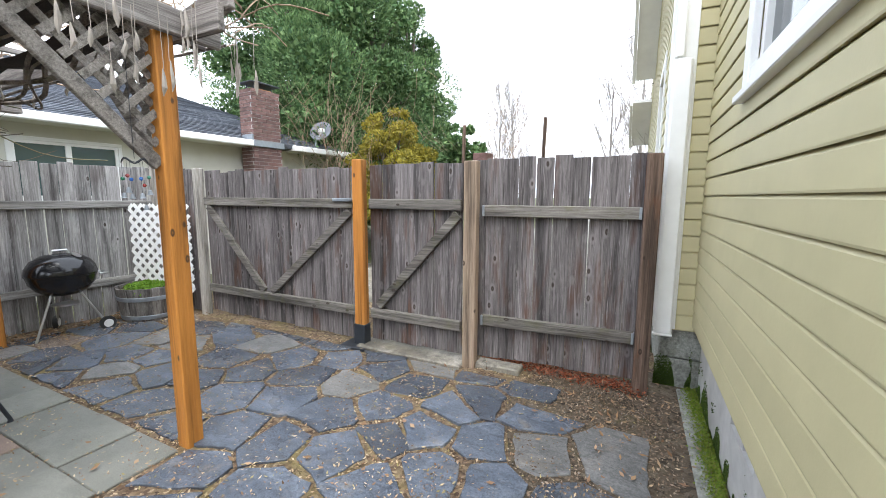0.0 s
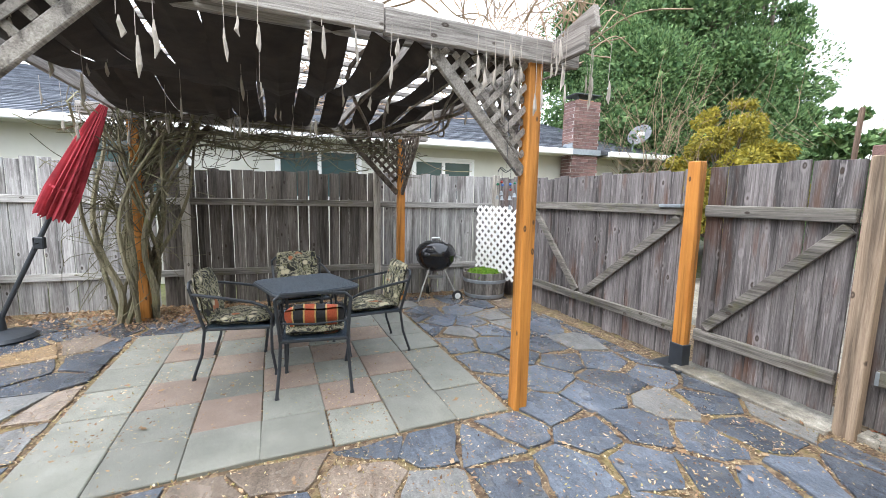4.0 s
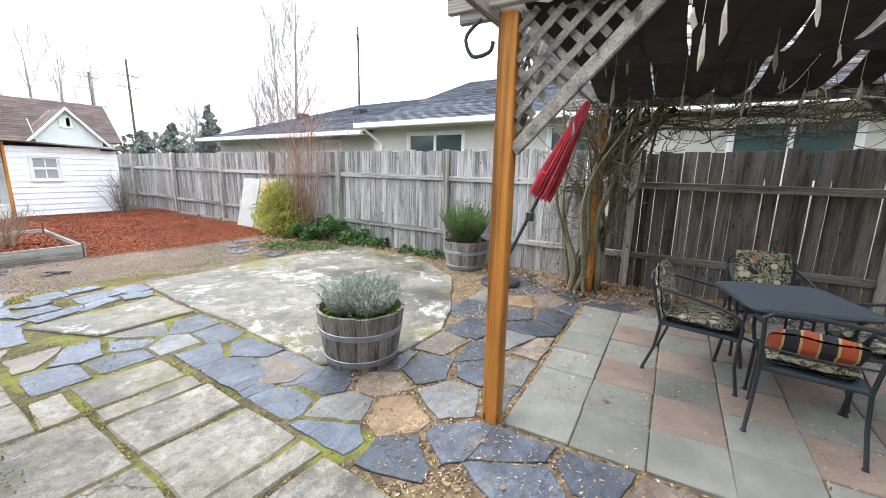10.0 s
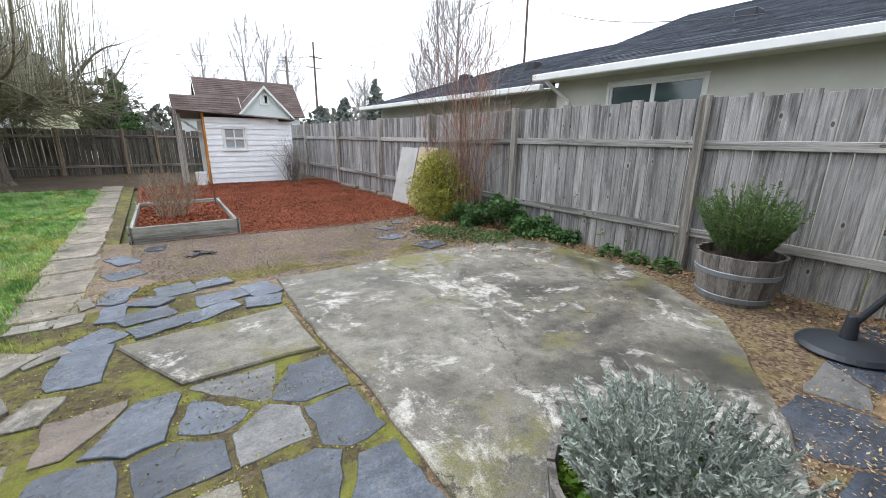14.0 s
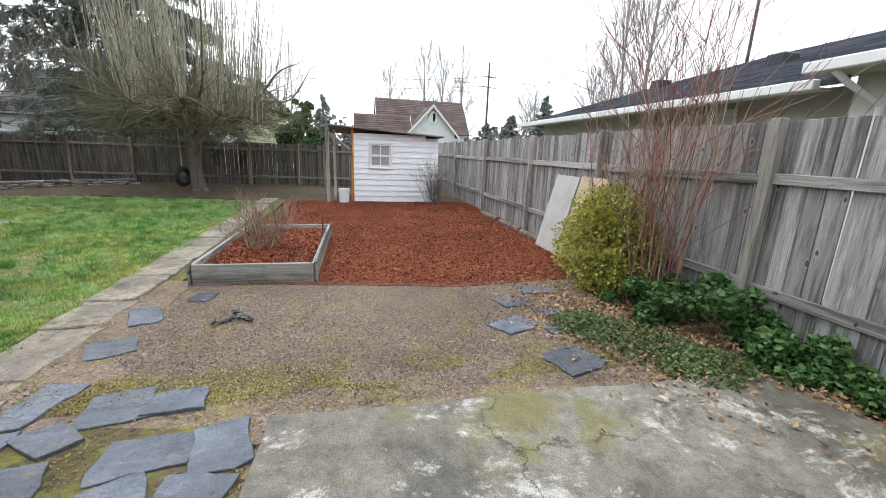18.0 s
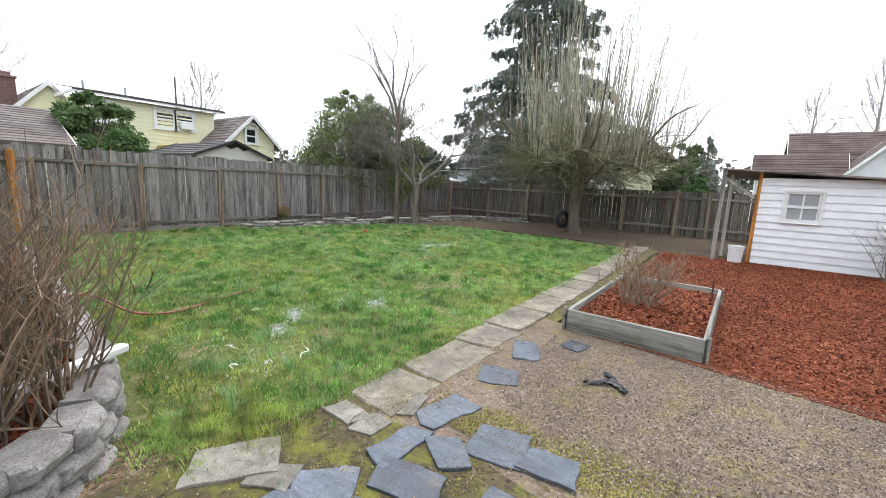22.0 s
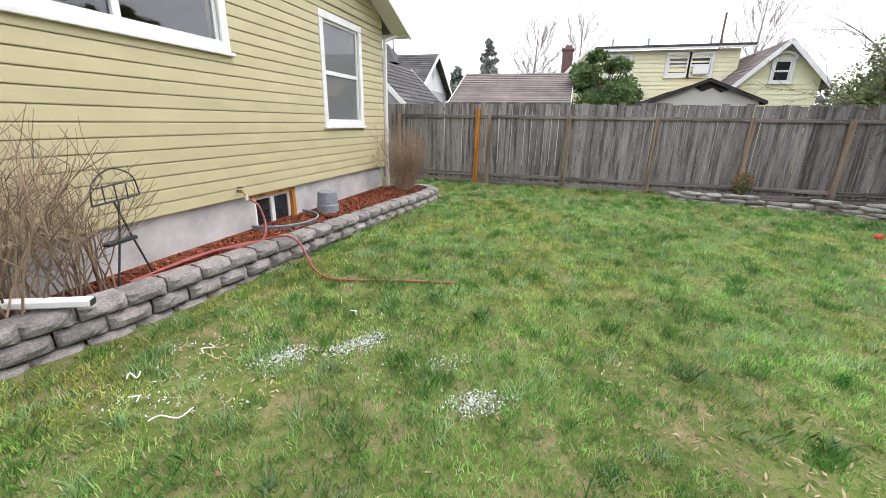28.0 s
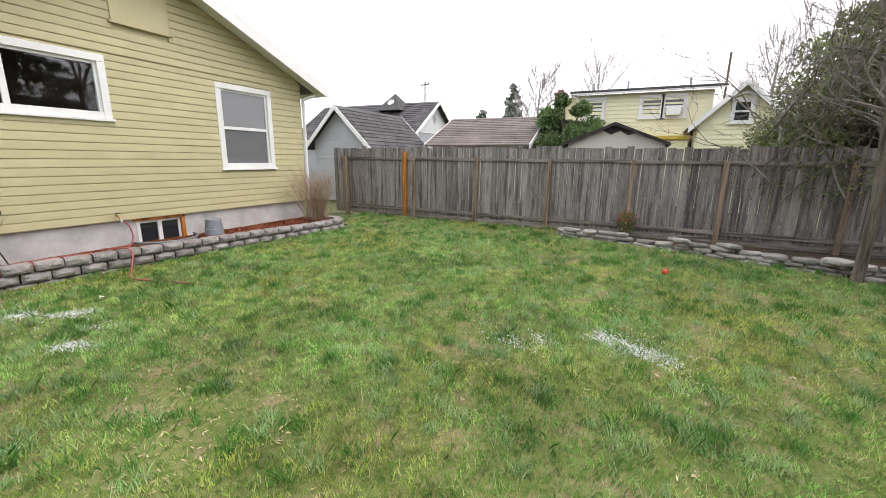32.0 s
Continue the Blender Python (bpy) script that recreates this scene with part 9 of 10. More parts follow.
def rect_edges(x0, y0, x1, y1, at=(0, 0), rz=0.0):
    c, s = math.cos(radians(rz)), math.sin(radians(rz))
    out = []
    for nx, ny_, d in ((1, 0, x1), (-1, 0, -x0), (0, 1, y1), (0, -1, -y0)):
        wx_, wy_ = nx * c - ny_ * s, nx * s + ny_ * c
        out.append((wx_, wy_, d + wx_ * at[0] + wy_ * at[1]))
    return out


HOLES = [rect_edges(0.03 - 6 * PD, 0.01, 0.05, 7 * PS + 0.05, PG[:2], PR), rect_edges(-4.3, -5.8, -0.52, -2.15), rect_edges(-2.0, -2.3, -0.7, -1.82), rect_edges(-0.48, -5.05, 0.5, -4.2), rect_edges(0.15, -3.35, 1.62, -0.28), rect_edges(0.98, -4.0, 1.62, -3.3),
         rect_edges(0.9, 3.7, 2.4, 5)]
# rough centres of the stones that were laid: by the gate, and between terrace and patio
LAID = [(-0.62, 1.47), (-0.5, 1.8), (-0.25, 1.8), (-0.78, 2.4), (-0.62, 2.05), (-0.19, 2.14), (-0.47, 2.47), (-0.4, 2.86), (-0.07, 2.61), (0.32, 2.46), (0.09, 2.86), (-0.17, 3.14), (0.24, 3.05), (0.28, 3.38), (0.51, 2.72), (-0.16, 3.53), (-0.23, 3.93), (-0.52, 3.63), (-0.59, 3.29), (-0.88, 2.86), (-1.24, 2.65), (-1.03, 3.18), (-1.55, 3.0), (-1.37, 3.41), (-1.06, 3.62), (-0.74, 3.9), (-1.29, 3.88), (-1.91, 3.5), (-1.81, 3.91), (-1.87, 3.04), (-2.09, 2.6), (-1.61, 2.34), (-2.84, 2.64), (-2.24, 2.22), (-2.97, 2.31), (-2.44, 3.45), (-2.32, 3.87), (-3.01, 3.04), (-3.0, 3.43), (0.23, 4.05), (0.41, 3.56), (0.71, 3.93), (0.8, 3.58), (0.67, 3.11), (0.95, 3.2), (0.81, 2.82), (-1.24, 2.19), (-3.43, 2.72), (-3.48, 2.2)]
LAID_MIX = [(0.03, -2.01, 0), (-0.37, -1.97, 0), (-0.27, -2.35, 1), (-0.18, -1.6, 3), (0.03, -1.49, 0), (-0.35, -1.31, 2), (-0.57, -1.62, 1), (-0.94, -1.49, 0), (-1.39, -1.6, 1), (-0.69, -1.11, 3), (-0.3, -0.78, 0), (-0.01, -0.98, 0), (-0.11, -0.6, 0), (0.23, -0.93, 0), (-1.16, -1.11, 0), (-1.4, -1.32, 0), (-2.35, -1.98, 0), (-2.7, -2.42, 1), (-1.85, -1.59, 0), (-2.94, -1.62, 2), (-3.18, -1.27, 1), (-2.89, -2.1, 3), (-1.82, -1.18, 3), (-2.22, -1.18, 0), (-1.76, -0.91, 1), (-1.34, -0.86, 3), (-0.9, -0.74, 0)]
LAID_PATH = [(0.56, -3.93, 0), (0.43, -3.53, 0), (0.77, -3.55, 0), (0.24, -3.86, 0), (0.1, -4.0, 3), (-0.3, -3.85, 0), (-0.3, -3.47, 0), (0.0, -3.52, 3), (-0.30, -2.9, 0), (-0.02, -3.07, 0), (-0.03, -2.74, 0), (0.0, -2.47, 0), (0.85, -4.1, 1)]


def flag_area(th, seeds, box, darts, outer=(), reach=0.40, wet_to=-9.0):
    """Stones as cells round their centres; where no centre is given, more are thrown in at random."""
    kinds = (M_slate, M_slate_brown, M_slate_rust, M_slate_grey)
    own = [(q[0], q[1], q[2] if len(q) > 2 else (3 if rnd.random() < 0.12 else 0)) for q in seeds]
    for k in range(darts):
        q = (U(box[0], box[2]), U(box[1], box[3]))
        if any(all(n0 * q[0] + n1 * q[1] < d for n0, n1, d in h) for h in HOLES):
            continue
        if min(math.hypot(q[0] - o[0], q[1] - o[1]) for o in own) > 0.33:
            own.append((q[0], q[1], rnd.choice((0, 0, 0, 0, 3, 1))))
    for p in own:
        if any(all(n0 * p[0] + n1 * p[1] < d for n0, n1, d in h) for h in HOLES):
            continue
        poly = [(p[0] + reach * U(0.85, 1.1) * math.cos(2 * math.pi * i / 7 + p[0]), p[1] + reach * U(0.85, 1.1) * math.sin(2 * math.pi * i / 7 + p[0])) for i in range(7)]
        for q in own:
            dx, dy = q[0] - p[0], q[1] - p[1]
            d2 = dx * dx + dy * dy
            if 0 < d2 < 1.0 and len(poly) >= 3:
                L = math.sqrt(d2)
                tw = U(-0.16, 0.16)
                c0, s0 = math.cos(tw), math.sin(tw)
                nx, ny_ = (dx * c0 - dy * s0) / L, (dx * s0 + dy * c0) / L
                mx, my = (p[0] + q[0]) / 2, (p[1] + q[1]) / 2
                poly = clip(poly, nx, ny_, nx * mx + ny_ * my - U(0.006, 0.034))
        for h in HOLES:
            if len(poly) < 3:
                break
            n0, n1, d = max(h, key=lambda e: e[0] * p[0] + e[1] * p[1] - e[2])
            poly = clip(poly, -n0, -n1, -d - 0.025)
        for n0, n1, d in outer:
            if len(poly) >= 3:
                poly = clip(poly, n0, n1, d)
        if len(poly) < 3 or area(poly) < 0.012:
            continue
        flag(th, poly, 0.018 + U(0, 0.010), M_slate_wet if p[2] == 0 and p[0] < wet_to else kinds[p[2]])


paving = thing("flagstone_paving", (0, 0, 0), "irregular blue-grey slate flagstones with brown leaf litter between them", "paving", kind="structure")
gate_edge = (-GA / gx, 1 / gx, (4.13 - 0.17) / gx)
flag_area(paving, LAID + [(0.45, 1.75), (0.95, 1.5), (0.35, 1.2), (0.1, 0.8), (0.75, 0.95), (-0.25, -0.35), (0.2, -0.5)], (-4.2, -0.75, 1.35, 4.0), 1500, [gate_edge, (0, -1, 0.72), (-1, 0, 4.2), (0.996, 0.089, 0.996 * 1.42 + 0.089 * 4.62)])
flag_area(paving, LAID_MIX, (-4.2, -2.6, 0.1, -0.75), 500, [(-1, 0, 4.2), (0, 1, -0.7)], wet_to=-1.0)
flag_area(paving, LAID_PATH, (-0.4, -4.2, 0.9, -2.2), 60, [(1, 0, 1.0), (-1, 0, 0.46), (0, -1, 4.22)], 0.30)


def loose_stones(rows, mat):
    """Single stones: centre, half length, half width, turn."""
    for (x, y, rx, ry, a) in rows:
        c0, s0 = math.cos(radians(a)), math.sin(radians(a))
        poly = []
        for i, (sx, sy) in enumerate(((-1, -1), (1, -1), (1, 1), (-1, 1))):
            u, w = rx * sx * U(0.72, 1.05), ry * sy * U(0.72, 1.05)
            poly.append((x + u * c0 - w * s0, y + u * s0 + w * c0))
            if rnd.random() < 0.4:
                u, w = rx * sx * U(0.2, 0.5) if i % 2 else rx * sx * 1.02, ry * sy * U(0.2, 0.5) if not i % 2 else ry * sy * 1.02
                poly.append((x + u * c0 - w * s0, y + u * s0 + w * c0))
        cx, cy = sum(q[0] for q in poly) / len(poly), sum(q[1] for q in poly) / len(poly)
        poly.sort(key=lambda q: math.atan2(q[1] - cy, q[0] - cx))
        flag(paving, poly, 0.026 + U(0, 0.01), mat)


loose_stones([(0.88, -4.82, 0.27, 0.15, 87), (0.76, -6.14, 0.24, 0.12, 75), (0.77, -5.67, 0.22, 0.1, 87), (0.5, -5.78, 0.12, 0.15, 51), (0.30, -6.05, 0.19, 0.19, 15), (0.0, -6.04, 0.16, 0.14, 5), (0.55, -5.47, 0.22, 0.13, 15), (0.82, -5.2, 0.17, 0.14, 40), (0.40, -5.22, 0.24, 0.11, 20), (-0.03, -5.6, 0.23, 0.14, 6), (-0.36, -5.62, 0.16, 0.2, 15), (0.08, -5.3, 0.22, 0.11, 30), (-0.3, -5.3, 0.14, 0.17, 80)], M_slate)
loose_stones([(0.72, -6.82, 0.17, 0.15, 21), (0.77, -7.43, 0.13, 0.22, 27), (0.45, -7.87, 0.14, 0.11, 78), (-2.65, -7.35, 0.2, 0.15, 10), (-2.45, -6.8, 0.22, 0.14, 30), (-3.05, -7.66, 0.2, 0.11, 0), (-2.8, -6.68, 0.13, 0.11, 0), (-2.64, -6.15, 0.2, 0.18, 20), (-2.9, -7.05, 0.14, 0.1, 0)], M_slate)
loose_stones([(1.35, -5.0, 0.24, 0.17, 54), (1.1, -5.08, 0.13, 0.1, 30), (0.97, -6.04, 0.06, 0.16, 12), (1.24, -5.69, 0.1, 0.14, 84), (1.02, -5.7, 0.09, 0.12, 0), (1.3, -4.5, 0.18, 0.14, 20), (1.02, -4.35, 0.14, 0.1, 70)], M_conc2)

# ---- loose cover ----
def inside_poly(pts, poly):
    x, y = pts[:, 0], pts[:, 1]
    c = np.zeros(len(pts), bool)
    for k in range(len(poly)):
        (x0, y0), (x1, y1) = poly[k], poly[(k + 1) % len(poly)]
        c ^= ((y0 > y) != (y1 > y)) & (x < (x1 - x0) * (y - y0) / (y1 - y0 + 1e-12) + x0)
    return c


def fill(poly, n):
    q = np.array(poly)
    lo, hi = q.min(0), q.max(0)
    p = rng.uniform(lo, hi, size=(n, 2))
    return p[inside_poly(p, poly)]


def flat_bits(name, label, xy, z, size, mat, category, long=1.6, spread=0.012, tilt=0.5):
    pts = np.concatenate([xy, z + rng.uniform(0, spread, size=(len(xy), 1))], axis=1)
    return tagged(new(name, leaf_mesh(name, pts, size, mat, tilt, long)), label, category, kind="stuff")


LAWN = [(1.5, -5.6), (1.65, -5.2), (1.95, -4.85), (2.3, -4.9), (2.8, -5.0), (8.8, -5.4), (9.3, -5.2), (9.4, -4.3), (11.2, -4.3), (11.2, -10.0), (10.1, -10.8), (9.9, -12.8), (9.3, -14.4), (7.2, -16.0), (3.6, -15.8), (1.52, -15.4)]
M_grass = leafy("grass_blades", [(0.13, 0.32, 0.06), (0.20, 0.43, 0.09), (0.27, 0.48, 0.12), (0.40, 0.46, 0.20), (0.17, 0.39, 0.08), (0.50, 0.46, 0.30), (0.22, 0.45, 0.105), (0.19, 0.41, 0.085)], 0.4, 0.35, (0.50, 0.44, 0.11), 8.0)


def grass(name, label, xy, hmin, hmax, width, mat):
    n = len(xy)
    cl = np.array([noise.noise(Vector((x * 6.5, y * 6.5, 0))) for x, y in xy])
    h = rng.uniform(hmin, hmax, size=n) * (1.0 + 0.9 * np.clip(cl, -0.8, 1))
    a = rng.uniform(0, 2 * np.pi, n)
    ln = rng.uniform(0.2, 0.95, n) * h
    w = width * rng.uniform(0.7, 1.3, n)
    b = rng.uniform(0, 2 * np.pi, n)
    base = np.stack([xy[:, 0], xy[:, 1], np.full(n, 0.011)], axis=1)
    s = np.stack([np.cos(b) * w, np.sin(b) * w, np.zeros(n)], axis=1)
    lean = np.stack([np.cos(a) * ln, np.sin(a) * ln, h], axis=1)
    mid = base + lean * np.array([0.4, 0.4, 0.6])
    v = np.stack([base - s, base + s, mid + s * 0.7, base + lean, mid - s * 0.7], axis=1).reshape(-1, 3)
    f = np.arange(n * 5).reshape(n, 5)
    return tagged(new(name, big_mesh(name, v, f, mat)), label, "grass", kind="stuff")


p = fill(LAWN, 330000)
d = np.hypot(p[:, 0] - 2.6, p[:, 1] + 8.5)
p = p[rng.uniform(size=len(p)) < np.clip(1.25 - d / 9.0, 0.3, 1.0)]
bare = np.array([noise.noise(Vector((x * 0.9, y * 0.9, 7))) + 0.5 * noise.noise(Vector((x * 3.1, y * 3.1, 1))) for x, y in p])
near = np.clip((np.hypot(p[:, 0] - 1.9, p[:, 1] + 5.8) - 0.35) / 1.6, 0, 1)
p = p[(bare < 0.34) & (bare < 0.06 + 0.6 * near) | (rng.uniform(size=len(p)) < 0.12)]
fr_ = [np.stack([rng.normal(1.47, 0.07, 4200), rng.uniform(-15, -5.5, 4200)], axis=1), np.stack([rng.normal(1.6, 0.16, 2600), rng.normal(-5.25, 0.22, 2600)], axis=1), np.stack([rng.normal(1.85, 0.14, 1500), rng.normal(-4.9, 0.12, 1500)], axis=1)]
p = np.concatenate([p] + fr_)
grass("grass_blades", "uneven wet green grass blades of the lawn", p, 0.016, 0.052, 0.0034, M_grass)
for name, label, count, lo, hi, cols in (("grass_tufts", "taller dark green grass tufts in the lawn", 900, 0.03, 0.085, [(0.06, 0.19, 0.04), (0.10, 0.27, 0.055), (0.17, 0.36, 0.09)]), ("pale_grass_tufts", "tufts of pale dewy grass blades in the lawn", 800, 0.025, 0.06, [(0.22, 0.42, 0.13), (0.34, 0.50, 0.22), (0.50, 0.58, 0.36)])):
    tc_ = fill(LAWN, count)
    tf = np.repeat(tc_, 55, axis=0)
    tf = tf + rng.normal(size=tf.shape) * np.repeat(rng.uniform(lo, hi, size=(len(tc_), 1)), 55, axis=0)
    grass(name, label, tf, 0.035, 0.085, 0.0033, leafy(name + "_blades", cols, 0.4, 0.35))
# dead thatch and stray leaves in the thin places of the turf
th_ = fill(LAWN, 26000)
thin = np.array([noise.noise(Vector((x * 0.9, y * 0.9, 7))) + 0.5 * noise.noise(Vector((x * 3.1, y * 3.1, 1))) for x, y in th_])
flat_bits("dead_thatch", "dry tan grass stalks in the thin patches of the lawn", th_[(thin > 0.26) | (rng.uniform(size=len(th_)) < 0.04)], 0.016, 0.010, leafy("dead_stalks", [(0.30, 0.22, 0.12), (0.46, 0.37, 0.22), (0.22, 0.16, 0.09), (0.54, 0.45, 0.30)], 0.9, 0.0), "dead grass", 4.0, 0.02, 0.6)
flat_bits("lawn_leaves", "a few dry brown leaves lying on the lawn", fill(LAWN, 110), 0.035, 0.02, M_dry, "leaves", 1.7, 0.015, 0.7)
# frothy white residue on the grass
M_froth = plain("white_powder", (0.75, 0.77, 0.78), 0.9, vary=0.05)
fp = []
for (x0, y0, x1, y1, r, n) in ((2.76, -6.12, 2.93, -6.28, 0.05, 620), (2.98, -6.45, 3.28, -6.68, 0.055, 800), (2.72, -7.40, 2.86, -7.58, 0.05, 520), (5.22, -11.5, 5.0, -11.95, 0.08, 1900), (5.05, -11.9, 4.85, -12.15, 0.06, 400), (4.95, -10.95, 4.8, -11.1, 0.06, 200), (4.75, -10.6, 4.65, -10.95, 0.07, 260), (2.45, -5.5, 2.95, -6.0, 0.22, 260), (2.2, -5.6, 2.35, -6.0, 0.15, 160), (3.1, -7.1, 3.15, -7.3, 0.08, 120), (2.9, -6.3, 3.2, -7.4, 0.3, 220), (5.3, -11.4, 4.7, -12.3, 0.28, 380)):
    t = rng.uniform(size=(n, 1))
    cl = np.repeat(rng.normal(size=(n // 25 + 1, 2)) * r, 25, axis=0)[:n]
    fp.append(np.array([[x0, y0]]) * (1 - t) + np.array([[x1, y1]]) * t + cl + rng.normal(size=(n, 2)) * 0.018)
flat_bits("white_residue", "patches of white powder spilt on the grass", np.concatenate(fp), 0.016, 0.0055, M_froth, "powder", 3.2, 0.034, 0.1)
M_brightmoss = leafy("bright_moss", [(0.07, 0.115, 0.012), (0.12, 0.185, 0.018), (0.20, 0.26, 0.03), (0.13, 0.11, 0.04)], 0.95, 0.0)
mp_ = [west @ Vector((u, 0.035 - abs(rnd.gauss(0, 0.04)), 0)) for u in [U(0.05, 3.4) for k in range(22000)] if noise.noise(Vector((u * 2.5, 4, 0))) > U(-0.8, 0.1)]
flat_bits("footing_moss", "bright green moss along the house footing", np.array([(q.x, q.y) for q in mp_]), 0.02, 0.009, M_brightmoss, "moss", 1.2, 0.022, 0.3)
mp_ = []
for k in range(26000):
    side = k % 2
    u, z = U(0.0, 1.5 if side else JW), abs(rnd.gauss(0, 0.085 if side else 0.11))
    if noise.noise(Vector((u * 7, z * 5, 9 + side))) > -0.42 + z * 1.8 + (u * 0.3 if side else 0):
        q = west @ Vector((W0 + u, 0.045, z)) if side else jog @ Vector((-u, 0.016, z))
        mp_.append((q.x, q.y, q.z))
tagged(new("wall_moss", leaf_mesh("wall_moss", np.array(mp_), 0.0075, leafy("dark_wall_moss", [(0.03, 0.05, 0.012), (0.05, 0.085, 0.015), (0.09, 0.13, 0.02)], 0.95, 0.0), 0.0, 1.2)), "dark green moss on the foot of the foundation", "moss", kind="stuff")
# mulch, gravel, leaf litter
M_chip = leafy("bark_chips", [(0.06, 0.015, 0.008), (0.18, 0.045, 0.019), (0.27, 0.078, 0.034), (0.37, 0.14, 0.072), (0.12, 0.026, 0.013)], 0.85, 0.0)
MB = [(-4.4, -15.6), (0.65, -15.6), (0.66, -10.8), (-0.66, -10.75), (-0.66, -8.25), (-2.2, -7.95), (-3.5, -8.1), (-4.4, -8.9)]
flat_bits("mulch_chips", "loose red-brown bark chips", fill(MB, 72000), 0.022, 0.0145, M_chip, "mulch", 2.6, 0.02, 0.45)
flat_bits("bed_chips", "loose red-brown bark chips in the raised bed", fill([(-0.55, -10.65), (0.62, -10.65), (0.62, -8.35), (-0.55, -8.35)], 5000), 0.172, 0.02, M_chip, "mulch", 2.6, 0.02, 0.45)
flat_bits("house_bed_chips", "loose red-brown bark chips behind the block wall", fill([(2.5, -3.2), (1.8, -3.2), (1.85, -4.2), (2.6, -4.7), (4.5, -4.9), (8.6, -5.2), (8.9, -4.9), (8.8, -4.15), (2.55, -4.15)], 15000), 0.167, 0.02, M_chip, "mulch", 2.6, 0.02, 0.45)
M_peb = leafy("gravel_grains", [(0.09, 0.068, 0.057), (0.24, 0.19, 0.158), (0.39, 0.325, 0.275), (0.15, 0.113, 0.094), (0.52, 0.455, 0.395)], 0.85, 0.0)
GB = [(-3.6, -8.0), (0.7, -8.3), (0.7, -6.7), (0.15, -6.1), (-0.6, -5.85), (-3.0, -5.85)]
flat_bits("gravel_grains", "small brown and grey gravel stones", fill(GB, 70000), 0.014, 0.0088, M_peb, "gravel", 1.25, 0.012, 0.3)
flat_bits("gravel_straw", "pale straw and dead grass stalks on the gravel", fill(GB, 1000), 0.026, 0.004, leafy("pale_straw", [(0.34, 0.26, 0.15), (0.52, 0.42, 0.27), (0.42, 0.33, 0.2)], 0.9, 0.0), "straw", 8.0, 0.006, 0.9)
PB = [(-4.4, -2.1), (-0.6, -2.1), (0.1, -1.0), (1.7, -0.1), (1.75, 4.3), (-4.4, 3.7)]
M_straw = leafy("straw_and_leaf_bits", [(0.10, 0.055, 0.032), (0.30, 0.185, 0.105), (0.52, 0.40, 0.25), (0.30, 0.26, 0.10), (0.15, 0.08, 0.045), (0.44, 0.30, 0.18), (0.62, 0.52, 0.37)], 0.9, 0.0)
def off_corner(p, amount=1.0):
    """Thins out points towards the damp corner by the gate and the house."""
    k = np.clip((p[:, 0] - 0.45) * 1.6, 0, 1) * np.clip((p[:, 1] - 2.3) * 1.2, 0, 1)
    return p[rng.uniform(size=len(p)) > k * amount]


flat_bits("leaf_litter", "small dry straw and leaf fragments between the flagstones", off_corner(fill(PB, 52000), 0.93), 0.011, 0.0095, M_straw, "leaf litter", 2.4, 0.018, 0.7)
flat_bits("stray_bits", "tiny dry fragments lying on the stones", off_corner(fill(PB, 2600), 0.8), 0.031, 0.0075, M_straw, "leaf litter", 2.4, 0.004, 0.9)
lp = fill(PB, 260)
flat_bits("fallen_leaves", "scattered dry tan leaves", lp, 0.038, 0.024, M_dry, "leaves", 1.8, 0.012, 0.85)
e1 = np.stack([rng.normal(-4.2, 0.14, 2600), rng.uniform(-6.8, 3.4, 2600)], axis=1)
e2 = np.stack([rng.uniform(-0.2, 1.6, 700), rng.normal(4.0, 0.12, 700)], axis=1)
e3 = np.stack([rng.normal(1.4, 0.2, 500), rng.uniform(2.0, 4.2, 500)], axis=1)
e4 = np.stack([rng.normal(-4.0, 0.3, 2200), rng.normal(-0.7, 0.6, 2200)], axis=1)
e5 = np.stack([rng.normal(-3.4, 0.4, 4600), rng.normal(-6.7, 0.65, 4600)], axis=1)
edge = np.concatenate([e1, e4, e5])
yard = np.concatenate([e2, e3, np.stack([rng.uniform(0.5, 1.7, 6500), rng.uniform(2.2, 4.35, 6500)], axis=1), np.stack([rng.uniform(-3.4, 1.2, 1300), rng.uniform(3.3, 4.0, 1300)], axis=1)])
M_damplitter = leafy("damp_litter", [(0.075, 0.05, 0.034), (0.16, 0.11, 0.073), (0.26, 0.19, 0.13), (0.11, 0.075, 0.05), (0.36, 0.28, 0.20)], 0.9, 0.0)
flat_bits("yard_debris", "small brown leaf debris on the soil by the gate", yard, 0.012, 0.010, M_damplitter, "leaf litter", 2.0, 0.012, 0.6)
flat_bits("bark_flakes", "torn flakes of bark and dead leaves in the damp corner", np.stack([rng.normal(1.25, 0.24, 130), rng.normal(3.85, 0.4, 130)], axis=1), 0.02, 0.017, M_dry, "bark", 2.8, 0.03, 0.6)
flat_bits("corner_pebbles", "small grey stones and crumbs in the damp corner", np.stack([rng.normal(1.1, 0.35, 900), rng.normal(3.7, 0.5, 900)], axis=1), 0.014, 0.007, leafy("grey_crumbs", [(0.2, 0.18, 0.16), (0.32, 0.3, 0.28), (0.12, 0.1, 0.085)], 0.9, 0.0), "pebbles", 1.2, 0.01, 0.3)
flat_bits("fence_foot_mulch", "red-brown rotted mulch under the fence", np.stack([rng.uniform(0.1, 1.45, 1800), 4.19 + rng.normal(0.05, 0.06, 1800)], axis=1) + np.array([0, 0.1]), 0.015, 0.012, M_chip, "mulch", 2.6, 0.05, 0.4)
edge = edge[(edge[:, 0] > -4.46)]
flat_bits("drifted_leaves", "dry brown leaves drifted along the fence and under the vine", edge, 0.01, 0.024, M_dry, "leaves", 1.7, 0.05, 0.5)
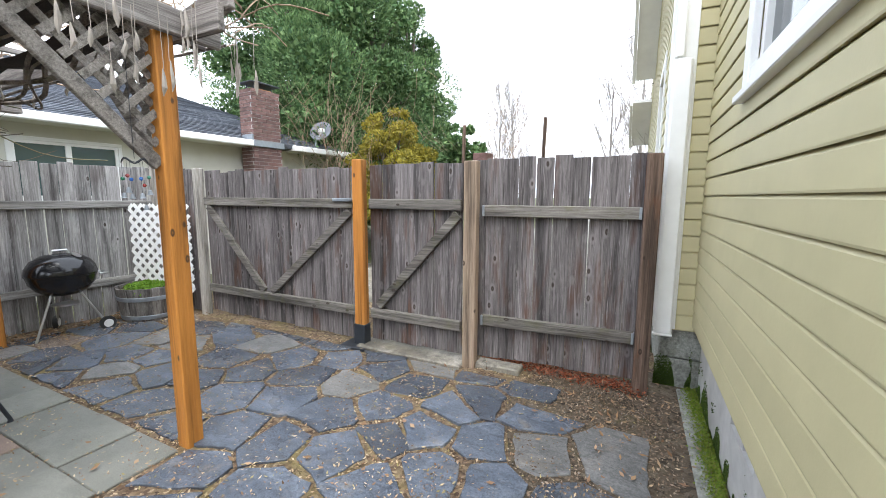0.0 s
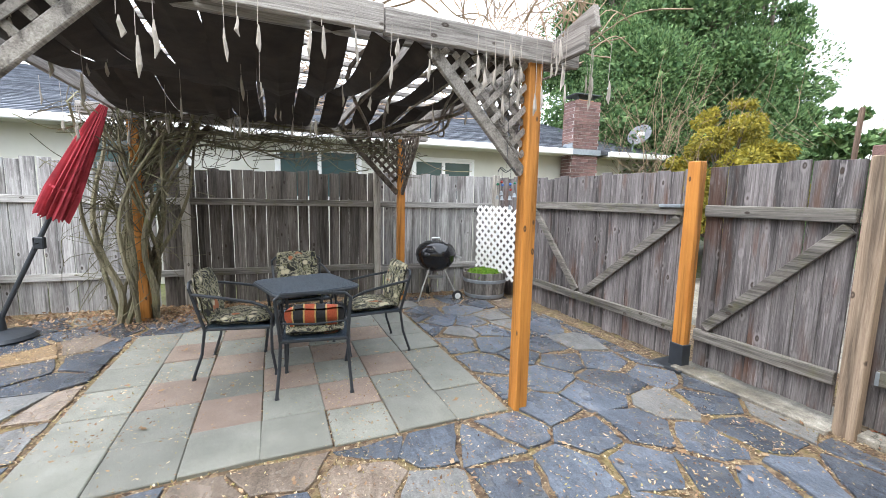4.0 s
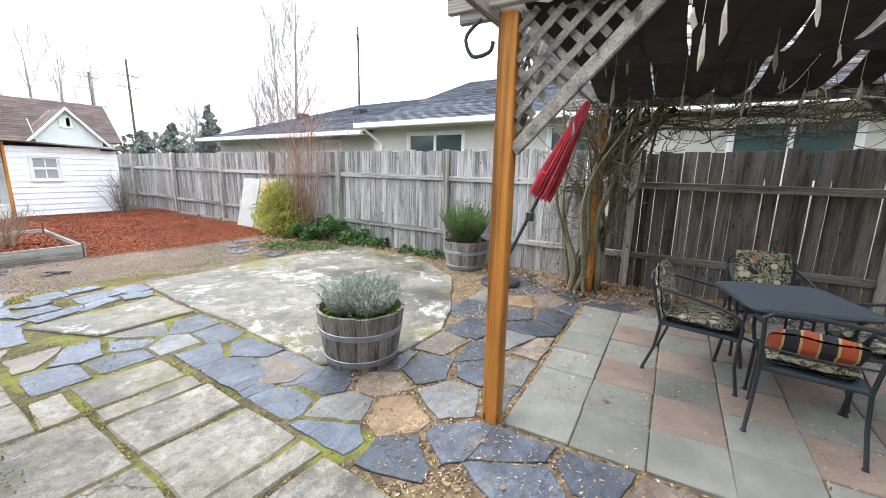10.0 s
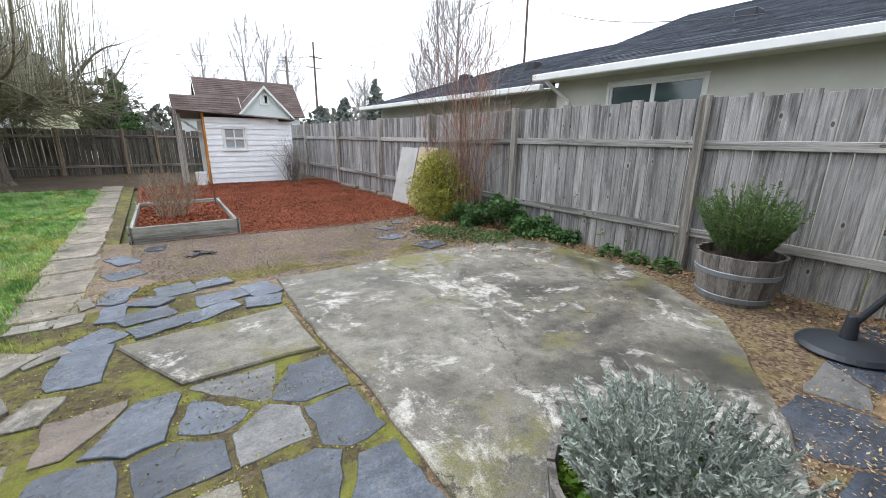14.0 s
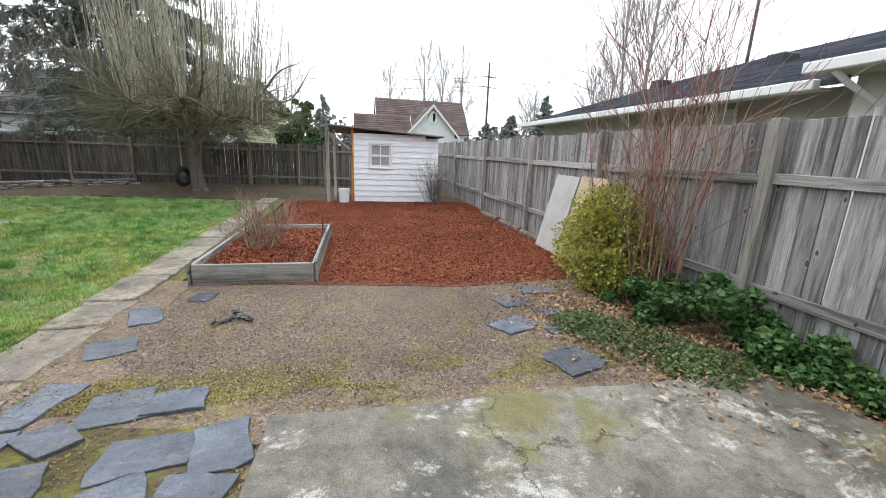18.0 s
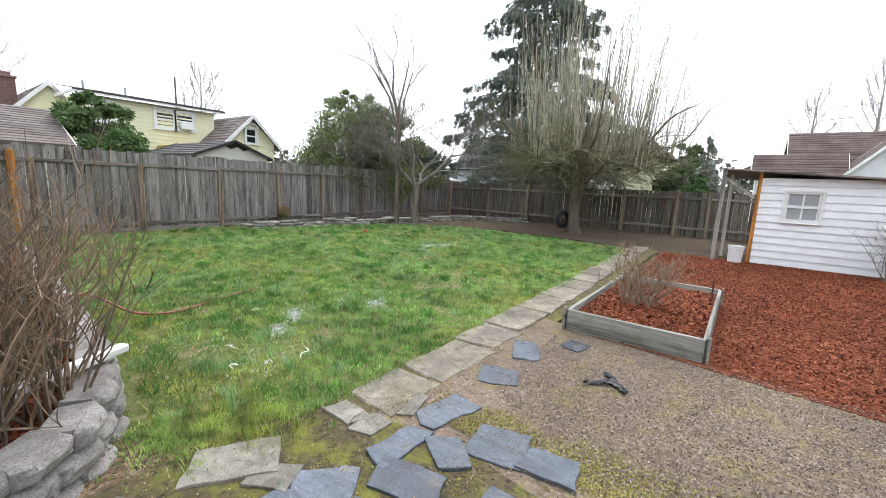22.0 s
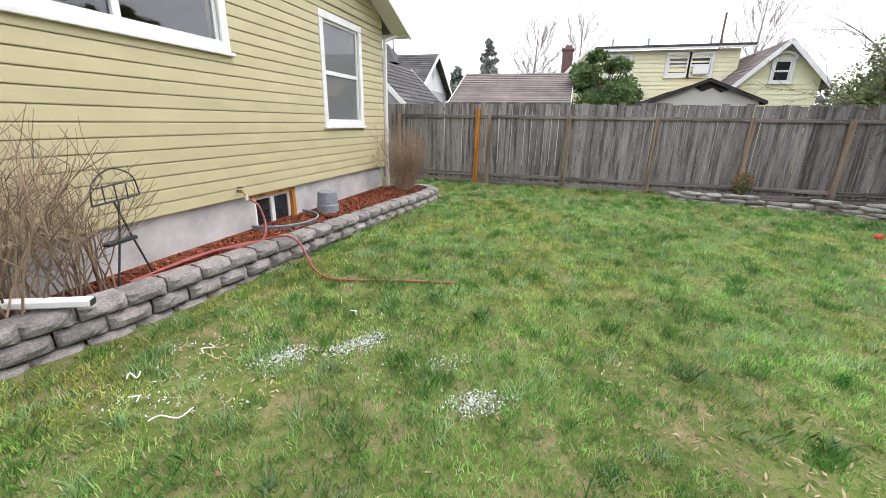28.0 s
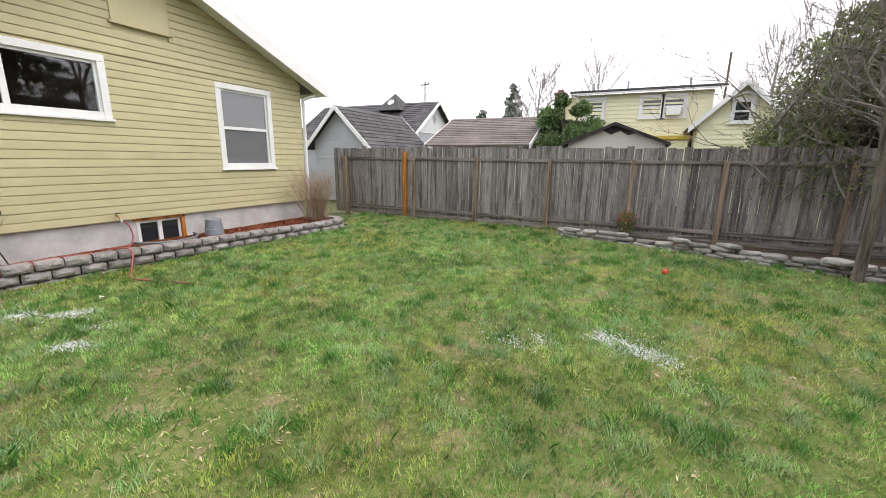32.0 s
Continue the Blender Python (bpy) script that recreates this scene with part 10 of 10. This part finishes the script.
# moss tufts in the joints
ms = np.concatenate([fill([(-0.5, -4.4), (0.95, -4.4), (0.95, -1.3), (-0.3, -1.6)], 5200), fill([(-0.6, -7.0), (1.0, -7.0), (1.7, -4.6), (0.4, -4.4)], 3200), np.stack([rng.uniform(-3.4, -0.5, 1500), rng.normal(-5.85, 0.09, 1500)], axis=1), np.stack([rng.normal(-0.47, 0.03, 700), rng.uniform(-5.7, -2.1, 700)], axis=1)])
jt = []
for (x0, y0, x1, y1) in SLABS:
    for (ax, ay, bx, by) in ((x0, y0, x1, y0), (x1, y0, x1, y1), (x0, y0, x0, y1)):
        q = rng.uniform(0, 1, size=(int(220 * (abs(bx - ax) + abs(by - ay))), 1))
        jt.append(np.array([[ax, ay]]) * (1 - q) + np.array([[bx, by]]) * q + rng.normal(size=(len(q), 2)) * 0.014)
ms = np.concatenate([ms] + jt + [np.stack([rng.normal(1.45, 0.07, 2500), rng.uniform(-13, -5.6, 2500)], axis=1), np.stack([rng.normal(0.98, 0.05, 1500), rng.uniform(-9, -4.2, 1500)], axis=1), fill([(-0.6, -6.6), (0.6, -6.8), (0.9, -6.2), (0.9, -4.9), (-0.5, -5.1)], 5000)])
gm = np.stack([rng.uniform(-3.0, 0.9, 20000), -6.0 - np.abs(rng.normal(size=20000)) * 0.22], axis=1)
mq = rng.normal(size=(1600, 2)) * np.array([0.10, 0.12]) + np.array([1.40, -2.58])
ms = np.concatenate([ms, gm])
flat_bits("slab_moss", "patch of bright green moss on a concrete slab", mq, 0.03, 0.011, leafy("slab_moss_bits", [(0.09, 0.12, 0.014), (0.15, 0.19, 0.022), (0.21, 0.18, 0.045)], 0.95, 0.0), "moss", 1.2, 0.008, 0.4)
keep = np.array([noise.noise(Vector((x * 2.2, y * 2.2, 3))) > -0.08 for x, y in ms])
for (x0, y0, x1, y1) in SLABS + [(-0.45, -5.0, 0.45, -4.25), (-3.8, -5.7, -0.52, -2.9)]:
    keep &= ~((ms[:, 0] > x0 + 0.015) & (ms[:, 0] < x1 - 0.015) & (ms[:, 1] > y0 + 0.015) & (ms[:, 1] < y1 - 0.015))
flat_bits("moss_tufts", "small tufts of yellow-green moss in the joints", ms[keep], 0.012, 0.0095, leafy("moss_bits", [(0.12, 0.14, 0.02), (0.22, 0.225, 0.035), (0.33, 0.30, 0.07), (0.42, 0.35, 0.14), (0.30, 0.22, 0.12)], 0.9, 0.0), "moss", 1.3, 0.016, 0.3)
